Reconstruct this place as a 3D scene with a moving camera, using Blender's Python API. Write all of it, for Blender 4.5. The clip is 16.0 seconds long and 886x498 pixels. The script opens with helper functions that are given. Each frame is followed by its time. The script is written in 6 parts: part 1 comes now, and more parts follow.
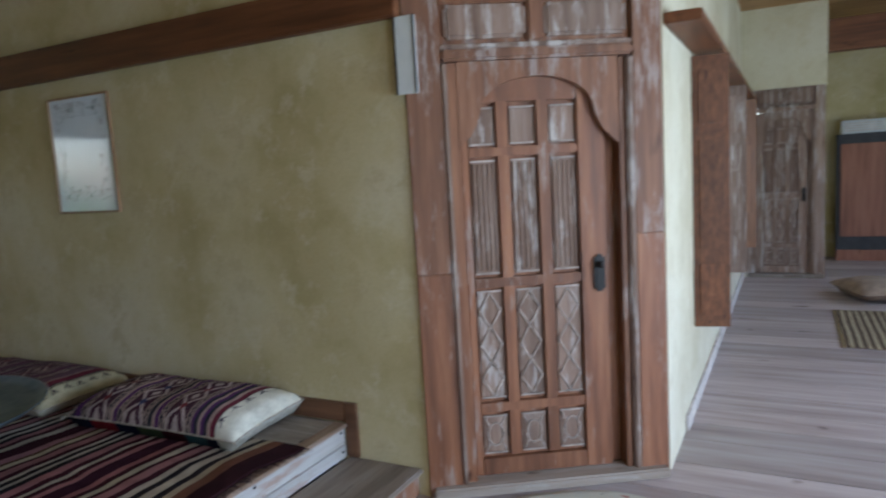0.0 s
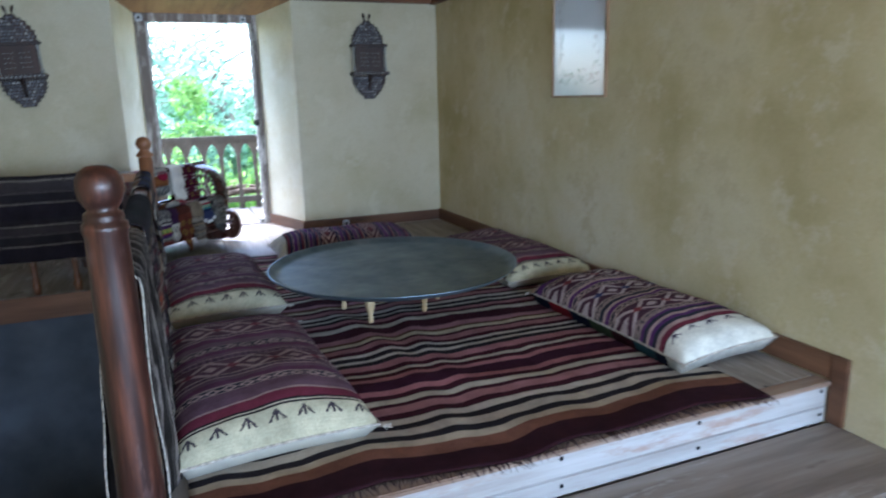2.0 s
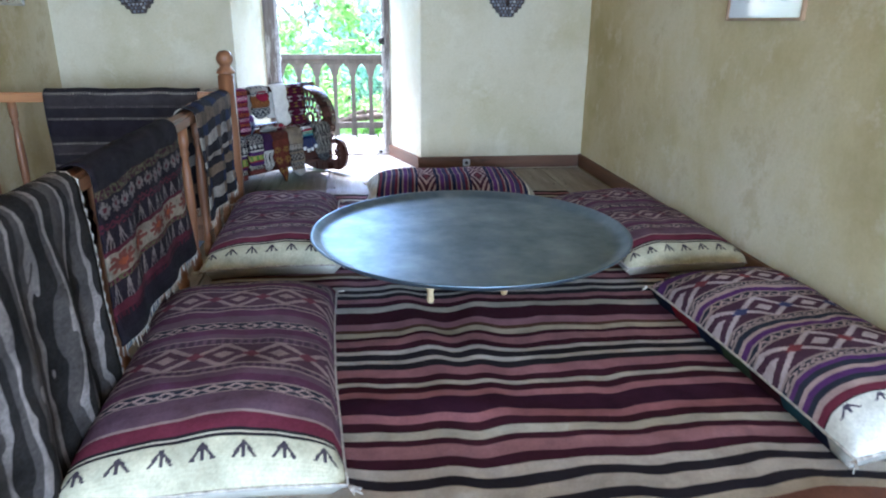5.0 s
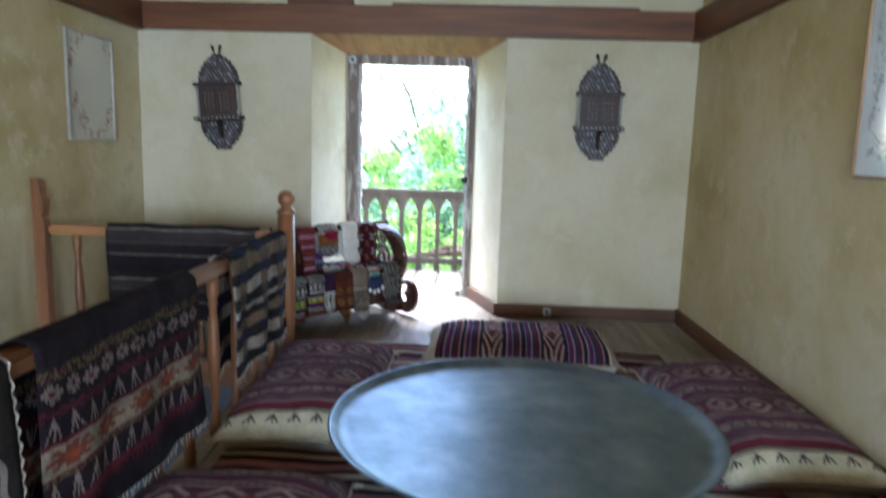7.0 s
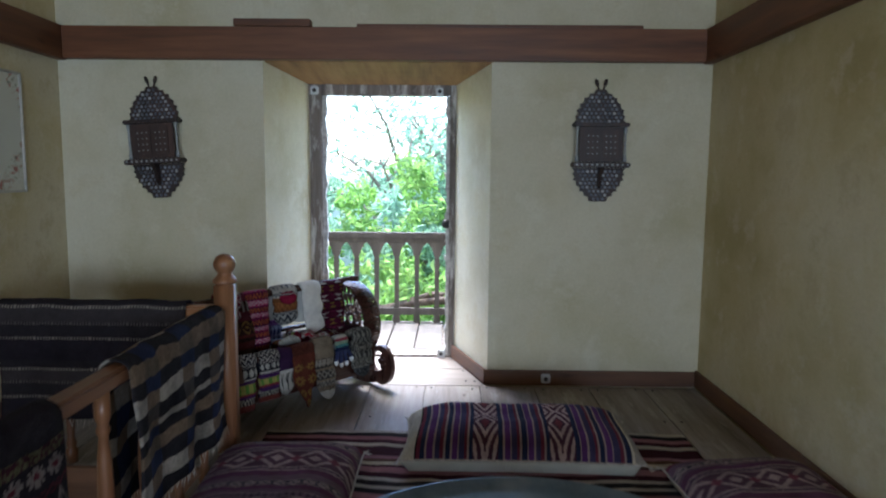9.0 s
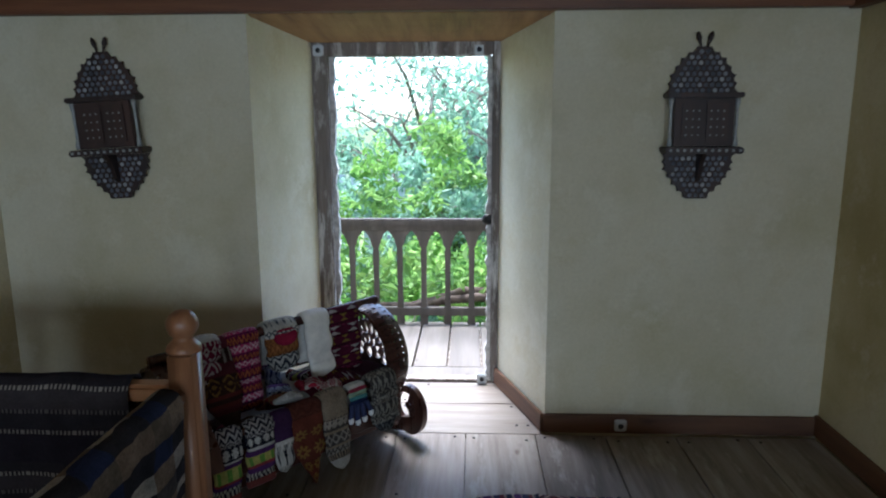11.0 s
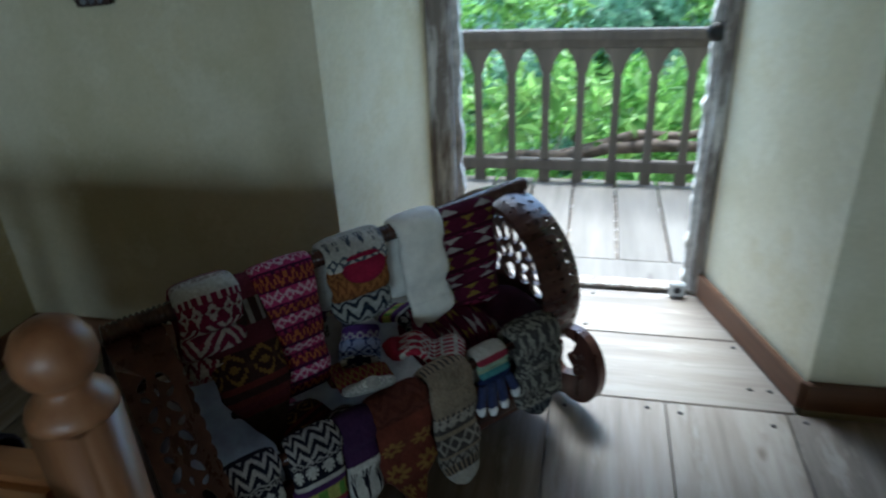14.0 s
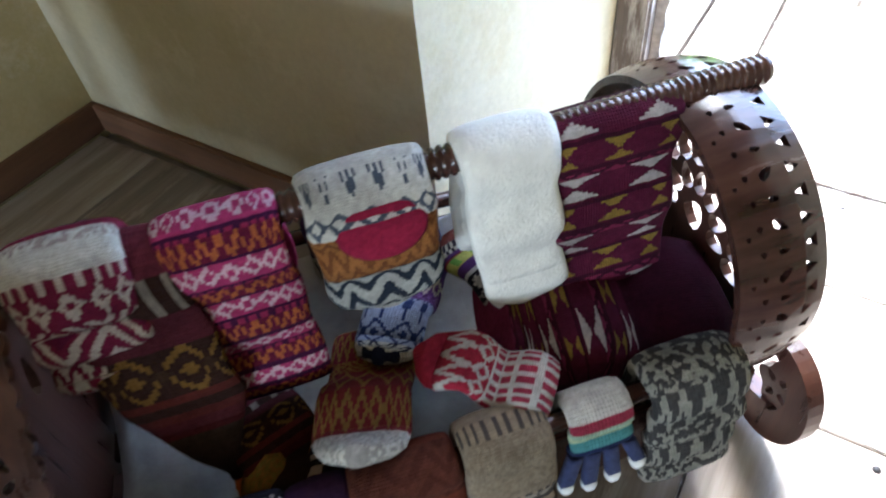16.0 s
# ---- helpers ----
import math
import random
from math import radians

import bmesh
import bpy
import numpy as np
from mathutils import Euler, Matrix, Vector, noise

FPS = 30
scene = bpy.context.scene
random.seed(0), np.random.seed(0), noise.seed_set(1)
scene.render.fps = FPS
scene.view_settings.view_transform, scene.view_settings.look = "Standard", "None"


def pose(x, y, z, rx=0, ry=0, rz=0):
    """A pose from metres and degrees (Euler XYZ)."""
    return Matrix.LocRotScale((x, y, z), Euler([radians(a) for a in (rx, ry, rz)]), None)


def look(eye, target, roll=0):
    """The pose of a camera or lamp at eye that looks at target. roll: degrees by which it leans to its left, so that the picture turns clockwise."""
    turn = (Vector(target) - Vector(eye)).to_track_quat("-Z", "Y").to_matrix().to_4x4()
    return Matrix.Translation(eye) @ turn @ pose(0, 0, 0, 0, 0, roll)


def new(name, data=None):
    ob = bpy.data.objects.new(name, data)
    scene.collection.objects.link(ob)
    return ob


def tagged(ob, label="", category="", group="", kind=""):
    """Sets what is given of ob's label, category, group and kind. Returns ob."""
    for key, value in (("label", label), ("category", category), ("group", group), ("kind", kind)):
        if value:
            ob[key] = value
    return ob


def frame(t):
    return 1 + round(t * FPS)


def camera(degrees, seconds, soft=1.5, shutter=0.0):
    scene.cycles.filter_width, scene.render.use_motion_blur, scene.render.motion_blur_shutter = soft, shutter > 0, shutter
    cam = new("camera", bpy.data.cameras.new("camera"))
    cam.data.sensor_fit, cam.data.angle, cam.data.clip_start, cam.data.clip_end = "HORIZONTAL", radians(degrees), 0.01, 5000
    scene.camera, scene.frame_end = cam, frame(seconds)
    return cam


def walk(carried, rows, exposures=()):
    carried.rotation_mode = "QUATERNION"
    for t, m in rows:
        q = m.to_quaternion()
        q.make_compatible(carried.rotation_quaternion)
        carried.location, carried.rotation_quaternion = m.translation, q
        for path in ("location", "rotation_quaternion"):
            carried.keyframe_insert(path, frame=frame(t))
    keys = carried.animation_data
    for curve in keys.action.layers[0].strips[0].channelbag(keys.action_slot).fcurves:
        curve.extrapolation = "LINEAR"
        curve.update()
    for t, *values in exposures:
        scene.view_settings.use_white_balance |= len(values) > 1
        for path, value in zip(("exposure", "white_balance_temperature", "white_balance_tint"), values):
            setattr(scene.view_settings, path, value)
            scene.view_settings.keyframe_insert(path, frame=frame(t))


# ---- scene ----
cam = camera(67.2, 16.0, soft=2.0, shutter=0.55)
PATH = [
    (0, (-2.832, -6.496, 1.315), (-1.072, -5.575, 1.085), -3.3),
    (0.5, (-2.811, -6.409, 1.292), (-1.196, -5.262, 1.016), -3.2),
    (1, (-2.674, -6.311, 1.263), (-1.376, -4.824, 0.942), -3.3),
    (1.5, (-2.567, -6.273, 1.225), (-1.578, -4.575, 0.848), -1.8),
    (2, (-2.511, -6.174, 1.206), (-1.772, -4.37, 0.76), -1.4),
    (2.5, (-2.449, -5.993, 1.154), (-1.806, -4.168, 0.649), -0.2),
    (3, (-2.394, -5.893, 1.156), (-1.796, -4.07, 0.592), 0.2),
    (3.5, (-2.273, -5.814, 1.149), (-1.749, -3.982, 0.542), 0.1),
    (4, (-2.089, -5.743, 1.154), (-1.693, -3.889, 0.519), 0.2),
    (6.5, (-1.66, -5.043, 1.202), (-1.615, -3.151, 0.556), 1.5),
    (7, (-1.604, -4.988, 1.249), (-1.677, -3.011, 0.953), 1.7),
    (7.5, (-1.631, -4.864, 1.316), (-1.767, -2.881, 1.098), 1.0),
    (8, (-1.678, -4.684, 1.306), (-1.747, -2.695, 1.106), 0.6),
    (8.5, (-1.667, -4.498, 1.28), (-1.644, -2.518, 1.002), 0.7),
    (9, (-1.611, -4.243, 1.354), (-1.634, -2.255, 1.135), 0.5),
    (11.5, (-1.803, -3.01, 1.56), (-1.89, -1.058, 1.132), -0.4),
    (12, (-1.881, -2.803, 1.524), (-1.974, -0.865, 1.038), -0.6),
    (12.5, (-2.018, -2.461, 1.498), (-2.095, -0.553, 0.903), -0.7),
    (13, (-2.076, -2.294, 1.457), (-2.155, -0.454, 0.677), -1.9),
    (13.5, (-2.109, -2.148, 1.414), (-2.237, -0.343, 0.561), -2.2),
    (14, (-2.03, -1.786, 1.385), (-2.451, -0.046, 0.493), -2.9),
    (14.5, (-2.025, -1.563, 1.357), (-2.626, -0.034, 0.216), -3.3),
    (15, (-2.054, -1.4, 1.308), (-2.74, 0.003, 0.059), -3.5),
    (15.5, (-2.146, -1.11, 1.222), (-2.91, 0.147, -0.134), -3.4),
    (16, (-2.143, -0.885, 1.234), (-2.945, 0.207, -0.237), -7.0),
]

EXPOSURES = [(0.0, 2.68, 5850, 13), (1.0, 3.12, 5600, 11), (2.0, 3.33, 5400, 13), (4.0, 3.93, 5350, 14), (6.5, 4.22, 5550, 13), (7.0, 3.62, 5850, 13), (8.0, 2.88, 5800, 12), (9.0, 2.80, 5800, 13), (11.5, 2.30, 5700, 11), (13.5, 2.36, 5500, 5), (14.0, 2.26, 5450, -1), (15.0, 2.97, 5650, 3), (16.0, 4.35, 5950, 9)]
walk(cam, [(t, look(eye, target, roll)) for t, eye, target, roll in PATH], EXPOSURES)

# ---- world, sun and window light ----
world = bpy.data.worlds.new("world")
scene.world = world
world.use_nodes = True
wn = world.node_tree.nodes
sky = wn.new("ShaderNodeTexSky")
sky.sky_type = "NISHITA"
sky.sun_disc = False
sky.sun_elevation, sky.sun_rotation = radians(68), radians(345)
sky.dust_density = 1.5
sky.air_density = 1.0
wn["Background"].inputs["Strength"].default_value = 0.15
world.node_tree.links.new(sky.outputs["Color"], wn["Background"].inputs["Color"])
sun = new("sun", bpy.data.lights.new("sun", "SUN"))
sun.data.energy, sun.data.angle, sun.data.color = 2.5, radians(28), (1.0, 0.96, 0.90)
sun.matrix_world = look((-2.5, 8.0, 21.0), (0, 0, 0))


def window_lamp(x, y, z, w, h, target, watts):
    lamp = new("window_light", bpy.data.lights.new("window_light", "AREA"))
    lamp.data.shape, lamp.data.size, lamp.data.size_y = "RECTANGLE", w, h
    lamp.data.energy, lamp.data.color = watts, (0.72, 0.86, 1.0)
    lamp.matrix_world = look((x, y, z), target)


# ---- small tools ----
def link(nt, a, b):
    nt.links.new(a, b)


class Ex:
    """A number inside a node tree, with the usual arithmetic."""

    def __init__(self, nt, out):
        self.nt, self.out = nt, out

    def op(self, kind, *others):
        n = self.nt.nodes.new("ShaderNodeMath")
        n.operation = kind
        for i, o in enumerate((self,) + others):
            if isinstance(o, Ex):
                self.nt.links.new(o.out, n.inputs[i])
            else:
                n.inputs[i].default_value = o
        return Ex(self.nt, n.outputs[0])

    def __add__(self, o): return self.op("ADD", o)
    def __sub__(self, o): return self.op("SUBTRACT", o)
    def __mul__(self, o): return self.op("MULTIPLY", o)
    def lt(self, o): return self.op("LESS_THAN", o)
    def gt(self, o): return self.op("GREATER_THAN", o)
    def fr(self): return self.op("FRACT")
    def ab(self): return self.op("ABSOLUTE")
    def mn(self, o): return self.op("MINIMUM", o)
    def mx(self, o): return self.op("MAXIMUM", o)
    def tri(self, n): return ((self * n).fr() - 0.5).ab() * 2.0


def shader(name, rough=0.7, metal=0.0):
    m = bpy.data.materials.new(name)
    m.use_nodes = True
    nt = m.node_tree
    b = nt.nodes["Principled BSDF"]
    b.inputs["Roughness"].default_value, b.inputs["Metallic"].default_value = rough, metal
    return m, nt, b


def coords(nt, kind="Object", scale=(1, 1, 1)):
    if kind == "World":
        out = nt.nodes.new("ShaderNodeNewGeometry").outputs["Position"]
    else:
        out = nt.nodes.new("ShaderNodeTexCoord").outputs[kind]
    mp = nt.nodes.new("ShaderNodeMapping")
    mp.inputs["Scale"].default_value = scale
    link(nt, out, mp.inputs["Vector"])
    return mp.outputs["Vector"]


def noise_tex(nt, vec, scale, detail=4.0, rough=0.55):
    n = nt.nodes.new("ShaderNodeTexNoise")
    n.inputs["Scale"].default_value, n.inputs["Detail"].default_value, n.inputs["Roughness"].default_value = scale, detail, rough
    link(nt, vec, n.inputs["Vector"])
    return n.outputs["Fac"]


def ramp(nt, fac, stops, mode="LINEAR"):
    r = nt.nodes.new("ShaderNodeValToRGB")
    r.color_ramp.interpolation = mode
    el = r.color_ramp.elements
    while len(el) < len(stops):
        el.new(1.0)
    for e, (p, c) in zip(el, stops):
        e.position, e.color = p, (*c, 1.0)
    link(nt, fac, r.inputs["Fac"])
    return r.outputs["Color"]


def mixed(nt, fac, a, b, mode="MIX"):
    n = nt.nodes.new("ShaderNodeMix")
    n.data_type, n.blend_type = "RGBA", mode
    for key, v in ((0, fac), (6, a), (7, b)):
        if hasattr(v, "is_linked"):
            link(nt, v, n.inputs[key])
        else:
            n.inputs[key].default_value = v if key == 0 else (*v, 1.0)
    return n.outputs[2]


def bumped(nt, b, height, strength=0.3, distance=0.01):
    n = nt.nodes.new("ShaderNodeBump")
    n.inputs["Strength"].default_value, n.inputs["Distance"].default_value = strength, distance
    link(nt, height, n.inputs["Height"])
    link(nt, n.outputs["Normal"], b.inputs["Normal"])


def plaster(name, lo, mid, hi, stain):
    m, nt, b = shader(name, 0.92)
    v = coords(nt, "World")
    big = noise_tex(nt, v, 1.3, 5, 0.6)
    c = ramp(nt, big, [(0.35, lo), (0.5, mid), (0.65, hi)])
    blot = ramp(nt, noise_tex(nt, v, 2.6, 8, 0.72), [(0.52, (0, 0, 0)), (0.62, (0.50, 0.50, 0.50))])
    c = mixed(nt, blot, c, stain)
    chalk = ramp(nt, noise_tex(nt, v, 3.9, 9, 0.75), [(0.53, (0, 0, 0)), (0.62, (0.55, 0.55, 0.55))])
    c = mixed(nt, chalk, c, hi)
    fine = noise_tex(nt, v, 60, 4)
    c = mixed(nt, 0.12, c, ramp(nt, fine, [(0.3, (0.3, 0.3, 0.3)), (0.7, (1, 1, 1))]), "MULTIPLY")
    link(nt, c, b.inputs["Base Color"])
    bumped(nt, b, noise_tex(nt, v, 22, 6, 0.6), 0.35, 0.006)
    return m


def wood(name, dark, mid, light, axis=1, rough=0.55, scale=1.0, worn=None, worn_from=0.58, spread=0.35, kind="Object"):
    """Timber with the grain along one axis; worn: a colour that shows through in patches."""
    m, nt, b = shader(name, rough)
    s = [14 * scale] * 3
    s[axis] = 1.1 * scale
    v = coords(nt, kind, s)
    info = nt.nodes.new("ShaderNodeObjectInfo")
    add = nt.nodes.new("ShaderNodeVectorMath")
    add.operation = "MULTIPLY_ADD"
    link(nt, info.outputs["Random"], add.inputs[0])
    add.inputs[1].default_value = (37.0, 91.0, 53.0)
    link(nt, v, add.inputs[2])
    v = add.outputs[0]
    grain = noise_tex(nt, v, 1.0, 7, 0.62)
    c = ramp(nt, grain, [(0.28, dark), (0.5, mid), (0.74, light)])
    tone = Ex(nt, info.outputs["Random"]) * spread + (1.0 - spread * 0.6)
    hsv = nt.nodes.new("ShaderNodeHueSaturation")
    link(nt, tone.out, hsv.inputs["Value"])
    link(nt, c, hsv.inputs["Color"])
    c = hsv.outputs["Color"]
    p = coords(nt, kind)
    if worn:
        w = ramp(nt, noise_tex(nt, coords(nt, kind, [2.4 if i != axis else 0.45 for i in range(3)]), 5.5, 8, 0.72), [(worn_from, (0, 0, 0)), (worn_from + 0.12, (1, 1, 1))])
        c = mixed(nt, w, c, worn)
    knot = ramp(nt, noise_tex(nt, coords(nt, kind, [3 if i != axis else 1.2 for i in range(3)]), 2.6, 2), [(0.70, (1, 1, 1)), (0.78, (0.35, 0.28, 0.24))])
    c = mixed(nt, 1.0, c, knot, "MULTIPLY")
    link(nt, c, b.inputs["Base Color"])
    r = Ex(nt, grain) * 0.25 + (rough - 0.1)
    link(nt, r.out, b.inputs["Roughness"])
    bumped(nt, b, grain, 0.35, 0.004)
    return m


def plain(name, colour, rough=0.6, metal=0.0, vary=0.25, scale=9.0, bump=0.15, kind="Object"):
    m, nt, b = shader(name, rough, metal)
    v = coords(nt, kind)
    f = noise_tex(nt, v, scale, 5)
    d = tuple(c * (1 - vary) for c in colour)
    l = tuple(min(1, c * (1 + vary)) for c in colour)
    link(nt, ramp(nt, f, [(0.3, d), (0.7, l)]), b.inputs["Base Color"])
    bumped(nt, b, noise_tex(nt, v, scale * 6, 4), bump, 0.003)
    return m


def bm_box(lo, hi, bevel=0.0, bm=None):
    bm = bm or bmesh.new()
    x0, y0, z0 = lo
    x1, y1, z1 = hi
    vs = [bm.verts.new(p) for p in ((x0, y0, z0), (x1, y0, z0), (x1, y1, z0), (x0, y1, z0), (x0, y0, z1), (x1, y0, z1), (x1, y1, z1), (x0, y1, z1))]
    fs = [bm.faces.new([vs[i] for i in f]) for f in ((0, 3, 2, 1), (4, 5, 6, 7), (0, 1, 5, 4), (1, 2, 6, 5), (2, 3, 7, 6), (3, 0, 4, 7))]
    if bevel:
        es = list({e for f in fs for e in f.edges})
        bmesh.ops.bevel(bm, geom=es, offset=bevel, segments=2, affect="EDGES")
    return bm


def bm_lathe(profile, n=20, bm=None, centre=(0, 0, 0)):
    """Turned shape: (radius, height) pairs round the z axis, closed at both ends."""
    bm = bm or bmesh.new()
    cx, cy, cz = centre
    rings = []
    for r, z in profile:
        rings.append([bm.verts.new((cx + r * math.cos(2 * math.pi * i / n), cy + r * math.sin(2 * math.pi * i / n), cz + z)) for i in range(n)])
    for a, b in zip(rings, rings[1:]):
        for i in range(n):
            bm.faces.new((a[i], a[(i + 1) % n], b[(i + 1) % n], b[i]))
    bm.faces.new(rings[0][::-1])
    bm.faces.new(rings[-1])
    for f in bm.faces:
        f.smooth = len(f.verts) == 4
    return bm


def bm_prism(outline, depth, bm=None):
    """A flat board with that outline in x and z, its thickness along y from 0 to depth."""
    bm = bm or bmesh.new()
    a = [bm.verts.new((x, 0, z)) for x, z in outline]
    b = [bm.verts.new((x, depth, z)) for x, z in outline]
    n = len(a)
    bm.faces.new(a)
    bm.faces.new(b[::-1])
    for i in range(n):
        bm.faces.new((a[(i + 1) % n], a[i], b[i], b[(i + 1) % n]))
    bmesh.ops.recalc_face_normals(bm, faces=bm.faces[:])
    return bm


def bm_tube(path, radius, n=8, bm=None):
    """A round bar along a path; radius: a number, or one for each point."""
    bm = bm or bmesh.new()
    pts = [Vector(p) for p in path]
    rings = []
    for i, p in enumerate(pts):
        d = (pts[min(i + 1, len(pts) - 1)] - pts[max(i - 1, 0)]).normalized()
        side = d.cross(Vector((0.13, 0.21, 1) if abs(d.z) < 0.9 else (1, 0.2, 0))).normalized()
        up = side.cross(d)
        r = radius[i] if isinstance(radius, (list, tuple)) else radius
        rings.append([bm.verts.new(p + (side * math.cos(2 * math.pi * k / n) + up * math.sin(2 * math.pi * k / n)) * r) for k in range(n)])
    for a, b in zip(rings, rings[1:]):
        for k in range(n):
            f = bm.faces.new((a[k], a[(k + 1) % n], b[(k + 1) % n], b[k]))
            f.smooth = True
    bm.faces.new(rings[0][::-1])
    bm.faces.new(rings[-1])
    bmesh.ops.recalc_face_normals(bm, faces=bm.faces[:])
    return bm


def mesh_of(name, bm, material):
    me = bpy.data.meshes.new(name)
    bm.to_mesh(me)
    bm.free()
    me.materials.append(material)
    return me


def part(name, bm, material, parent, label=""):
    ob = new(name, mesh_of(name, bm, material))
    ob.parent = parent
    if label:
        ob["label"] = label
    return ob


def thing(name, bm, material, label, category, group="", kind=""):
    return tagged(new(name, mesh_of(name, bm, material)), label, category, group, kind)


def empty(name, m, label, category, group=""):
    ob = new(name)
    ob.matrix_world = m
    return tagged(ob, label, category, group)


def setting(name, bm, material, label, category):
    return thing(name, bm, material, label, category, kind="structure")


# ---- materials ----
OCHRE = plaster("ochre_plaster", (0.455, 0.375, 0.185), (0.585, 0.50, 0.29), (0.68, 0.615, 0.44), (0.44, 0.34, 0.145))
OCHRE_PALE = plaster("pale_ochre_plaster", (0.50, 0.45, 0.29), (0.60, 0.55, 0.40), (0.66, 0.62, 0.48), (0.52, 0.45, 0.27))
PALE = plaster("pale_plaster", (0.58, 0.52, 0.34), (0.68, 0.63, 0.46), (0.74, 0.70, 0.55), (0.60, 0.52, 0.30))
WHITE_PLASTER = plaster("white_plaster", (0.50, 0.44, 0.30), (0.60, 0.55, 0.41), (0.67, 0.63, 0.50), (0.48, 0.41, 0.26))
BEAM = wood("beam_wood", (0.06, 0.021, 0.008), (0.13, 0.046, 0.017), (0.21, 0.085, 0.035), axis=0, rough=0.5)
BEAM_Y = wood("beam_wood_long", (0.06, 0.021, 0.008), (0.13, 0.046, 0.017), (0.21, 0.085, 0.035), axis=1, rough=0.5)
SKIRT = wood("skirting_wood", (0.08, 0.035, 0.018), (0.15, 0.07, 0.035), (0.24, 0.12, 0.065), axis=0, rough=0.6)
SKIRT_Y = wood("skirting_wood_long", (0.08, 0.035, 0.018), (0.15, 0.07, 0.035), (0.24, 0.12, 0.065), axis=1, rough=0.6)
PLANK = wood("floor_plank_wood", (0.14, 0.112, 0.09), (0.25, 0.212, 0.18), (0.37, 0.33, 0.29), axis=1, rough=0.56, scale=1.3, worn=(0.35, 0.32, 0.28), worn_from=0.53, kind="World")
PLANK_X = wood("floor_plank_wood_across", (0.14, 0.112, 0.09), (0.25, 0.212, 0.18), (0.37, 0.33, 0.29), axis=0, rough=0.5, scale=0.8, worn=(0.33, 0.30, 0.26), worn_from=0.56, kind="World")
HALL_PLANK = wood("hall_plank_wood", (0.25, 0.19, 0.18), (0.38, 0.315, 0.30), (0.50, 0.45, 0.44), axis=1, rough=0.5, scale=0.8, kind="World")
RISER = wood("whitewashed_board", (0.25, 0.22, 0.20), (0.38, 0.37, 0.355), (0.49, 0.485, 0.48), axis=0, rough=0.8, worn=(0.34, 0.25, 0.205), worn_from=0.53)
BALCONY_WOOD = wood("weathered_balcony_wood", (0.032, 0.026, 0.023), (0.062, 0.051, 0.045), (0.105, 0.09, 0.08), axis=2, rough=0.75)
BALCONY_PLANK = wood("pale_balcony_plank", (0.10, 0.085, 0.07), (0.15, 0.13, 0.113), (0.21, 0.19, 0.17), axis=1, rough=0.6, kind="World")
FRAME_WOOD = wood("flaking_frame_wood", (0.09, 0.07, 0.06), (0.19, 0.155, 0.135), (0.30, 0.26, 0.23), axis=2, rough=0.7, worn=(0.56, 0.54, 0.51), worn_from=0.50)
PINE = wood("varnished_pine", (0.12, 0.048, 0.02), (0.23, 0.10, 0.045), (0.34, 0.17, 0.085), axis=2, rough=0.38)
PINE_Y = wood("varnished_pine_rail", (0.12, 0.048, 0.02), (0.23, 0.10, 0.045), (0.34, 0.17, 0.085), axis=1, rough=0.38)
# the post's greyish patches paint the pale sheen on its varnish
RED_POST = wood("red_stained_post", (0.007, 0.003, 0.003), (0.036, 0.013, 0.009), (0.16, 0.055, 0.03), axis=2, rough=0.3, scale=1.6, worn=(0.15, 0.085, 0.075), worn_from=0.55)
LINTEL = wood("honey_lintel_wood", (0.20, 0.10, 0.035), (0.34, 0.19, 0.075), (0.46, 0.29, 0.13), axis=1, rough=0.6)
DOOR_WOOD = wood("old_door_wood", (0.11, 0.045, 0.022), (0.21, 0.09, 0.045), (0.32, 0.16, 0.09), axis=2, rough=0.6, worn=(0.36, 0.29, 0.26), worn_from=0.53)
DOOR_RED = wood("door_stile_wood", (0.10, 0.036, 0.016), (0.21, 0.082, 0.038), (0.33, 0.15, 0.075), axis=2, rough=0.55, worn=(0.34, 0.26, 0.22), worn_from=0.56)
DOOR_GREY = wood("greyed_door_panel", (0.13, 0.075, 0.05), (0.24, 0.155, 0.115), (0.38, 0.29, 0.24), axis=2, rough=0.7, worn=(0.50, 0.45, 0.42), worn_from=0.52)
CHALK = plain("chalky_white_edge", (0.55, 0.50, 0.46), 0.85)
WORN_EDGE = plain("worn_pale_edge", (0.40, 0.33, 0.29), 0.85, vary=0.45, scale=14)
IRON = plain("black_iron", (0.025, 0.024, 0.023), 0.55, 0.6)

# ---- the large structure ----
XL, HZ, TOP = -4.08, -0.34, 3.15
STEP_Y = -4.365


def wall(name, boxes, material, label):
    bm = bmesh.new()
    for lo, hi in boxes:
        bm_box(lo, hi, bm=bm)
    return setting(name, bm, material, label, "wall")


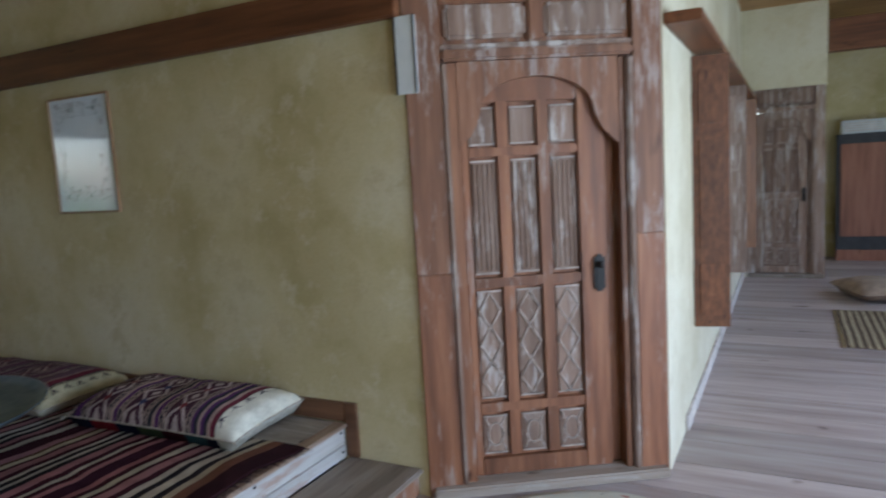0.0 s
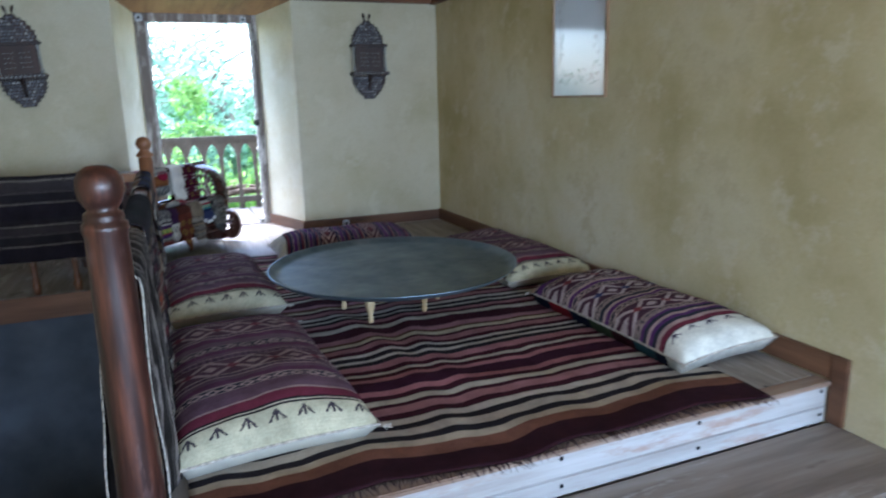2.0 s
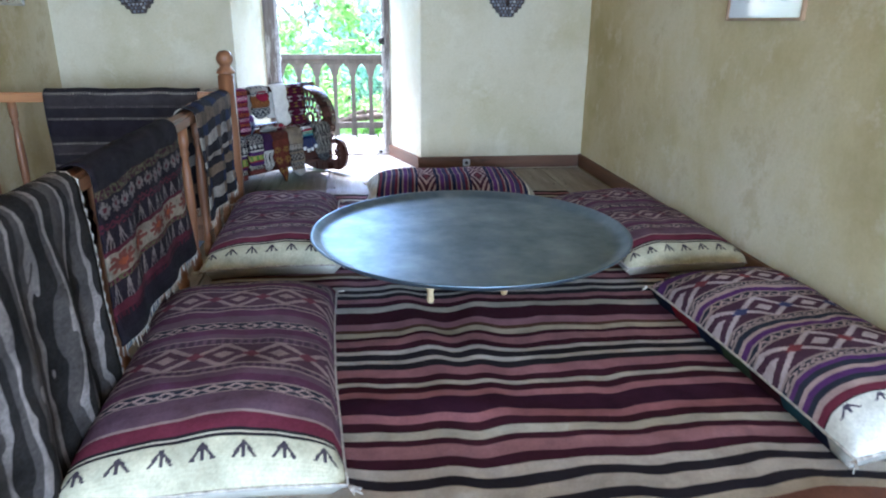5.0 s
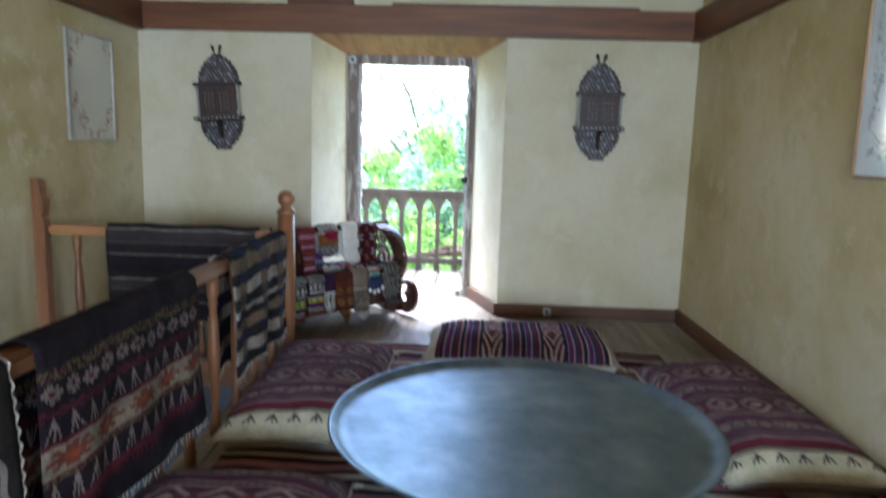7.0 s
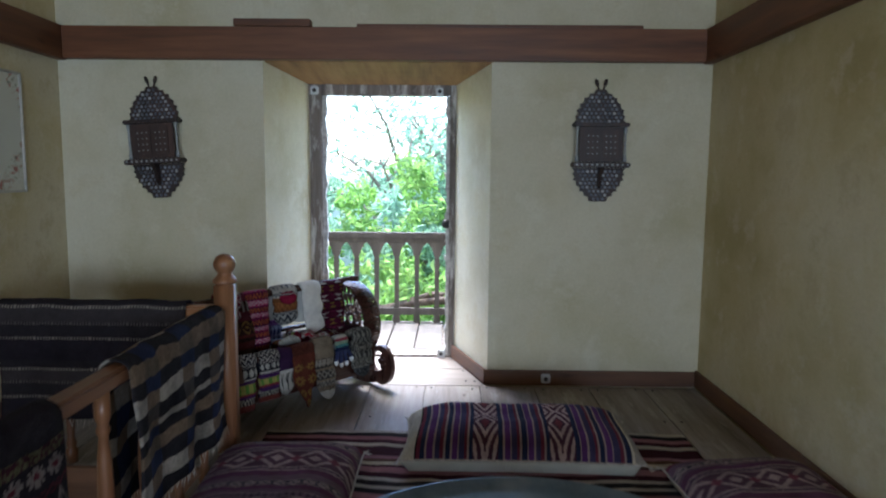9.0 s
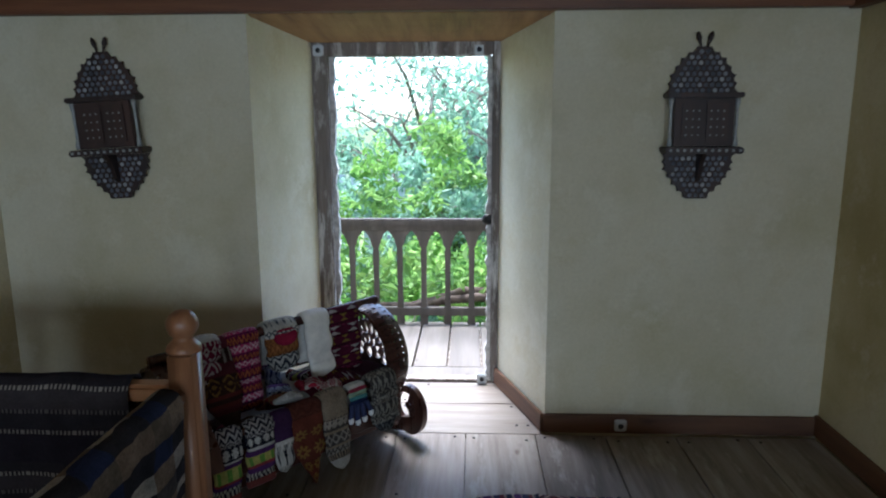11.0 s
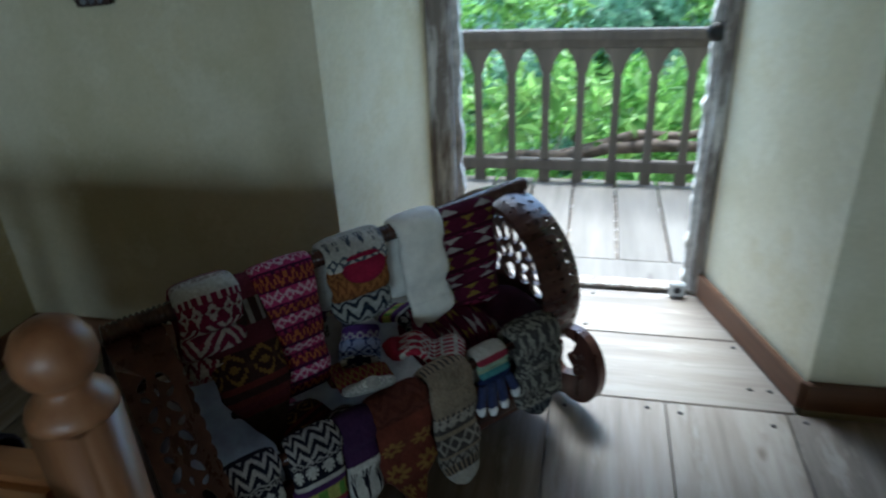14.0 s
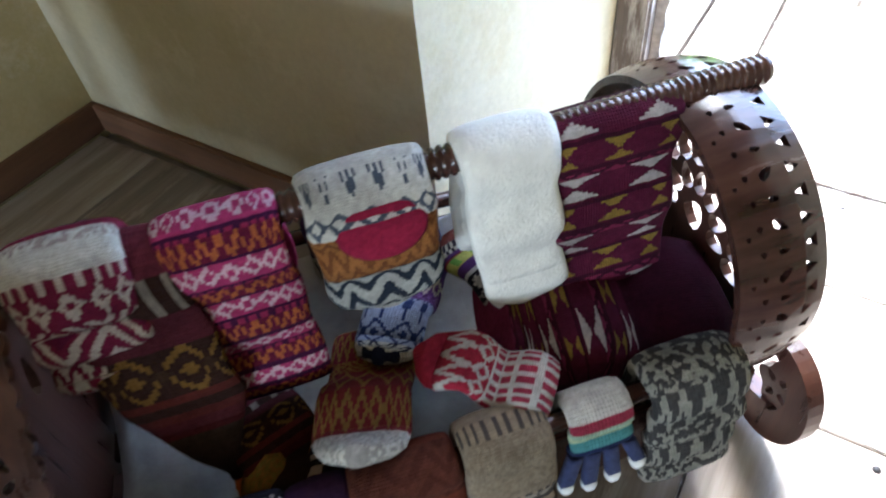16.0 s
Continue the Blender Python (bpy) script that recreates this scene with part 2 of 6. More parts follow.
# balcony wall with a splayed door opening
bm = bmesh.new()
bm_box((XL - 0.4, 0, -2.8), (-2.793, 0.62, TOP), bm=bm)
bm_box((-1.365, 0, -2.8), (0.4, 0.62, TOP), bm=bm)
bm_box((-2.793, 0, 2.06), (-1.365, 0.62, TOP), bm=bm)
bm_box((-2.793, 0, -2.8), (-1.365, 0.62, -0.06), bm=bm)
setting("wall_north", bm, OCHRE_PALE, "mottled ochre plaster wall around the balcony door", "wall")
for nm, x0, x1 in (("reveal_west", -2.793, -2.64), ("reveal_east", -1.365, -1.585)):
    bm = bmesh.new()
    a = [bm.verts.new((x0, 0.003, z)) for z in (-0.02, 2.06)]
    b = [bm.verts.new((x1, 0.66, z)) for z in (-0.02, 2.06)]
    c = [bm.verts.new((x0, 0.66, z)) for z in (-0.02, 2.06)]
    for q in ((a[0], b[0], b[1], a[1]), (b[0], c[0], c[1], b[1]), (a[0], a[1], c[1], c[0]), (a[1], b[1], c[1]), (a[0], c[0], b[0])):
        bm.faces.new(q)
    bmesh.ops.recalc_face_normals(bm, faces=bm.faces[:])
    setting(nm, bm, PALE, "pale plastered splayed side of the balcony door recess", "wall")
wall("wall_west", [((XL - 0.4, -9.9, -2.8), (XL, -0.001, TOP))], OCHRE, "ochre plaster wall beside the stairwell")
wall("wall_east", [((0, -4.86, -0.5), (0.25, -0.001, TOP))], OCHRE, "mottled ochre plaster wall with brown stains")
wall("wall_hall_north", [((0.69, -5.94, -0.5), (1.75, -5.6, TOP)), ((1.75, -5.94, -0.5), (2.75, -5.6, 0.25)), ((1.75, -5.94, 1.95), (2.75, -5.6, TOP)), ((2.75, -5.94, -0.5), (6.99, -5.6, TOP))],
     WHITE_PLASTER, "whitewashed plaster wall along the hall")
wall("wall_hall_end", [((6.93, -6.92, 2.13), (7.2, -5.941, TOP)), ((6.99, -6.02, -0.5), (7.2, -5.6, 2.2))], PALE, "pale yellow plaster wall around the far door")
wall("wall_alcove_side", [((7.2, -6.9, -0.5), (9.0, -6.7, TOP))], OCHRE, "ochre plaster side of the far alcove")
wall("wall_far", [((9.0, -10, -0.5), (9.2, -6.7, TOP))], OCHRE, "ochre plaster wall at the end of the hall")
boxes = [((XL - 0.4, -9.9, -0.5), (9.2, -9.6, 0.45)), ((XL - 0.4, -9.9, 1.85), (9.2, -9.6, TOP))]
xs = [XL - 0.4, -3.4, -2.3, -1.5, -0.4, 0.4, 1.5, 2.3, 3.4, 4.2, 5.3, 6.1, 7.2, 9.2]
for a, b in zip(xs[0::2], xs[1::2]):
    boxes.append(((a, -9.9, 0.45), (b, -9.6, 1.85)))
wall("wall_south", boxes, WHITE_PLASTER, "whitewashed outer wall of the hall with a row of windows")
for a, b in zip(xs[1::2], xs[2::2]):
    window_lamp((a + b) / 2, -9.57, 1.15, b - a - 0.1, 1.3, ((a + b) / 2, -6, 0.7), 11 if a < -2 else 19 if a < -1 else 7 if a < 1 else 3)
setting("ceiling", bm_box((XL - 0.4, -9.9, TOP), (9.2, 0.7, TOP + 0.15)), LINTEL, "plain boarded ceiling over the hall and alcove", "ceiling")
# stairwell below the balustrade
wall("stairwell_wall", [((-2.72, -4.40, -2.8), (-2.60, -1.28, -0.06)), ((XL, -4.55, -2.8), (-2.60, -4.40, -0.40))], WHITE_PLASTER, "blue-white plaster lining of the stairwell")
# darker than the white lining: the well's dimness is put into this colour
wall("stairwell_wall_north", [((XL, -1.28, -2.8), (-2.60, -1.16, -0.06))], plain("shaded_blue_grey_plaster", (0.085, 0.10, 0.125), 0.9, vary=0.35, scale=3.0, kind="World"), "stained plaster below the stairwell edge, its dark blue-grey put in for shade")
setting("stairwell_floor", bm_box((XL, -4.4, -2.0), (-2.72, -1.28, -1.9)), plain("grey_screed", (0.38, 0.42, 0.48), 0.8, vary=0.2, scale=3), "grey floor at the foot of the stairwell", "floor")

log = thing("log_end", bm_lathe([(0.11, -0.08), (0.125, 0.03), (0.118, 0.055), (0.06, 0.062), (0.004, 0.060)], 22), plain("dark_old_log", (0.05, 0.03, 0.02), 0.8, vary=0.5, scale=12, bump=0.6), "dark round end of an old log in the stairwell wall", "log")
log.matrix_world = pose(-3.78, -1.28, -0.39, 90) @ Matrix.Diagonal((0.85, 1.2, 1, 1))

# beams round the alcove
setting("beam_north", bm_box((XL + 0.065, -0.065, 2.055), (-0.065, -0.001, 2.25), 0.006), BEAM, "dark brown timber beam across the balcony wall", "beam")
setting("beam_east", bm_box((-0.065, -4.86, 2.05), (-0.001, -0.001, 2.255), 0.006), BEAM_Y, "dark brown timber beam along the plaster wall", "beam")
setting("beam_west", bm_box((XL + 0.001, -4.86, 2.05), (XL + 0.065, -0.001, 2.255), 0.006), BEAM_Y, "dark brown timber beam along the plaster wall", "beam")
setting("beam_cap", bm_box((-2.95, -0.075, 2.252), (-2.48, -0.002, 2.295), 0.004), BEAM, "short brown board lying on the timber beam", "beam")
setting("beam_strip", bm_box((-2.2, -0.05, 2.252), (-0.45, -0.002, 2.272), 0.003), BEAM, "thin brown strip on the timber beam", "beam")
# boarded soffit of the door recess
bm = bmesh.new()
for i in range(5):
    y0, y1 = 0.004 + i * 0.131, 0.004 + (i + 1) * 0.131 - 0.004
    z0, z1 = 2.052 - 0.055 * i / 5, 2.052 - 0.055 * (i + 1) / 5
    vs = [bm.verts.new(p) for p in ((-2.784, y0, z0), (-1.366, y0, z0), (-1.366, y1, z1), (-2.784, y1, z1), (-2.784, y0, z0 + 0.03), (-1.366, y0, z0 + 0.03), (-1.366, y1, z1 + 0.03), (-2.784, y1, z1 + 0.03))]
    for f in ((0, 3, 2, 1), (4, 5, 6, 7), (0, 1, 5, 4), (1, 2, 6, 5), (2, 3, 7, 6), (3, 0, 4, 7)):
        bm.faces.new([vs[k] for k in f])
setting("recess_soffit", bm, LINTEL, "honey-coloured boards over the door recess", "ceiling")
# skirting boards
setting("baseboard_north", bm_box((-1.372, -0.022, 0.002), (-0.022, -0.001, 0.10), 0.004), SKIRT, "brown wooden skirting board", "baseboard")
setting("baseboard_north_west", bm_box((XL + 0.022, -0.022, 0.002), (-2.78, -0.001, 0.10), 0.004), SKIRT, "brown wooden skirting board", "baseboard")
setting("baseboard_east", bm_box((-0.022, -4.368, 0.002), (-0.001, -0.001, 0.11), 0.004), SKIRT_Y, "brown wooden skirting board", "baseboard")
setting("baseboard_east_drop", bm_box((-0.024, -4.445, -0.19), (-0.001, -4.368, 0.112), 0.004), SKIRT_Y, "brown wooden skirting board turned down beside the step", "baseboard")
setting("baseboard_west", bm_box((XL + 0.001, -1.20, 0.002), (XL + 0.022, -0.001, 0.10), 0.004), SKIRT_Y, "brown wooden skirting board", "baseboard")
bm = bm_box((-0.012, 0, 0.002), (0.008, 0.685, 0.10), 0.004)
ob = setting("baseboard_recess", bm, SKIRT_Y, "brown wooden skirting board in the door recess", "baseboard")
ob.matrix_world = pose(-1.376, -0.012, 0, 0, 0, math.degrees(math.atan2(0.22, 0.66)))
bm = bm_box((-0.008, 0, 0.002), (0.012, 0.67, 0.10), 0.004)
ob = setting("baseboard_recess_west", bm, SKIRT_Y, "brown wooden skirting board in the door recess", "baseboard")
ob.matrix_world = pose(-2.774, -0.012, 0, 0, 0, -math.degrees(math.atan2(0.145, 0.66)))
# step up to the raised floor
step = tagged(new("step_riser"), "whitewashed plank riser below the raised floor", "step", kind="structure")
NAIL = plain("dark_nail", (0.03, 0.03, 0.035), 0.5, 0.7)
part("board", bm_box((-2.60, STEP_Y, -0.118), (-0.026, STEP_Y + 0.03, -0.022), 0.004), RISER, step)
part("board", bm_box((-2.60, STEP_Y - 0.002, -0.192), (-0.026, STEP_Y + 0.03, -0.119), 0.004), RISER, step)
for i in range(5):
    for z, dy in ((-0.045, 0.0), (-0.15, -0.004)):
        bm = bm_lathe([(0.001, 0), (0.009, 0.001), (0.007, 0.004), (0.001, 0.005)], 8)
        ob = part("nail", bm, NAIL, step)
        ob.matrix_world = pose(-0.06 - 0.64 * i - 0.02 * (i % 2), STEP_Y + dy, z, 90)
setting("platform_nosing", bm_box((-2.70, STEP_Y - 0.02, -0.021), (-0.026, STEP_Y + 0.06, 0.0), 0.005), wood("nosing_wood", (0.18, 0.10, 0.06), (0.30, 0.20, 0.14), (0.42, 0.33, 0.26), 0, 0.6), "worn wooden edge of the raised floor", "step")
setting("platform_body", bm_box((-2.60, STEP_Y + 0.031, -0.5), (-0.001, -0.001, -0.035)), RISER, "solid base under the raised floor", "floor")
setting("platform_body_back", bm_box((XL, -1.16, -0.5), (-2.60, -0.001, -0.035)), RISER, "solid base under the raised floor", "floor")
setting("recess_base", bm_box((-2.78, -0.001, -0.3), (-1.37, 0.66, -0.035)), RISER, "solid base under the door recess floor", "floor")
lower = tagged(new("lower_step"), "worn grey wooden step in front of the raised floor", "step", kind="structure")
GREY_STEP = wood("worn_step_wood", (0.15, 0.11, 0.085), (0.27, 0.22, 0.18), (0.38, 0.33, 0.29), 0, 0.6, worn=(0.40, 0.37, 0.34))
part("tread", bm_box((-2.60, -4.83, -0.222), (-0.002, STEP_Y - 0.006, -0.193), 0.008), GREY_STEP, lower)
part("board", bm_box((-2.58, -4.80, HZ + 0.001), (-0.002, -4.77, -0.223), 0.004), DOOR_WOOD, lower)
setting("hall_base", bm_box((-4.4, -9.8, HZ - 0.15), (9.1, STEP_Y, HZ - 0.03)), RISER, "solid base under the hall floor", "floor")


# ---- balcony door frame and balcony ----
def box_part(name, lo, hi, material, parent, bevel=0.004, label=""):
    return part(name, bm_box(lo, hi, bevel), material, parent, label)


df = tagged(new("door_1"), "dark flaking timber frame of the open balcony door", "door frame", kind="structure")
FY = 0.64
box_part("jamb", (-2.645, FY, 0.0), (-2.555, FY + 0.10, 2.06), FRAME_WOOD, df, 0.008)
box_part("jamb", (-1.625, FY, 0.0), (-1.58, FY + 0.10, 2.06), FRAME_WOOD, df, 0.008)
box_part("head", (-2.555, FY, 1.925), (-1.625, FY + 0.10, 2.06), FRAME_WOOD, df, 0.008)


def flaky_edge(x0, x1, seed):
    """A strip of old paint along the jamb, broken unevenly along its free edge."""
    rng = random.Random(seed)
    wide = x1 - x0
    pts = [(x0, 1.925), (x0, 0.012)]
    for k in range(61):
        z = 0.012 + (1.925 - 0.012) * k / 60
        pts.append((x1 + wide * (0.55 * noise.noise((seed, z * 9.0, 0.0)) + rng.uniform(-0.28, 0.28)), z))
    o = part("inner_stop", bm_prism(pts, 0.05), FLAKES, df, "flaking white inner edge")
    o.location = (0, FY + 0.05, 0)


FLAKES = plain("flaking_white_paint", (0.54, 0.52, 0.49), 0.85, vary=0.45, scale=22, bump=0.7)
flaky_edge(-2.555, -2.532, 3)
flaky_edge(-1.625, -1.650, 8)
box_part("threshold", (-2.555, FY + 0.02, 0.001), (-1.625, FY + 0.09, 0.012), FRAME_WOOD, df, 0.003)
ob = thing("door_latch", bm_lathe([(0.012, 0), (0.03, 0.004), (0.034, 0.02), (0.02, 0.035), (0.006, 0.038)], 14), IRON, "round dark iron latch on the balcony door frame", "latch")
ob.matrix_world = pose(-1.645, FY + 0.045, 1.0, 90)
GREYBOX = plain("grey_plastic", (0.55, 0.58, 0.60), 0.5, vary=0.08)
# near-black that paints the shade of hollows which are not modelled
HOLLOW_SHADE = plain("painted_hollow_shade", (0.03, 0.03, 0.035), 0.6)


def keeper(m, label):
    """Small box with a dark disc on its face, coloured like a shaded hole."""
    e = empty("wall_socket", m, label, "socket")
    part("body", bm_box((-0.03, -0.022, -0.03), (0.03, 0, 0.03), 0.006), GREYBOX, e)
    o = part("hole", bm_lathe([(0.001, 0), (0.014, 0), (0.014, 0.003), (0.001, 0.003)], 14), HOLLOW_SHADE, e, "dark disc painted as a shaded round hole")
    o.matrix_local = pose(0, -0.022, 0, 90)
    return e


keeper(pose(-1.675, FY - 0.01, 0.034), "small grey box at the foot of the door frame")
keeper(pose(-0.987, -0.022, 0.052), "small pale grey socket on the skirting board")
keeper(pose(-1.70, FY + 0.02, 1.955), "small grey box on the head of the door frame")
keeper(pose(-2.60, FY + 0.0, 1.955), "small grey box on the head of the door frame")

RY = 1.88
rail = empty("balcony_railing", pose(0, RY, 0), "weathered brown balcony railing with shaped flat balusters", "railing")
box_part("handrail", (-4.3, -0.04, 0.775), (0.2, 0.04, 0.83), BALCONY_WOOD, rail, 0.008)
box_part("top_board", (-4.3, -0.012, 0.735), (0.2, 0.012, 0.776), BALCONY_WOOD, rail)
box_part("bottom_rail", (-4.3, -0.025, 0.06), (0.2, 0.025, 0.125), BALCONY_WOOD, rail, 0.006)
half = [(0.030, -0.04), (0.030, 0.10), (0.022, 0.16), (0.020, 0.40), (0.024, 0.56), (0.020, 0.60), (0.034, 0.63), (0.040, 0.66), (0.058, 0.70), (0.088, 0.736)]
outline = half + [(-x, z) for x, z in half[::-1]]
shared = None
for i in range(24):
    x = -4.1 + 0.1865 * i - 0.06
    if shared is None:
        o = part("baluster", bm_prism(outline, 0.03), BALCONY_WOOD, rail)
        shared = o.data
    else:
        o = new("baluster", shared)
        o.parent = rail
    o.matrix_local = pose(x, -0.015, 0)
setting("balcony_base", bm_box((-4.4, 0.66, -0.3), (0.4, 1.98, -0.06)), FRAME_WOOD, "timber joists under the balcony boards", "floor")
VINE_BARK = plain("vine_bark", (0.10, 0.075, 0.06), 0.9, vary=0.5, scale=25, bump=0.8)

# ---- corner door in the hall ----
DM = Matrix(((0.541, 0.841, 0, 0.0), (-0.841, 0.541, 0, -4.86), (0, 0, 1, HZ), (0, 0, 0, 1)))


def carved_door(name, m, label, DOOR_RED=DOOR_RED, DOOR_WOOD=DOOR_WOOD):
    """Old panelled door in a heavy frame, with an ogee head board."""
    d = tagged(new(name), label, "door", kind="structure")
    d.matrix_world = m
    Z = lambda z: z - HZ
    def bx(nm, s0, s1, z0, z1, y0, y1, mat, lab="", bev=0.005):
        return part(nm, bm_box((s0, y0, Z(z0)), (s1, y1, Z(z1)), bev), mat, d, lab)
    bx("jamb", 0.0, 0.175, HZ, 0.81, -0.02, 0.12, DOOR_RED, "reddish lower half of the jamb")
    bx("jamb", 0.0, 0.175, 0.812, 2.55, -0.018, 0.12, DOOR_WOOD, "greyed upper half of the jamb")
    bx("jamb_bead", 0.176, 0.20, HZ, 1.83, -0.03, 0.10, DOOR_GREY, "whitened bead along the jamb", 0.008)
    bx("inner_jamb", 0.20, 0.25, HZ, 1.83, 0.0, 0.12, DOOR_RED)
    bx("inner_jamb", 1.05, 1.085, HZ, 1.83, 0.0, 0.14, DOOR_WOOD)
    bx("jamb_bead", 1.086, 1.12, HZ, 1.83, -0.03, 0.10, DOOR_GREY, "moulded bead along the jamb", 0.010)
    bx("jamb", 1.121, 1.27, HZ, 0.95, -0.02, 0.12, DOOR_RED, "reddish lower half of the jamb")
    bx("jamb", 1.121, 1.27, 0.952, 2.55, -0.018, 0.12, DOOR_WOOD, "greyed upper half of the jamb")
    bx("lintel", 0.176, 1.12, 1.835, 1.89, -0.035, 0.12, DOOR_WOOD, "", 0.012)
    bx("lintel", 0.176, 1.12, 1.892, 1.915, -0.02, 0.12, DOOR_GREY, "", 0.006)
    bx("overpanel_back", 0.176, 1.12, 1.917, 2.55, 0.02, 0.12, DOOR_WOOD)
    for s0, s1 in ((0.20, 0.60), (0.69, 1.10)):
        bx("overpanel", s0, s1, 1.94, 2.10, -0.006, 0.02, DOOR_GREY, "", 0.018)
        bx("overpanel", s0, s1, 2.16, 2.40, -0.006, 0.02, DOOR_GREY, "", 0.018)
    bx("mullion", 0.605, 0.685, 1.917, 2.55, -0.012, 0.02, DOOR_RED, "", 0.012)
    bx("crossbar", 0.176, 1.12, 2.105, 2.155, -0.010, 0.02, DOOR_RED, "", 0.010)
    # ogee head board
    c, hw = 0.64, 0.40
    arch = []
    for i in range(25):
        a = i / 24
        if a < 0.18:
            q = a / 0.18
            arch.append((hw - 0.05 * q, 1.415 + 0.05 * q))
        elif a < 0.36:
            q = (a - 0.18) / 0.18
            arch.append((hw - 0.05 - 0.07 * q, 1.465 + 0.13 * q ** 1.6))
        else:
            q = (a - 0.36) / 0.64
            arch.append((0.28 * math.cos(q * math.pi / 2), 1.595 + 0.16 * math.sin(q * math.pi / 2)))
    pts = [(0.251, Z(1.415)), (0.251, Z(1.834)), (1.049, Z(1.834)), (1.049, Z(1.415))]
    pts += [(c + x, Z(z)) for x, z in arch] + [(c - x, Z(z)) for x, z in arch[::-1][1:]]
    bm = bm_prism(pts, 0.04)
    o = part("arch_board", bm, DOOR_WOOD, d, "greyed ogee-arched head board")
    o.matrix_local = pose(0, 0.0, 0)
    # leaf
    leaf = part("leaf", bm_box((0.252, 0.08, Z(-0.28)), (1.049, 0.11, Z(1.83)), 0.003), DOOR_RED, d)
    cols = ((0.295, 0.435), (0.50, 0.64), (0.705, 0.845))
    rows = ((1.43, 1.62), (0.78, 1.36), (0.13, 0.70), (-0.17, 0.04))
    def lf(nm, s0, s1, z0, z1, y0, y1, mat, bev=0.004):
        return part(nm, bm_box((s0, y0, Z(z0)), (s1, y1, Z(z1)), bev), mat, leaf)
    lf("stile", 0.255, 0.292, -0.28, 1.82, 0.045, 0.08, DOOR_RED)
    lf("stile", 0.438, 0.497, -0.18, 1.7, 0.045, 0.08, DOOR_RED)
    lf("stile", 0.643, 0.702, -0.18, 1.7, 0.045, 0.08, DOOR_RED)
    lf("stile", 0.848, 0.985, -0.28, 1.82, 0.040, 0.08, DOOR_RED)
    for z0, z1 in ((-0.28, -0.19), (0.06, 0.11), (0.715, 0.765), (1.375, 1.42), (1.64, 1.82)):
        lf("cross_rail", 0.293, 0.847, z0, z1, 0.043, 0.0795, DOOR_RED)
    for ci, (s0, s1) in enumerate(cols):
        for ri, (z0, z1) in enumerate(rows):
            lf("panel", s0 + 0.004, s1 - 0.004, z0 + 0.004, z1 - 0.004, 0.062, 0.0798, DOOR_GREY, 0.008)
            for zz in (z0 + 0.002, z1 - 0.010):
                lf("panel_edge", s0 + 0.006, s1 - 0.006, zz, zz + 0.009, 0.052, 0.0615, WORN_EDGE, 0.002)
            if ri >= 2:
                n = 3 if ri == 2 else 1
                bm = bmesh.new()
                w, h = (s1 - s0) * 0.40, (z1 - z0 - 0.03) / n
                cx = (s0 + s1) / 2
                for k in range(n):
                    cz = z0 + 0.015 + h * (k + 0.5)
                    loop = [(cx - w, cz), (cx, cz + h / 2), (cx + w, cz), (cx, cz - h / 2), (cx - w, cz)]
                    if ri == 3:
                        loop = [(cx + w * 0.72 * math.cos(q * math.pi / 8), cz + h * 0.34 * math.sin(q * math.pi / 8)) for q in range(17)]
                        for ex, ez in ((-1, -1), (1, -1), (1, 1), (-1, 1)):
                            bm_tube([(cx + ex * w * 0.55, 0.060, Z(cz + ez * h * 0.27)), (cx + ex * w, 0.060, Z(cz + ez * h * 0.5))], 0.005, 5, bm)
                    for p, q in zip(loop, loop[1:]):
                        bm_tube([(p[0], 0.060, Z(p[1])), (q[0], 0.060, Z(q[1]))], 0.006, 5, bm)
                part("lattice", bm, WORN_EDGE, leaf, "whitened carved lozenge strips")
            if ri == 1:
                bm = bmesh.new()
                for k in range(5):
                    x = s0 + 0.02 + (s1 - s0 - 0.04) * k / 4
                    bm_tube([(x, 0.061, Z(z0 + 0.02)), (x, 0.061, Z(z1 - 0.02))], 0.0055, 5, bm)
                part("reeding", bm, DOOR_GREY, leaf, "worn carved reeding")
    lk = part("lock", bm_box((0.910, 0.022, Z(0.66)), (0.968, 0.04, Z(0.85)), 0.014), IRON, leaf, "black iron lock plate")
    kn = part("knob", bm_lathe([(0.006, 0.0), (0.010, 0.008), (0.018, 0.018), (0.014, 0.030), (0.002, 0.033)], 12), IRON, leaf, "small black iron knob")
    kn.matrix_local = pose(0.94, 0.022, Z(0.80), 90)
    bx("sill", 0.02, 1.26, HZ + 0.001, -0.285, -0.07, 0.16, GREY_STEP, "worn grey threshold board", 0.01)
    return d


carved_door("door_2", DM, "old carved wooden corner door with worn whitened panels, closed")
FD = Matrix(((0.0, 1.0, 0, 7.0), (-0.72, 0.0, 0, -5.99), (0, 0, 1, HZ), (0, 0, 0, 1)))
carved_door("door_3", FD, "old greyed carved wooden door at the end of the hall, closed", DOOR_GREY, DOOR_GREY)
wall("wall_corner_top", [((0.2, -5.9, 2.15), (0.8, -4.9, TOP))], OCHRE, "ochre plaster above the corner door")
wall("wall_corner_back", [((1.2, -5.6, -0.5), (1.4, -4.2, TOP)), ((0.25, -4.4, -0.5), (1.4, -4.2, TOP))], OCHRE, "plaster wall behind the corner door")

# ---- woven and knitted materials ----
CREAM, BLACK, NAVY = (0.62, 0.56, 0.42), (0.022, 0.018, 0.022), (0.022, 0.028, 0.065)
MAROON, WINE, MAUVE, PINK = (0.085, 0.018, 0.028), (0.15, 0.03, 0.05), (0.145, 0.085, 0.112), (0.30, 0.145, 0.15)
RUST, GREYC = (0.20, 0.085, 0.05), (0.34, 0.32, 0.29)
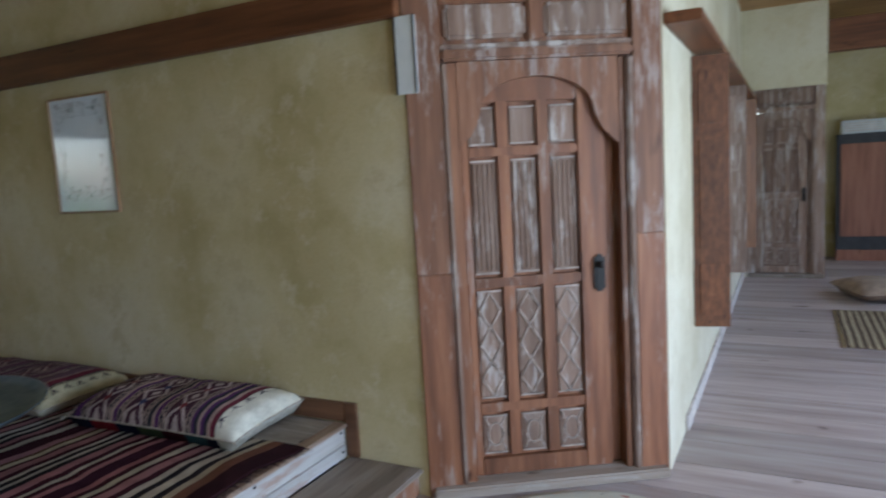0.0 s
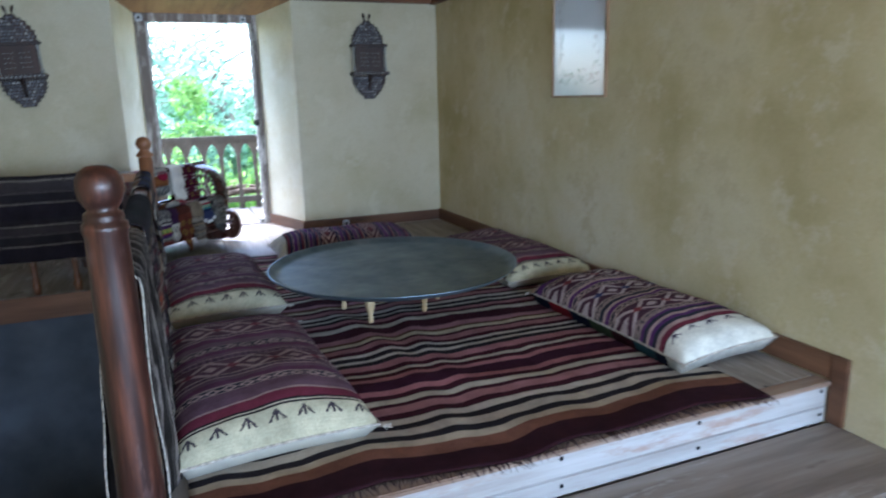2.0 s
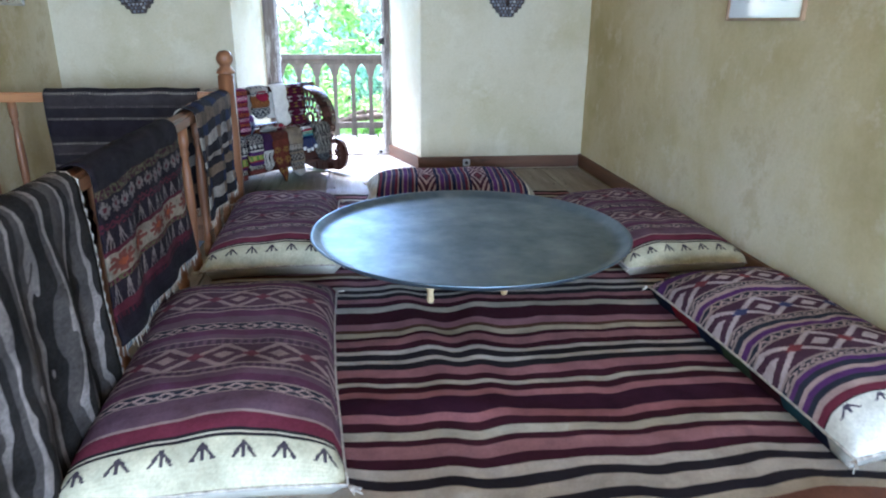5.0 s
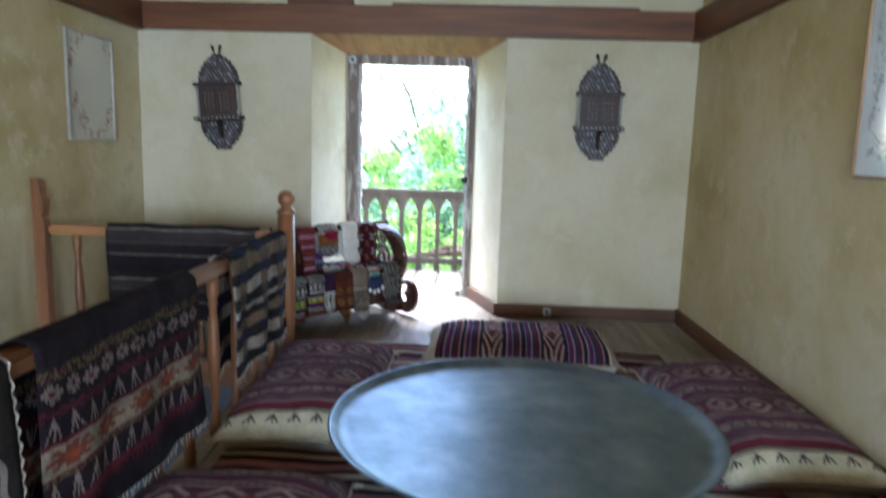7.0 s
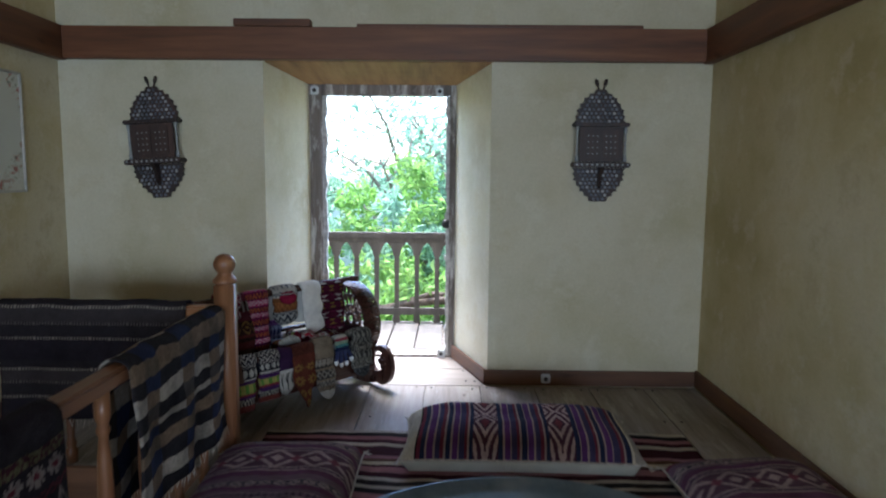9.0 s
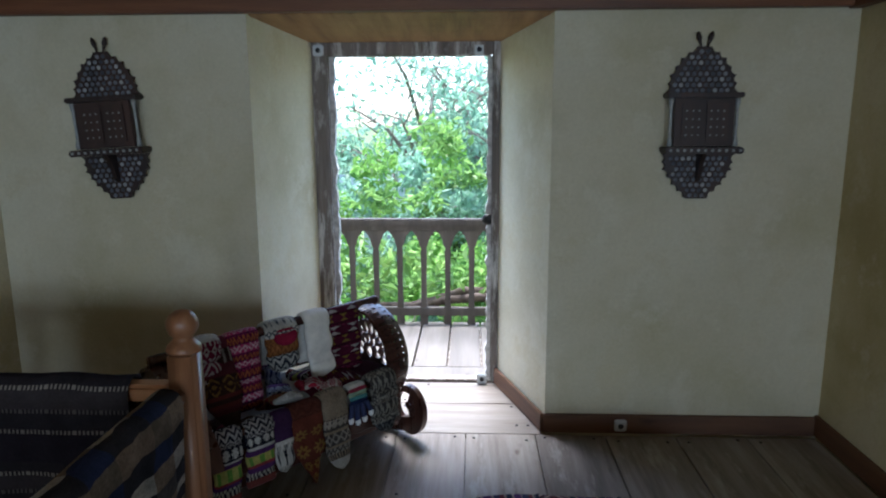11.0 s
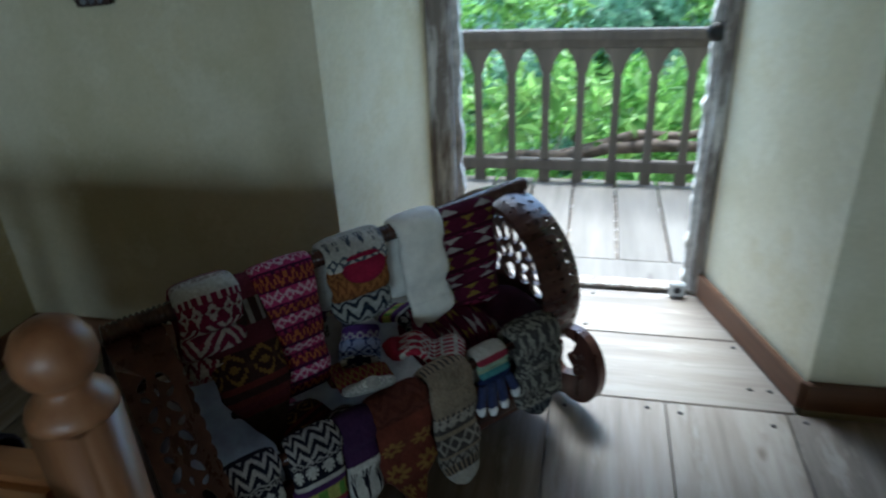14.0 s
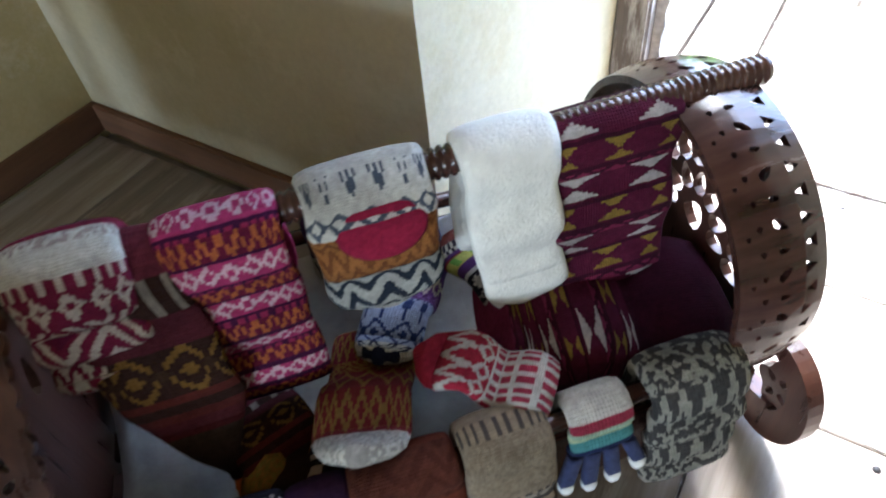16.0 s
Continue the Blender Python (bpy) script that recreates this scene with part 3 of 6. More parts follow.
WOOL, OLIVE, PURPLE = (0.66, 0.63, 0.56), (0.25, 0.19, 0.04), (0.10, 0.035, 0.14)
RED, SAND = (0.42, 0.03, 0.05), (0.40, 0.31, 0.21)


def cloth_coords(nt, wavy, along):
    """u across and v along the cloth, with a little wander."""
    sep = nt.nodes.new("ShaderNodeSeparateXYZ")
    uv = nt.nodes.new("ShaderNodeTexCoord").outputs["UV"]
    warp = nt.nodes.new("ShaderNodeTexNoise")
    warp.inputs["Scale"].default_value = 7.0
    link(nt, uv, warp.inputs["Vector"])
    mv = nt.nodes.new("ShaderNodeVectorMath")
    mv.operation = "MULTIPLY_ADD"
    link(nt, warp.outputs["Color"], mv.inputs[0])
    mv.inputs[1].default_value = (wavy[0], wavy[1], 0.0)
    link(nt, uv, mv.inputs[2])
    link(nt, mv.outputs[0], sep.inputs[0])
    u, v = Ex(nt, sep.outputs["X"]) - wavy[0] * 0.5, Ex(nt, sep.outputs["Y"]) - wavy[1] * 0.5
    return (v, u) if along == "u" else (u, v)


def band_values(nt, v, bands, chan):
    """A stepped ramp along v, one step for each band."""
    start, out = 0.0, None
    for i in range(0, len(bands), 31):
        stops, p = [], (0.0 if out is None else start)
        for band in bands[i:i + 31]:
            stops.append((p, chan(band)))
            p = band[0]
        r = ramp(nt, v.out, stops, "CONSTANT")
        out = r if out is None else mixed(nt, v.gt(start).out, out, r)
        start = p
    return out


def woolly(nt, b, c, u, v, su, sv, fade, dim, fluff, relief):
    """Worn, fuzzy wool over a pattern, with the threads as relief."""
    oc = coords(nt, "Object")
    wear = ramp(nt, noise_tex(nt, oc, 9, 5, 0.65), [(0.3, (dim * (1 - fade),) * 3), (0.7, (dim * 1.15,) * 3)])
    c = mixed(nt, 1.0, c, wear, "MULTIPLY")
    fuzz = noise_tex(nt, oc, 120, 3, 0.7)
    c = mixed(nt, fluff, c, ramp(nt, fuzz, [(0.3, (0.5, 0.5, 0.5)), (0.7, (1.25, 1.25, 1.25))]), "MULTIPLY")
    link(nt, c, b.inputs["Base Color"])
    b.inputs["Specular IOR Level"].default_value = 0.08
    knit = ((u * su).fr() - 0.5).ab() + ((v * sv).fr() - 0.5).ab()
    bumped(nt, b, (knit * 0.6 + Ex(nt, fuzz) * 0.8).out, 0.6, relief)


def weave(name, bands, rough=0.95, thread=260.0, along="v", fade=0.25, dim=1.0, fluff=0.3, wavy=(0.022, 0.014)):
    """Plain stripes: (end, colour)."""
    m, nt, b = shader(name, rough)
    u, v = cloth_coords(nt, wavy, along)
    woolly(nt, b, band_values(nt, v, bands, lambda r: r[1]), u, v, thread, thread, fade, dim, fluff, 0.003)
    return m


def figured(name, bands, su=60, sv=150, along="v", fade=0.3, dim=1.0, fluff=0.35, wavy=(0.012, 0.006), relief=0.003):
    """Bands along the cloth: (end, ground, figure, kind, repeats, accent), drawn stitch by stitch; su, sv: stitches across and along.
    0 plain, 1 zigzag, 2 lozenge, 3 checks, 4 bird's foot, 5 crossed star, 6 chain, 7 chevrons, 8 bars, 9 flower, 10 speckle, 11 nested steps, 12 hourglass."""
    full, p = [], 0.0
    for band in bands:
        end, g = band[0], band[1]
        f = band[2] if len(band) > 2 else g
        full.append((end, g, f, band[3] if len(band) > 3 else 0, band[4] if len(band) > 4 else 1, band[5] if len(band) > 5 else f, p))
        p = end
    m, nt, b = shader(name, 0.95)
    u0, v0 = cloth_coords(nt, wavy, along)
    u, v = ((u0 * su).op("FLOOR") + 0.5) * (1 / su), ((v0 * sv).op("FLOOR") + 0.5) * (1 / sv)
    ground, figure, accent = (band_values(nt, v, full, lambda r, i=i: r[i]) for i in (1, 2, 5))
    kinds = nt.nodes.new("ShaderNodeSeparateColor")
    link(nt, band_values(nt, v, full, lambda r: (r[3] / 16, r[4] / 64, 0)), kinds.inputs[0])
    place = nt.nodes.new("ShaderNodeSeparateColor")
    link(nt, band_values(nt, v, full, lambda r: (r[6], r[0] - r[6], 0)), place.inputs[0])
    kind, n = Ex(nt, kinds.outputs[0]) * 16.0, Ex(nt, kinds.outputs[1]) * 64.0
    q = (v - Ex(nt, place.outputs[0])).op("DIVIDE", Ex(nt, place.outputs[1]))
    a = (u * n).fr()
    x, y = (a * 2.0 - 1.0).ab(), (q * 2.0 - 1.0).ab()
    s = x + y
    shapes = {
        1: lambda: (q - x).ab().lt(0.26),
        2: lambda: (s - 0.95).ab().lt(0.16).mx(s.lt(0.34)),
        3: lambda: ((a - 0.5) * (q - 0.5)).gt(0.0),
        4: lambda: x.lt(0.09).mx((x + q * 0.55 - 0.55).ab().lt(0.10)),
        5: lambda: (x - y).ab().lt(0.17).mx((y - x).lt(-0.62)),
        6: lambda: (s - 0.78).ab().lt(0.26),
        7: lambda: (q * 3.0 + x * 0.9).fr().lt(0.45),
        8: lambda: x.lt(0.42),
        9: lambda: x.mn(y).lt(0.2).mx((x - y).ab().lt(0.2)) * (x * x + y * y).lt(0.72),
        10: lambda: Ex(nt, noise_tex(nt, coords(nt, "UV", (su * 0.45, sv * 0.45, 1)), 1.0, 1)).gt(0.5),
        11: lambda: (x * 2.1 + y * 1.6).fr().lt(0.46),
        12: lambda: (y - x * 1.3).gt(0.12) * y.lt(0.92),
    }
    mask = None
    for k in sorted({r[3] for r in full} - {0}):
        one = (kind - float(k)).ab().lt(0.5) * shapes[k]()
        mask = one if mask is None else mask + one
    c = ground
    if mask is not None:
        c = mixed(nt, mask.mn(1.0).out, ground, figure)
        heart = s.lt(0.36) * ((kind - 2.0).ab().lt(0.5) + (kind - 5.0).ab().lt(0.5) + (kind - 9.0).ab().lt(0.5) + (kind - 11.0).ab().lt(0.5))
        c = mixed(nt, heart.mn(1.0).out, c, accent)
    woolly(nt, b, c, u0, v0, su, sv, fade, dim, fluff, relief)
    return m


def stripes(seq, total):
    out, p = [], 0.0
    for w, col in seq:
        p += w
        out.append((min(p / total, 1.0), col))
    return out


def sheet(nu, nv, fn):
    """A cloth of nu x nv cells; fn(u, v) gives the place."""
    bm = bmesh.new()
    layer = bm.loops.layers.uv.new("UVMap")
    vs = [[bm.verts.new(fn(i / nu, j / nv)) for i in range(nu + 1)] for j in range(nv + 1)]
    for j in range(nv):
        for i in range(nu):
            f = bm.faces.new((vs[j][i], vs[j][i + 1], vs[j + 1][i + 1], vs[j + 1][i]))
            f.smooth = True
            for lp, (a, c) in zip(f.loops, ((i, j), (i + 1, j), (i + 1, j + 1), (i, j + 1))):
                lp[layer].uv = (a / nu, c / nv)
    return bm


def thicken(ob, t, offset=0.0):
    md = ob.modifiers.new("thickness", "SOLIDIFY")
    md.thickness, md.offset = t, offset
    return ob


# ---- the striped rug on the raised floor ----
DKM = (0.045, 0.012, 0.020)
front = [(0.115, (0.030, 0.010, 0.014)), (0.075, (0.17, 0.075, 0.05)), (0.040, (0.40, 0.33, 0.24)), (0.045, BLACK), (0.044, (0.44, 0.38, 0.31)), (0.048, BLACK), (0.040, (0.46, 0.40, 0.33)),
         (0.035, DKM), (0.06, PINK), (0.034, DKM), (0.036, (0.46, 0.42, 0.33)), (0.036, DKM), (0.05, (0.33, 0.14, 0.15)), (0.085, (0.04, 0.012, 0.025)), (0.05, (0.33, 0.15, 0.16))]
cycle = [(0.034, DKM), (0.038, (0.45, 0.41, 0.33)), (0.04, DKM), (0.05, (0.30, 0.14, 0.15)), (0.040, BLACK), (0.030, (0.44, 0.40, 0.34)), (0.040, BLACK), (0.030, (0.46, 0.42, 0.36)), (0.034, DKM),
         (0.055, PINK), (0.036, DKM), (0.038, (0.46, 0.40, 0.28)), (0.034, (0.10, 0.05, 0.03)), (0.05, (0.30, 0.15, 0.17)), (0.075, DKM)]
seq = front + cycle * 5
RUG_L = 3.52
RUG = weave("striped_flatweave", stripes(seq, RUG_L)[:90], thread=420, fade=0.3)


def rug_place(u, v):
    x = -2.56 + 2.18 * u
    y0 = -4.352 - 0.035 * u ** 6 + 0.022 * math.sin(u * 9.0) + 0.014 * math.sin(u * 23 + 1)
    y = y0 + v * (-0.86 - y0)
    fold = 0.015 * math.sin(v * 46 + 3.0 * noise.noise((u * 3, v * 2, 0.3))) * (0.4 + 0.6 * noise.noise((u * 4.0, v * 3.0, 2.0)))
    wave = 0.030 * (math.exp(-((u - 0.40 - 0.04 * math.sin(v * 7)) / 0.035) ** 2) + 0.7 * math.exp(-((u - 0.56 + 0.05 * math.sin(v * 6)) / 0.03) ** 2)) * math.exp(-((v - 0.33) / 0.22) ** 2) + 0.013 * max(0.0, math.sin(u * 12.0 + 2.2 * noise.noise((0.4, v * 3.5, 1.0)))) * math.exp(-((u - 0.42) / 0.33) ** 2) * (0.3 + 0.7 * math.exp(-((v - 0.25) / 0.3) ** 2))
    y += 0.020 * noise.noise((u * 4.0, v * 5.0, 7.0)) + 0.016 * noise.noise((u * 11.0, v * 9.0, 4.0)) + 0.008 * noise.noise((u * 27.0, v * 14.0, 9.0))
    return (x + 0.012 * noise.noise((v * 7.0, u, 5.0)), y, 0.006 + max(0.0, fold) * 0.8 + wave)


rug = empty("kilim_rug", Matrix(), "striped maroon, black, cream and pink kilim rug on the raised floor", "rug")
thicken(part("cloth", sheet(90, 170, rug_place), RUG, rug), 0.005)
bm = bmesh.new()
random.seed(3)
for i in range(300):
    u = (i + random.random()) / 300
    p = Vector(rug_place(u, 0.0))
    q = p + Vector((random.uniform(-0.02, 0.02), -random.uniform(0.02, 0.065), -0.004))
    bm_tube([p + Vector((0, 0.004, 0)), (p + q) / 2 + Vector((random.uniform(-.006, .006), 0, 0.003)), q], [0.0022, 0.0018, 0.0009], 4, bm)
tagged(part("fringe", bm, plain("dark_fringe_wool", (0.035, 0.016, 0.018), 0.95), rug, "dark knotted wool fringe"), kind="stuff")


# ---- cushions ----
def cushion(name, m, w, l, h, material, label, edge=None, seed=0.0, seam=0.30):
    """A stuffed cushion: w across, l long, with the pale end at the near side; seam: how high its edge lies, as a share of h."""
    def top(sign):
        def fn(u, v):
            a, c = 2 * u - 1, 2 * v - 1
            ea, ec = 1 - abs(a) ** 2.4, 1 - abs(c) ** 4.0
            puff = max(0.0, ea * ec) ** 0.40
            pin = 1 - 0.055 * (1 - abs(c) ** 2) - 0.012 * noise.noise((v * 5, seed, 3.0))
            pinl = 1 - 0.045 * (1 - abs(a) ** 2)
            z = h * seam + (h * (1 - seam) * puff if sign > 0 else -h * seam * min(1.0, puff * 3.0))
            if sign > 0:
                z += (0.016 * noise.noise((u * 3 + seed, v * 4, seed)) + 0.007 * noise.noise((u * 9, v * 11, seed + 4))) * puff
                z -= 0.02 * math.exp(-((c + 0.05) / 0.5) ** 2) * math.exp(-(a / 0.5) ** 2)
            return (a * w / 2 * pin, c * l / 2 * pinl, max(z, 0.002))
        return fn
    e = empty(name, m, label, "cushion", "kilim floor cushions")
    part("cover", sheet(30, 50, top(1)), material, e)
    part("underside", sheet(18, 26, lambda u, v: top(-1)(1 - u, v)), edge or CUSHION_BACK, e, "patchwork sides of the cushion" if edge else "plain cream back of the cushion")
    f = top(1)
    pts = []
    for k in range(80):
        s = k / 80 * 4
        u, v = ((s, 0) if s < 1 else (1, s - 1) if s < 2 else (3 - s, 1) if s < 3 else (0, 4 - s))
        pts.append(Vector(f(u, v)) + Vector((0, 0, 0.001 * (k % 2))))
    part("piping", bm_tube(pts + pts[:1], 0.005, 6), PIPING, e, "pale stitched piping")
    random.seed(int(seed * 10) + 2)
    for a, c in ((-1, -1), (1, -1), (-1, 1), (1, 1)):
        p = Vector((a * w / 2, c * l / 2, h * seam))
        bm = bmesh.new()
        for k in range(7):
            q = p + Vector((a * random.uniform(0.012, 0.035), c * random.uniform(0.0, 0.025), random.uniform(-0.02, 0.005)))
            bm_tube([p, q], [0.003, 0.0015], 4, bm)
        tagged(part("tassel", bm, PIPING, e, "short pale corner tassel"), kind="stuff")
    return e


CUSHION_BACK = plain("cream_cotton", (0.62, 0.60, 0.50), 0.9, vary=0.1)
PIPING = plain("undyed_cord", (0.42, 0.38, 0.32), 0.95, vary=0.4, scale=60)
FIG, DUSK, PLUM = (0.42, 0.31, 0.28), (0.075, 0.045, 0.066), (0.115, 0.045, 0.085)
END = (0.52, 0.49, 0.34)
LINE = (0.34, 0.26, 0.23)
INK = (0.03, 0.035, 0.05)
starA = lambda e0: [(e0 + 0.006, LINE), (e0 + 0.026, DUSK, MAUVE, 8, 24), (e0 + 0.032, LINE), (e0 + 0.150, (0.095, 0.05, 0.07), (0.35, 0.26, 0.24), 5, 4, (0.17, 0.05, 0.07)), (e0 + 0.156, LINE), (e0 + 0.176, DUSK, MAUVE, 8, 24), (e0 + 0.182, LINE)]
chainA = lambda e0: [(e0 + 0.006, LINE), (e0 + 0.036, INK, FIG, 6, 11), (e0 + 0.042, LINE)]
bandsA = [(0.022, END), (0.050, END, (0.06, 0.05, 0.06), 4, 7), (0.056, END), (0.063, BLACK), (0.070, CREAM), (0.076, BLACK), (0.110, WINE), (0.118, LINE), (0.150, MAUVE), (0.185, (0.13, 0.075, 0.10))] + chainA(0.185) + [(0.255, PLUM), (0.285, MAUVE)] + starA(0.285) + \
         [(0.49, MAUVE), (0.52, PLUM)] + chainA(0.52) + [(0.60, (0.15, 0.095, 0.115)), (0.635, PLUM)] + starA(0.635) + [(0.85, PLUM), (0.87, MAUVE)] + chainA(0.87) + [(0.96, MAUVE), (1.0, WINE)]
CUSH_A = figured("mauve_kilim", bandsA, 150, 270, fade=0.35)
starE = lambda e0, col: [(e0 + 0.008, LINE), (e0 + 0.028, INK, FIG, 6, 14), (e0 + 0.036, LINE), (e0 + 0.15, (0.075, 0.035, 0.055), (0.48, 0.40, 0.39), 5, 3, col), (e0 + 0.158, LINE), (e0 + 0.178, INK, FIG, 1, 14), (e0 + 0.186, LINE)]
bandsE = [(0.080, (0.70, 0.69, 0.60)), (0.103, (0.70, 0.69, 0.60), (0.08, 0.07, 0.1), 4, 5), (0.107, (0.70, 0.69, 0.6)), (0.113, BLACK), (0.13, WINE), (0.15, FIG), (0.168, INK), (0.19, PURPLE), (0.205, FIG), (0.225, INK), (0.24, PURPLE)] + starE(0.24, (0.20, 0.05, 0.06)) + \
         [(0.45, PURPLE), (0.465, FIG), (0.49, INK)] + starE(0.49, (0.05, 0.06, 0.14)) + [(0.70, PURPLE), (0.715, FIG)] + starE(0.715, (0.20, 0.05, 0.06)) + [(0.94, PURPLE), (1.0, INK, FIG, 6, 12)]
CUSH_E = figured("star_kilim", bandsE, 130, 260)
E_SIDE = figured("patchwork_side", [(0.10, (0.95, 0.93, 0.82)), (0.16, NAVY, RED, 8, 5), (0.28, (0.05, 0.13, 0.16), WINE, 8, 4), (0.42, MAROON, NAVY, 8, 5), (0.56, (0.09, 0.13, 0.07), RUST, 8, 4), (0.70, NAVY, WINE, 8, 5), (0.85, RED, INK, 8, 4), (1.0, NAVY, MAUVE, 8, 5)], 80, 160, dim=0.6)
stripeC = lambda e0: [(e0 + 0.02, NAVY), (e0 + 0.026, LINE), (e0 + 0.05, PURPLE), (e0 + 0.056, LINE), (e0 + 0.078, (0.05, 0.045, 0.10)), (e0 + 0.092, WINE), (e0 + 0.10, LINE)]
bandsC = [(0.06, (0.60, 0.56, 0.44)), (0.068, BLACK), (0.085, WINE)] + stripeC(0.085) + stripeC(0.185) + [(0.30, NAVY), (0.40, (0.07, 0.028, 0.045), FIG, 11, 2, (0.16, 0.04, 0.05))] + stripeC(0.40) + stripeC(0.50) + \
         [(0.615, NAVY), (0.715, (0.07, 0.028, 0.045), FIG, 11, 2, (0.16, 0.04, 0.05))] + stripeC(0.715) + stripeC(0.815) + [(0.94, NAVY), (0.95, CREAM), (1.0, (0.30, 0.27, 0.24))]
CUSH_C = figured("purple_striped_kilim", bandsC, 110, 260)
cushion("floor_cushion", pose(-2.285, -3.47, 0.016, 0, 0, 3), 0.69, 1.26, 0.215, CUSH_A, "mauve kilim floor cushion with a cream end on the rug", seed=0.3)
cushion("floor_cushion", pose(-2.30, -1.90, 0.016, 0, 0, 2), 0.64, 1.21, 0.20, CUSH_A, "mauve kilim floor cushion beside the balustrade", seed=1.3)
cushion("floor_cushion", pose(-1.278, -1.125, 0.016, 0, 0, -91), 0.52, 1.11, 0.22, CUSH_C, "purple and navy striped kilim cushion behind the tray", seed=2.1)
cushion("floor_cushion", pose(-0.335, -2.02, 0.016, 0, 0, 2), 0.62, 1.26, 0.19, CUSH_A, "mauve kilim floor cushion against the plaster wall", seed=3.7)
cushion("floor_cushion", pose(-0.315, -3.49, 0.016, 0, -3, 2), 0.56, 1.24, 0.20, CUSH_E, "dark star-patterned kilim cushion with a white end against the wall", E_SIDE, seed=4.4, seam=0.36)


# ---- the big round tray on its low stand ----
def tray_metal():
    m, nt, b = shader("tinned_copper", 0.36, 0.85)
    v = coords(nt, "Object")
    c = ramp(nt, noise_tex(nt, v, 5, 6, 0.65), [(0.3, (0.11, 0.165, 0.205)), (0.5, (0.18, 0.245, 0.295)), (0.72, (0.27, 0.335, 0.385))])
    link(nt, c, b.inputs["Base Color"])
    r = Ex(nt, noise_tex(nt, v, 14, 6, 0.7)) * 0.35 + 0.24
    link(nt, r.out, b.inputs["Roughness"])
    bumped(nt, b, noise_tex(nt, v, 10, 3, 0.5), 0.25, 0.01)
    return m


TR = 0.69
tray = empty("tray_table", pose(-1.385, -2.685, 0.0), "large round tinned metal tray on a low wooden stand", "tray table")
tz = 0.275
bm = bm_lathe([(0.002, tz), (0.3, tz - 0.002), (0.62, tz), (TR - 0.045, tz + 0.004), (TR - 0.03, tz + 0.012), (TR - 0.008, tz + 0.026), (TR, tz + 0.029), (TR + 0.004, tz + 0.026), (TR, tz + 0.021), (TR - 0.014, tz + 0.014), (TR - 0.03, tz - 0.001), (0.62, tz - 0.006), (0.002, tz - 0.007)], 96)
part("tray", bm, tray_metal(), tray, "blue-grey tinned tray with a turned-up rim")
PALEWOOD = wood("pale_stand_wood", (0.38, 0.26, 0.12), (0.52, 0.38, 0.20), (0.62, 0.48, 0.28), 2, 0.6)
for x, y in ((-0.19, -0.145), (0.145, -0.085), (0.30, 0.10), (0.13, 0.30), (-0.14, 0.27), (-0.26, 0.16)):
    bm = bm_lathe([(0.012, 0.015), (0.017, 0.03), (0.013, 0.06), (0.026, 0.11), (0.028, 0.15), (0.020, 0.17), (0.022, 0.2465)], 14)
    o = part("leg", bm, PALEWOOD, tray)
    o.location = (x, y, 0)
o = part("stand_ring", bm_lathe([(0.19, 0.247), (0.36, 0.247), (0.36, 0.2675), (0.19, 0.2675), (0.19, 0.247)], 40), PALEWOOD, tray)

# ---- balustrade round the stairwell ----
BX = -2.655
bal = empty("balustrade", Matrix(), "varnished pine balustrade round the stairwell", "balustrade")
post = [(0.060, -0.02), (0.061, 0.02), (0.060, 0.2), (0.057, 0.5), (0.053, 0.75), (0.051, 0.885), (0.056, 0.90), (0.055, 0.915), (0.046, 0.922), (0.048, 0.93), (0.047, 0.942), (0.034, 0.950), (0.045, 0.965), (0.054, 0.985), (0.057, 1.005), (0.055, 1.028), (0.044, 1.048), (0.026, 1.059), (0.002, 1.062)]
o = part("newel_post", bm_lathe(post, 28), RED_POST, bal, "dark red varnished tapering newel post with a ball top")
o.location = (-2.670, -4.32, 0.0)


def square_post(x, y, name="newel_post"):
    bm = bm_box((x - 0.042, y - 0.042, 0.0), (x + 0.042, y + 0.042, 0.86), 0.008)
    bm_lathe([(0.054, 0.861), (0.054, 0.868), (0.050, 0.880), (0.040, 0.890), (0.032, 0.900), (0.030, 0.908), (0.041, 0.918), (0.049, 0.938), (0.048, 0.958), (0.037, 0.979), (0.02, 0.990), (0.002, 0.993)], 24, bm, (x, y, 0))
    return part(name, bm, PINE, bal, "square pine newel post with a turned ball finial")


square_post(-2.637, -1.255)
# post at the wall, cut as a flat silhouette
prof = [(0.045, 0.0), (0.045, 0.78), (0.034, 0.80), (0.046, 0.84), (0.05, 0.90), (0.03, 0.94), (0.034, 0.97), (0.02, 1.01), (0.004, 1.02)]
o = part("half_post", bm_prism(prof + [(-0.02, 1.02), (-0.02, 0.0)], 0.06), PINE, bal, "pine half post against the wall")
o.matrix_world = pose(XL + 0.021, -1.315, 0)
part("handrail", bm_box((BX - 0.035, -4.26, 0.70), (BX + 0.035, -1.298, 0.755), 0.012), PINE_Y, bal)
part("handrail", bm_box((XL + 0.067, -1.29, 0.70), (-2.68, -1.22, 0.755), 0.012), wood("pine_rail_across", (0.22, 0.085, 0.028), (0.38, 0.17, 0.065), (0.52, 0.27, 0.12), 0, 0.4), bal)
turned = [(0.024, 0.0), (0.026, 0.06), (0.018, 0.075), (0.024, 0.09), (0.016, 0.12), (0.022, 0.25), (0.026, 0.36), (0.020, 0.5), (0.014, 0.56), (0.022, 0.58), (0.016, 0.6), (0.024, 0.62), (0.024, 0.70)]
first = None
ys = [-1.255 - 0.265 * i for i in range(1, 12)]
spots = [(BX, y) for y in ys if y > -4.1] + [(-2.9 - 0.24 * i, -1.255) for i in range(5)]
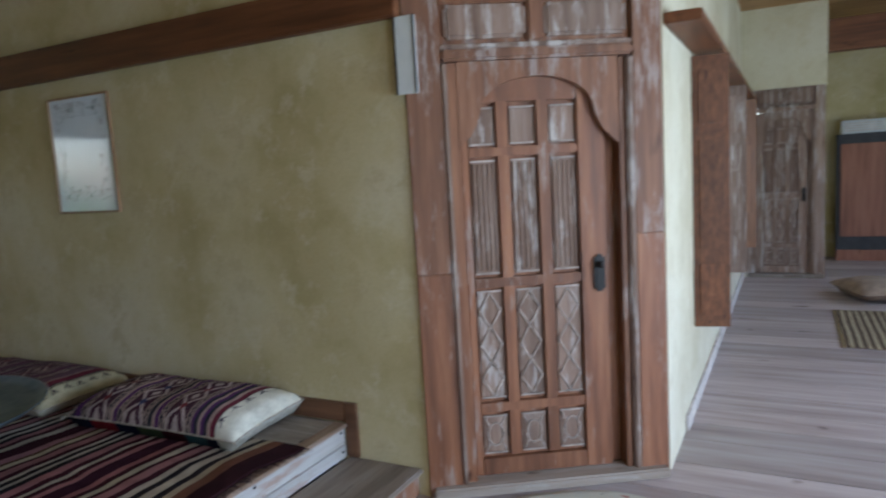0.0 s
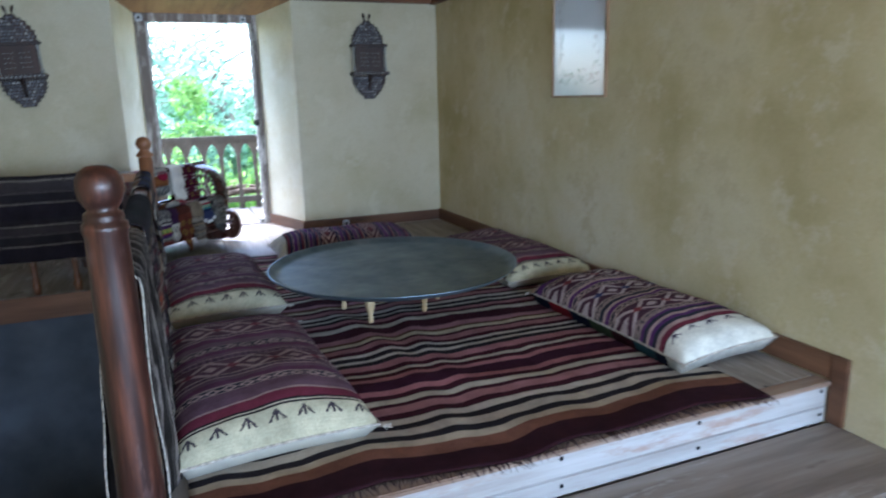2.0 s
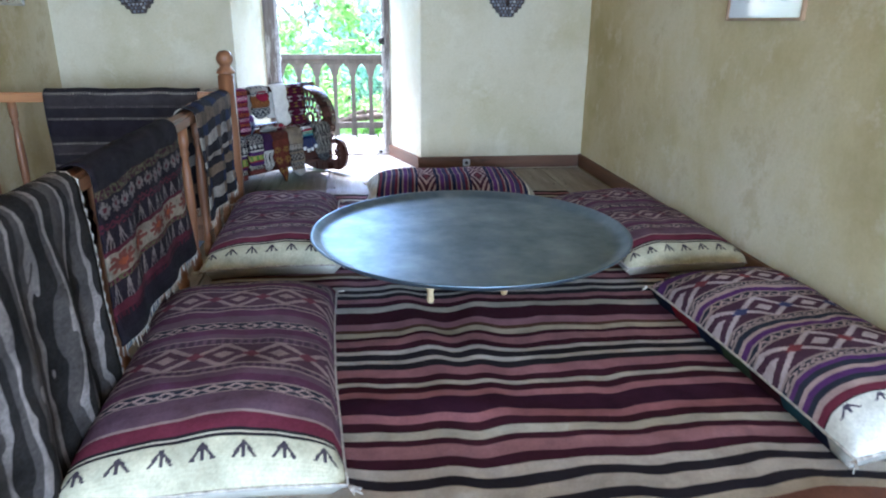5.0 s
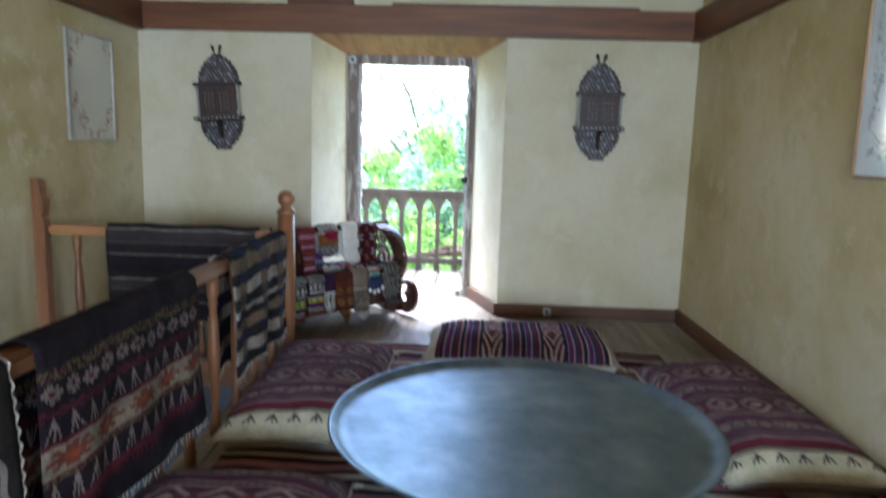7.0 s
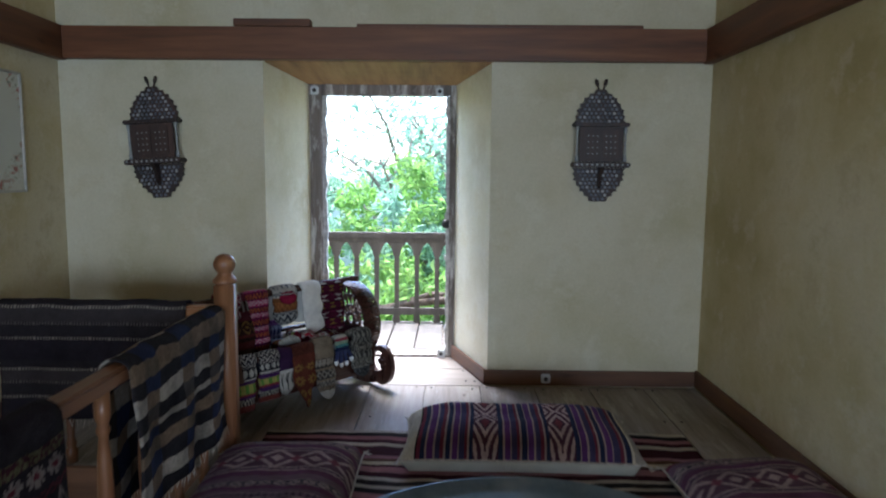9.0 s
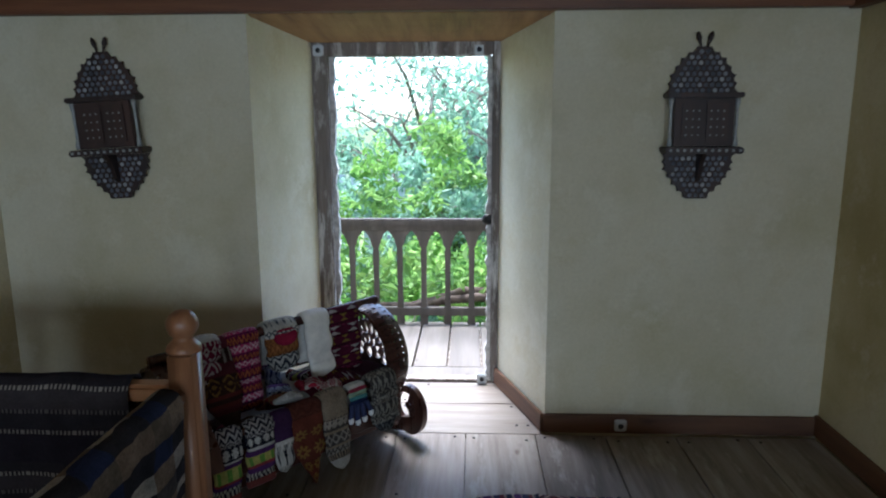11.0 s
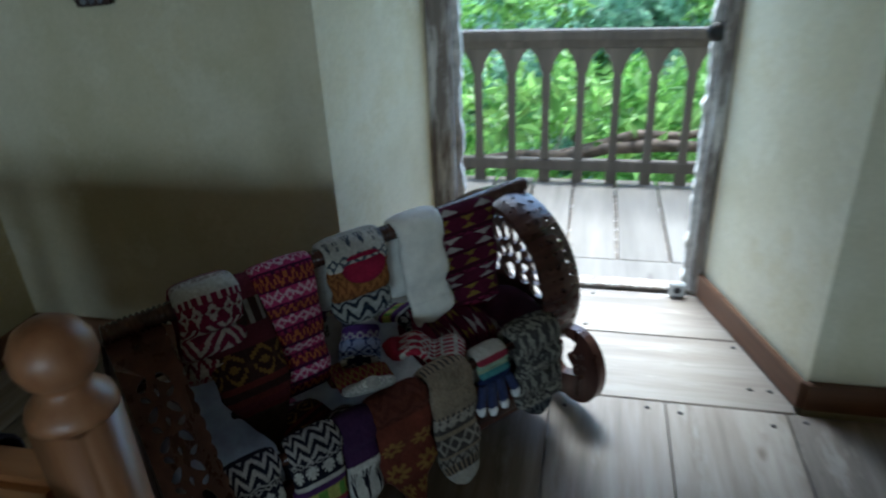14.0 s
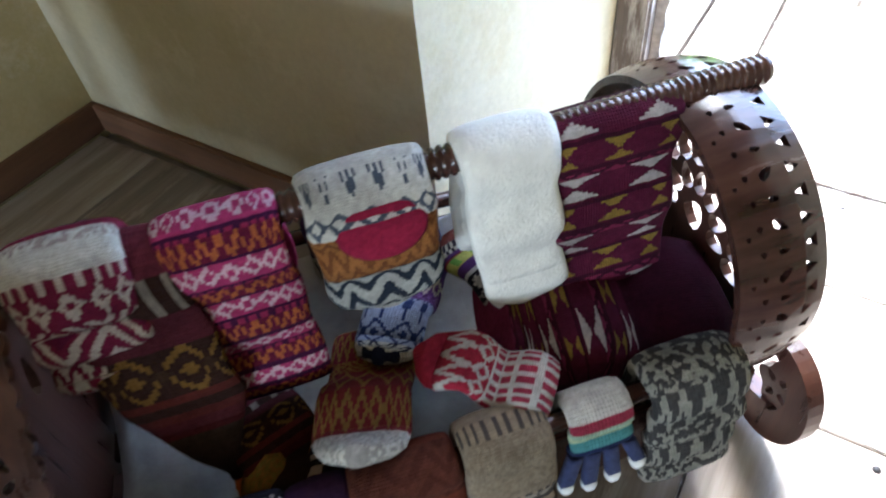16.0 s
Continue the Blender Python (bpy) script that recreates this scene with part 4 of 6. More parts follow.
for x, y in spots:
    if first is None:
        o = part("baluster", bm_lathe(turned, 12), PINE, bal)
        first = o.data
    else:
        o = new("baluster", first)
        o.parent = bal
    o.location = (x, y, 0.0)


# ---- rugs hung over the handrails ----
def hung(name, m, width, down_near, down_far, material, label, lean=0.05, ripple=0.012, seed=0.0, edge=None, skew=0.0, flare=0.02):
    """Cloth over a rail that runs along local x at z = 0; the near side hangs towards -y."""
    r = 0.050
    arc = math.pi * r
    total = down_near + arc + down_far
    def fn(u, v):
        s = v * total
        x = (u - 0.5) * width
        x += 0.015 * noise.noise((v * 3.0, seed, u))
        wob = ripple * (math.sin(u * 16 + seed + 2 * noise.noise((u * 2, v * 2, seed))) + 0.6 * noise.noise((u * 5, v * 6, seed + 9)))
        if s < down_near:
            d = down_near - s
            dd = d * (1 + skew * (u - 0.5))
            return (x, -r - lean * d * 0.35 + wob * min(1, d * 4), -0.045 - dd)
        if s < down_near + arc:
            a = (s - down_near) / arc * math.pi
            return (x, -r * math.cos(a), -0.045 + 0.062 * math.sin(a) ** 0.6 + 0.006 * noise.noise((u * 6, seed, 1)))
        d = s - down_near - arc
        return (x, r + (lean * 0.35 + flare) * d + wob * min(1, d * 4), -0.045 - d)
    e = empty(name, m, label, "rug", "rugs on the balustrade")
    thicken(part("cloth", sheet(30, 70, fn), material, e), 0.006)
    bm = bmesh.new()
    random.seed(int(seed * 7) + 1)
    if edge:
        for side in (0.0, 1.0):
            pts = []
            for k in range(90):
                p = Vector(fn(side, k / 89))
                pts.append(p + Vector(((side - 0.5) * 0.012 + (0.009 if k % 2 else -0.006), 0, 0)))
            part("selvage", bm_tube(pts, 0.0032, 5), edge, e, "pale crocheted edge")
    else:
        for v in (0.0, 1.0):
            for k in range(50):
                p = Vector(fn(k / 49, v))
                bm_tube([p, p + Vector((random.uniform(-.012, .012), random.uniform(-.01, .01), -random.uniform(0.02, 0.05)))], [0.0022, 0.001], 4, bm)
        tagged(part("fringe", bm, PIPING, e, "short knotted fringe"), kind="stuff")
    return e


gw = []
p = 0.0
for k, (w, col) in enumerate([(0.06, 0.030), (0.05, 0.075), (0.03, 0.27), (0.05, 0.028), (0.04, 0.085), (0.025, 0.30), (0.06, 0.026), (0.05, 0.09), (0.03, 0.34), (0.05, 0.03), (0.05, 0.075), (0.025, 0.24), (0.07, 0.024), (0.05, 0.085), (0.03, 0.30), (0.05, 0.028), (0.06, 0.08), (0.03, 0.32), (0.05, 0.026), (0.05, 0.08), (0.03, 0.27), (0.055, 0.03)]):
    p += w
    gw.append((min(p, 1.0), (col, col * 0.88, col * 0.80)))
gw[-1] = (1.0, gw[-1][1])
GREYW = weave("grey_striped_weave", gw, along="u", thread=200, fade=0.6, fluff=0.7, wavy=(0.20, 0.30))
FLW, NIGHT = (0.20, 0.165, 0.15), (0.020, 0.015, 0.020)
half_f = [(0.03, BLACK), (0.065, NIGHT), (0.085, (0.07, 0.014, 0.022), NIGHT, 8, 40), (0.105, (0.10, 0.02, 0.03)), (0.155, NIGHT, FLW, 4, 13), (0.175, (0.085, 0.016, 0.026), (0.10, 0.09, 0.04), 10, 1), (0.235, (0.25, 0.205, 0.15), (0.17, 0.055, 0.04), 9, 5, (0.28, 0.07, 0.03)), (0.25, (0.085, 0.016, 0.026)), (0.29, NIGHT, FLW, 4, 12),
          (0.315, (0.09, 0.018, 0.028), NIGHT, 7, 12), (0.325, NIGHT), (0.37, NIGHT, FLW, 9, 11, (0.10, 0.02, 0.03)), (0.395, (0.05, 0.014, 0.022), (0.11, 0.10, 0.05), 10, 1), (0.44, BLACK)]
FLORAL = figured("dark_floral_weave", half_f + [(0.56, NIGHT)] + [(1.0 - e0, *rest) for e0, rest in zip([b[0] for b in half_f[::-1]][1:] + [0.0], [b[1:] for b in half_f[::-1]])], 150, 190, fade=0.6, fluff=0.7, wavy=(0.07, 0.035))
CR, TN, DK = (0.36, 0.32, 0.27), (0.19, 0.135, 0.09), (0.024, 0.021, 0.024)
PLAID = figured("navy_cream_weave", [(0.05, DK, NAVY, 8, 3), (0.10, CR, TN, 8, 3), (0.145, DK, NAVY, 8, 3), (0.19, TN, (0.13, 0.10, 0.07), 8, 3), (0.225, DK, NAVY, 8, 3), (0.25, CR, TN, 8, 3), (0.30, DK, (0.07, 0.06, 0.055), 8, 3), (0.345, CR, TN, 8, 3), (0.40, DK, NAVY, 8, 3), (0.44, TN, (0.13, 0.10, 0.07), 8, 3), (0.50, DK, NAVY, 8, 3), (0.55, CR, TN, 8, 3), (0.62, DK, NAVY, 8, 3), (0.68, TN, CR, 8, 3), (0.75, DK, NAVY, 8, 3), (0.80, CR, TN, 8, 3), (0.88, DK, NAVY, 8, 3), (0.93, TN, CR, 8, 3), (1.0, DK, NAVY, 8, 3)], 140, 140, fade=0.55, fluff=0.65, wavy=(0.10, 0.05))
sq = []
p = 0.0
for k in range(4):
    for w, g, f, n in ((0.085, (0.022, 0.018, 0.024), BLACK, 1), (0.012, (0.20, 0.175, 0.15), BLACK, 60), (0.05, (0.026, 0.022, 0.026), BLACK, 1), (0.012, (0.10, 0.085, 0.08), BLACK, 60), (0.045, (0.045, 0.038, 0.040), BLACK, 1), (0.014, (0.24, 0.21, 0.18), BLACK, 60), (0.032, (0.026, 0.022, 0.026), BLACK, 1)):
        p += w
        sq.append((min(p, 1.0), g, f, 8 if n > 1 else 0, n))
sq[-1] = (1.0,) + sq[-1][1:]
DARKR = figured("black_grey_weave", sq, 130, 160)
HUNG = lambda y, rz=90: pose(BX, y, 0.758, 0, 0, rz)
hung("hanging_rug", HUNG(-3.945), 0.66, 0.66, 0.74, GREYW, "grey and brown wavy-striped rug hung over the balustrade", seed=0.7, ripple=0.020, edge=PIPING, flare=0.04)
hung("hanging_rug", HUNG(-3.06), 0.93, 0.50, 0.55, FLORAL, "dark burgundy flowered rug with a cream band over the balustrade", seed=2.2, lean=0.12)
hung("hanging_rug", HUNG(-1.80), 0.86, 0.48, 0.50, PLAID, "navy, cream and tan striped rug over the balustrade", seed=3.9, ripple=0.016)
hung("hanging_rug", pose(-3.235, -1.255, 0.758), 0.85, 0.48, 0.45, DARKR, "black and grey striped rug over the rear handrail", seed=5.1, ripple=0.006)

# ---- inlaid wall shelves ----
DARKWOOD = wood("dark_walnut", (0.012, 0.006, 0.005), (0.026, 0.012, 0.009), (0.05, 0.022, 0.015), 2, 0.5)
CASE = wood("reddish_walnut", (0.018, 0.008, 0.006), (0.036, 0.015, 0.010), (0.065, 0.028, 0.018), 2, 0.5)
BEAD, bnt, bbs = shader("mixed_pearl_beads", 0.3)
bgeo = bnt.nodes.new("ShaderNodeNewGeometry")
link(bnt, ramp(bnt, bgeo.outputs["Random Per Island"], [(0.0, (0.05, 0.055, 0.07)), (0.5, (0.14, 0.15, 0.18)), (0.85, (0.26, 0.27, 0.29)), (1.0, (0.42, 0.42, 0.41))]), bbs.inputs["Base Color"])
PEARL = plain("mother_of_pearl", (0.30, 0.31, 0.30), 0.25, vary=0.2, scale=40)


def inlaid_shelf(x, label, tilt=0.0):
    """Scalloped wall shelf with a small cupboard, about 0.75 m tall."""
    e = empty("wall_shelf", pose(x, -0.003, 1.20, 0, tilt), label, "wall shelf", "inlaid wall shelves")
    def beads(owner, edge):
        bm = bmesh.new()
        zs = [c for _, c in edge]
        z, row = min(zs) + 0.016, 0
        while z < max(zs) - 0.010:
            wide = min([a for a, c in edge if abs(c - z) < 0.02] or [0.02]) - 0.012
            k = int(wide / 0.028) + 1
            for i in range(-k, k + 1):
                bx = 0.028 * i + (0.014 if row % 2 else 0.0)
                if abs(bx) < wide:
                    bm_lathe([(0.0105, 0.0), (0.0095, 0.002), (0.006, 0.0035)], 8, bm, (bx, z, 0.0))
            z, row = z + 0.0245, row + 1
        o = part("bead_inlay", bm, BEAD, owner, "rows of grey mother-of-pearl beads")
        o.matrix_local = Matrix(((1, 0, 0, 0), (0, 0, -1, -0.0005), (0, 1, 0, 0), (0, 0, 0, 1)))
        tagged(o, kind="stuff")

    def scallop(pts, bumps, amp):
        out = []
        for (x0, z0), (x1, z1) in zip(pts, pts[1:]):
            n = bumps
            for k in range(n * 5):
                t = k / (n * 5)
                nx, nz = (z1 - z0), -(x1 - x0)
                ln = math.hypot(nx, nz)
                a = amp * abs(math.sin(math.pi * t * n))
                out.append((x0 + (x1 - x0) * t + nx / ln * a, z0 + (z1 - z0) * t + nz / ln * a))
        return out
    up = scallop([(0.160, 0.49), (0.148, 0.565), (0.100, 0.64), (0.035, 0.69)], 2, -0.012)
    up = [(0.16, 0.48)] + up + [(0.03, 0.69)]
    o = part("crest", bm_prism(up + [(-a, c) for a, c in up[::-1]], 0.018), DARKWOOD, e, "scalloped dark crest")
    o.location = (0, -0.03, 0)
    beads(o, up)
    low = scallop([(0.055, 0.005), (0.115, 0.065), (0.158, 0.135), (0.165, 0.205)], 2, -0.012)
    low = [(0.045, 0.0)] + low + [(0.165, 0.21)]
    o = part("apron", bm_prism(low + [(-a, c) for a, c in low[::-1]], 0.018), DARKWOOD, e, "scalloped dark apron")
    o.location = (0, -0.03, 0)
    beads(o, low)
    part("cupboard", bm_box((-0.135, -0.085, 0.245), (0.135, -0.012, 0.46), 0.004), CASE, e)
    for s in (-1, 1):
        d = part("door", bm_box((s * 0.055 - 0.05, -0.092, 0.27), (s * 0.055 + 0.05, -0.086, 0.44), 0.003), CASE, e)
        bm = bmesh.new()
        for i in range(3):
            for k in range(4):
                bm_box((s * 0.055 - 0.032 + 0.028 * i, -0.0945, 0.292 + 0.036 * k), (s * 0.055 - 0.025 + 0.028 * i, -0.0925, 0.299 + 0.036 * k), 0, bm)
        tagged(part("dot_inlay", bm, PEARL, d, "mother-of-pearl squares"), kind="stuff")
        part("column", bm_lathe([(0.012, 0.245), (0.012, 0.27), (0.007, 0.29), (0.007, 0.42), (0.012, 0.44), (0.012, 0.46)], 10, None, (s * 0.148, -0.07, 0)), PEARL, e, "thin pearl column")
    part("cornice", bm_box((-0.17, -0.10, 0.461), (0.17, -0.004, 0.485), 0.006), DARKWOOD, e)
    sh = part("shelf_board", bm_box((-0.175, -0.12, 0.212), (0.175, -0.004, 0.242), 0.006), DARKWOOD, e)
    bm = bmesh.new()
    for i in range(11):
        bm_box((-0.16 + 0.031 * i, -0.1235, 0.222), (-0.148 + 0.031 * i, -0.1205, 0.234), 0, bm)
    tagged(part("dot_inlay", bm, PEARL, sh, "row of mother-of-pearl squares"), kind="stuff")
    for s in (-1, 1):
        o = part("finial", bm_lathe([(0.004, 0.0), (0.006, 0.02), (0.012, 0.04), (0.009, 0.06), (0.001, 0.07)], 10), DARKWOOD, e)
        o.matrix_local = pose(s * 0.015, -0.022, 0.69, 0, s * 16)
    part("bracket", bm_prism([(-0.004, 0.212), (-0.10, 0.212), (-0.06, 0.17), (-0.035, 0.10), (-0.004, 0.08)], 0.02), DARKWOOD, e).matrix_local = Matrix(((0, 1, 0, -0.01), (1, 0, 0, -0.026), (0, 0, 1, 0), (0, 0, 0, 1)))
    return e


inlaid_shelf(-3.445, "dark carved wall shelf inlaid with mother-of-pearl beside the balustrade", -3.5)
inlaid_shelf(-0.69, "dark carved wall shelf inlaid with mother-of-pearl near the room corner")

# ---- framed pictures ----
def picture(m, w, h, paint, frame_mat, label):
    """A print behind glass; its face looks along local -y."""
    e = empty("framed_picture", m, label, "picture")
    t, dpt = 0.014, 0.02
    for x0, x1, z0, z1 in ((0, t, 0, h), (w - t, w, 0, h), (t, w - t, 0, t), (t, w - t, h - t, h)):
        part("frame_bar", bm_box((x0, -dpt, z0), (x1, 0, z1), 0.003), frame_mat, e)
    part("print", bm_box((t, -0.008, t), (w - t, -0.004, h - t)), paint, e, "faded floral print on white paper")
    gl = part("glass", bm_box((t, -0.013, t), (w - t, -0.011, h - t)), GLASS, e, "clear picture glass")
    gl.visible_shadow = False
    return e


GLASS, gnt, gb = shader("picture_glass", 0.06)
gb.inputs["Transmission Weight"].default_value, gb.inputs["IOR"].default_value = 1.0, 1.25
gb.inputs["Base Color"].default_value = (0.97, 0.98, 0.98, 1)


def print_paper(name, paper, flower, leafc, ring=True):
    m, nt, b = shader(name, 0.8)
    oc = coords(nt, "Object")
    sep = nt.nodes.new("ShaderNodeSeparateXYZ")
    link(nt, oc, sep.inputs[0])
    x, z = Ex(nt, sep.outputs["X"]) - 0.30, Ex(nt, sep.outputs["Z"]) - 0.40
    ax, az = x.ab() * 1.35, z.ab()
    d = ax.mx(az) if ring else (ax + az) * 0.6
    band = (d - 0.27).ab().lt(0.05)
    blot = Ex(nt, noise_tex(nt, oc, 26, 4, 0.7)).gt(0.56)
    leaf = Ex(nt, noise_tex(nt, oc, 48, 3, 0.7)).gt(0.60)
    c = ramp(nt, noise_tex(nt, oc, 2.0, 4), [(0.3, tuple(k * 0.9 for k in paper)), (0.7, paper)])
    c = mixed(nt, (band * blot).out, c, flower)
    c = mixed(nt, (band * leaf).out, c, leafc)
    link(nt, c, b.inputs["Base Color"])
    return m


FRAME_A = wood("thin_frame_wood", (0.20, 0.12, 0.06), (0.33, 0.21, 0.12), (0.44, 0.30, 0.19), 2, 0.5)
picture(Matrix(((0, 1, 0, -0.001), (-1, 0, 0, -2.122), (0, 0, 1, 1.178), (0, 0, 0, 1))), 0.61, 0.757, print_paper("white_flower_print", (0.74, 0.76, 0.76), (0.46, 0.44, 0.44), (0.20, 0.26, 0.24)), FRAME_A, "white floral print in a thin wooden frame on the ochre wall")
FRAME_B = plain("pale_metal_frame", (0.45, 0.43, 0.38), 0.4, 0.3)
picture(Matrix(((0, -1, 0, XL + 0.001), (1, 0, 0, -0.935), (0, 0, 1, 1.238), (0, 0, 0, 1))), 0.535, 0.675, print_paper("faded_garden_print", (0.52, 0.48, 0.36), (0.30, 0.08, 0.05), (0.17, 0.17, 0.11), False), FRAME_B, "faded yellowed print in a thin pale frame")

# ---- carved cradle hung with knitwear ----
CM = Matrix(((0.657, -0.754, 0, -2.966), (0.754, 0.657, 0, -0.853), (0, 0, 1, 0), (0, 0, 0, 1)))
cradle = empty("cradle", CM, "dark carved wooden rocking cradle with pierced head hood", "cradle")
CARVED = wood("carved_cradle_wood", (0.022, 0.008, 0.006), (0.05, 0.020, 0.015), (0.09, 0.040, 0.028), 0, 0.21, scale=1.6)
CARVED_Z = wood("carved_cradle_board", (0.022, 0.008, 0.006), (0.055, 0.020, 0.014), (0.10, 0.042, 0.028), 2, 0.27, scale=1.6)


def bm_pierced(outer, holes, thick, place):
    """A board with holes cut through: loops in a plane, and place(a, b, t) that puts them in space, t from 0 to 1 through the board."""
    bm = bmesh.new()
    loops = []
    edges = []
    for loop in [outer] + holes:
        vs = [bm.verts.new((a, b, 0)) for a, b in loop]
        loops.append(vs)
        edges += [bm.edges.new((vs[i], vs[(i + 1) % len(vs)])) for i in range(len(vs))]
    res = bmesh.ops.triangle_fill(bm, edges=edges, use_beauty=True, use_dissolve=False)
    flat = [(v.co.x, v.co.y) for v in bm.verts]
    bm.verts.index_update()
    tris = [[v.index for v in f.verts] for f in bm.faces]
    rims = [[v.index for v in vs] for vs in loops]
    bm.free()
    out = bmesh.new()
    lo = [out.verts.new(place(a, b, 0.0)) for a, b in flat]
    hi = [out.verts.new(place(a, b, 1.0)) for a, b in flat]
    for t in tris:
        out.faces.new([lo[i] for i in t])
        out.faces.new([hi[i] for i in t[::-1]])
    for r in rims:
        for i in range(len(r)):
            a, b = r[i], r[(i + 1) % len(r)]
            out.faces.new((lo[b], lo[a], hi[a], hi[b]))
    bmesh.ops.recalc_face_normals(out, faces=out.faces[:])
    return out


def petal(cx, cy, ang, ln, wd, n=10):
    pts = []
    for k in range(n):
        t = 2 * math.pi * k / n
        x, y = math.cos(t) * ln / 2, math.sin(t) * wd / 2 * (1 - 0.45 * math.cos(t))
        pts.append((cx + x * math.cos(ang) - y * math.sin(ang), cy + x * math.sin(ang) + y * math.cos(ang)))
    return pts


# top pole with turned rings
prof = [(0.002, 0.0), (0.017, 0.002)]
z = 0.004
while z < 1.132:
    ringed = z < 0.13 or 0.44 < z < 0.49 or 0.63 < z < 0.69 or z > 0.99
    prof += [(0.0215, z), (0.0225, z + 0.004), (0.0175 if ringed else 0.0205, z + 0.008)]
    z += 0.0115
prof += [(0.018, z), (0.002, z + 0.003)]
o = part("top_pole", bm_lathe(prof, 16), CARVED, cradle, "turned ring-grooved top pole")
o.matrix_basis = pose(0.0, 0.0, 0.668, 0, 88.9, 0)
# head: pierced disc and band
HR, HC = 0.235, 0.432
a0 = radians(-38)
outer = [(HR * math.cos(a0 + (math.pi - 2 * a0) * k / 60), HC + HR * math.sin(a0 + (math.pi - 2 * a0) * k / 60)) for k in range(61)]
holes = []
for ring_r, n, ln, wd in ((0.186, 17, 0.052, 0.030), (0.122, 12, 0.060, 0.033), (0.066, 7, 0.046, 0.030)):
    for k in range(n):
        a = radians(-22) + (math.pi + radians(44)) * (k + 0.5) / n
        tilt = 0.9 if ring_r == 0.13 and k % 2 else (-0.9 if ring_r == 0.13 else 0.0)
        holes.append(petal(ring_r * math.cos(a), HC + ring_r * math.sin(a), a + tilt * 0.15, ln, wd))
holes.append(petal(0, HC, 0, 0.05, 0.05, 12))
part("head_panel", bm_pierced(outer, holes, 0.016, lambda a, b, t: (1.085 + 0.016 * t, a, b)), CARVED_Z, cradle, "pierced arched head panel")
span = math.pi - 2 * a0
L = span * (HR + 0.004)
outer = [(L * k / 64, 0.0) for k in range(65)] + [(L * (64 - k) / 64, 0.150) for k in range(65)]
holes = []
n = 34
for k in range(n):
    c = L * (k + 0.5) / n
    w = L / n * 0.28
    holes.append([(c - w, 0.106), (c + w, 0.106), (c, 0.130)] if k % 2 else [(c, 0.106), (c + w, 0.130), (c - w, 0.130)])
    holes.append(petal(c, 0.070, 1.57 + (0.5 if k % 4 == 1 else -0.5), 0.026, 0.012, 8) if k % 2 else petal(c, 0.070, 1.57, 0.018, 0.008, 8))
    holes.append(petal(c, 0.038, 0.0, 0.009, 0.009, 6))
    if k % 2:
        holes.append(petal(c + w, 0.020, 0.0, 0.007, 0.007, 6))


def band_place(a, b, t):
    ang = a0 + a / (HR + 0.004)
    r = HR + 0.002 + 0.012 * t + 0.010 * math.sin(b / 0.15 * math.pi)
    return (0.992 + b * 0.87, r * math.cos(ang), HC + r * math.sin(ang))


part("head_hood", bm_pierced(outer, holes, 0.012, band_place), CARVED, cradle, "pierced curved wooden hood band")
# foot end: gabled carved band and end board
slope = [(0.0, 0.652), (-0.06, 0.625), (-0.14, 0.545), (-0.22, 0.455), (-0.285, 0.385), (-0.31, 0.30)]
steps = [0.0]
for (y0, z0), (y1, z1) in zip(slope, slope[1:]):
    steps.append(steps[-1] + math.hypot(y1 - y0, z1 - z0))


def down_slope(b):
    """The place on the foot's slope at b metres from the top, and the way out of it."""
    i = max(k for k in range(len(steps) - 1) if steps[k] <= b + 1e-6)
    q = (b - steps[i]) / (steps[i + 1] - steps[i])
    (y0, z0), (y1, z1) = slope[i], slope[i + 1]
    ln_ = steps[i + 1] - steps[i]
    return y0 + (y1 - y0) * q, z0 + (z1 - z0) * q, (z1 - z0) / ln_, -(y1 - y0) / ln_


for s in (1, -1):
    n, wide, far = 64, 0.112, steps[-1]
    outer = [(0.0, far * k / n) for k in range(n + 1)] + [(wide + 0.005 * abs(math.sin(k * math.pi / 4)), far * k / n) for k in range(n, -1, -1)]
    holes = []
    for k in range(5):
        b0 = 0.115 + 0.062 * k
        for e0 in (-1, 1):
            holes.append(petal(0.055 + e0 * 0.020, b0, e0 * 0.95, 0.034, 0.016, 8))
            holes.append(petal(0.055 + e0 * 0.024, b0 + 0.030, -e0 * 0.75, 0.022, 0.011, 7))
        holes.append(petal(0.055, b0 + 0.022, 1.57, 0.020, 0.008, 6))

    def foot_place(a, b, t, s=s):
        y, z, ny, nz = down_slope(min(max(b, 0.0), far - 1e-5))
        return (a, s * (y + ny * 0.014 * t), z - abs(nz) * 0.014 * (1 - t))
    part("foot_band", bm_pierced(outer, holes, 0.014, foot_place), CARVED_Z, cradle, "sloping foot band pierced with leaves")
foot_out = [(y, z - 0.018) for y, z in slope] + [(-0.27, 0.12), (0.27, 0.12)] + [(-y, z - 0.018) for y, z in slope[::-1][:-1]]
part("foot_panel", bm_pierced([(a * 0.96, b) for a, b in foot_out], [petal(0.08 * s, 0.42, 1.2 * s, 0.07, 0.03) for s in (-1, 1)], 0.016, lambda a, b, t: (0.008 + 0.016 * t, a, b)), CARVED_Z, cradle, "carved foot panel")
# side rails and slatted bed
for s in (-1, 1):
    part("side_rail", bm_tube([(0.03, s * 0.245, 0.385), (0.5, s * 0.25, 0.382), (1.09, s * 0.232, 0.38)], 0.015, 10), CARVED, cradle)
    part("side_board", bm_box((0.03, s * 0.225 - 0.008, 0.14), (1.085, s * 0.225 + 0.008, 0.30), 0.004), CARVED, cradle)
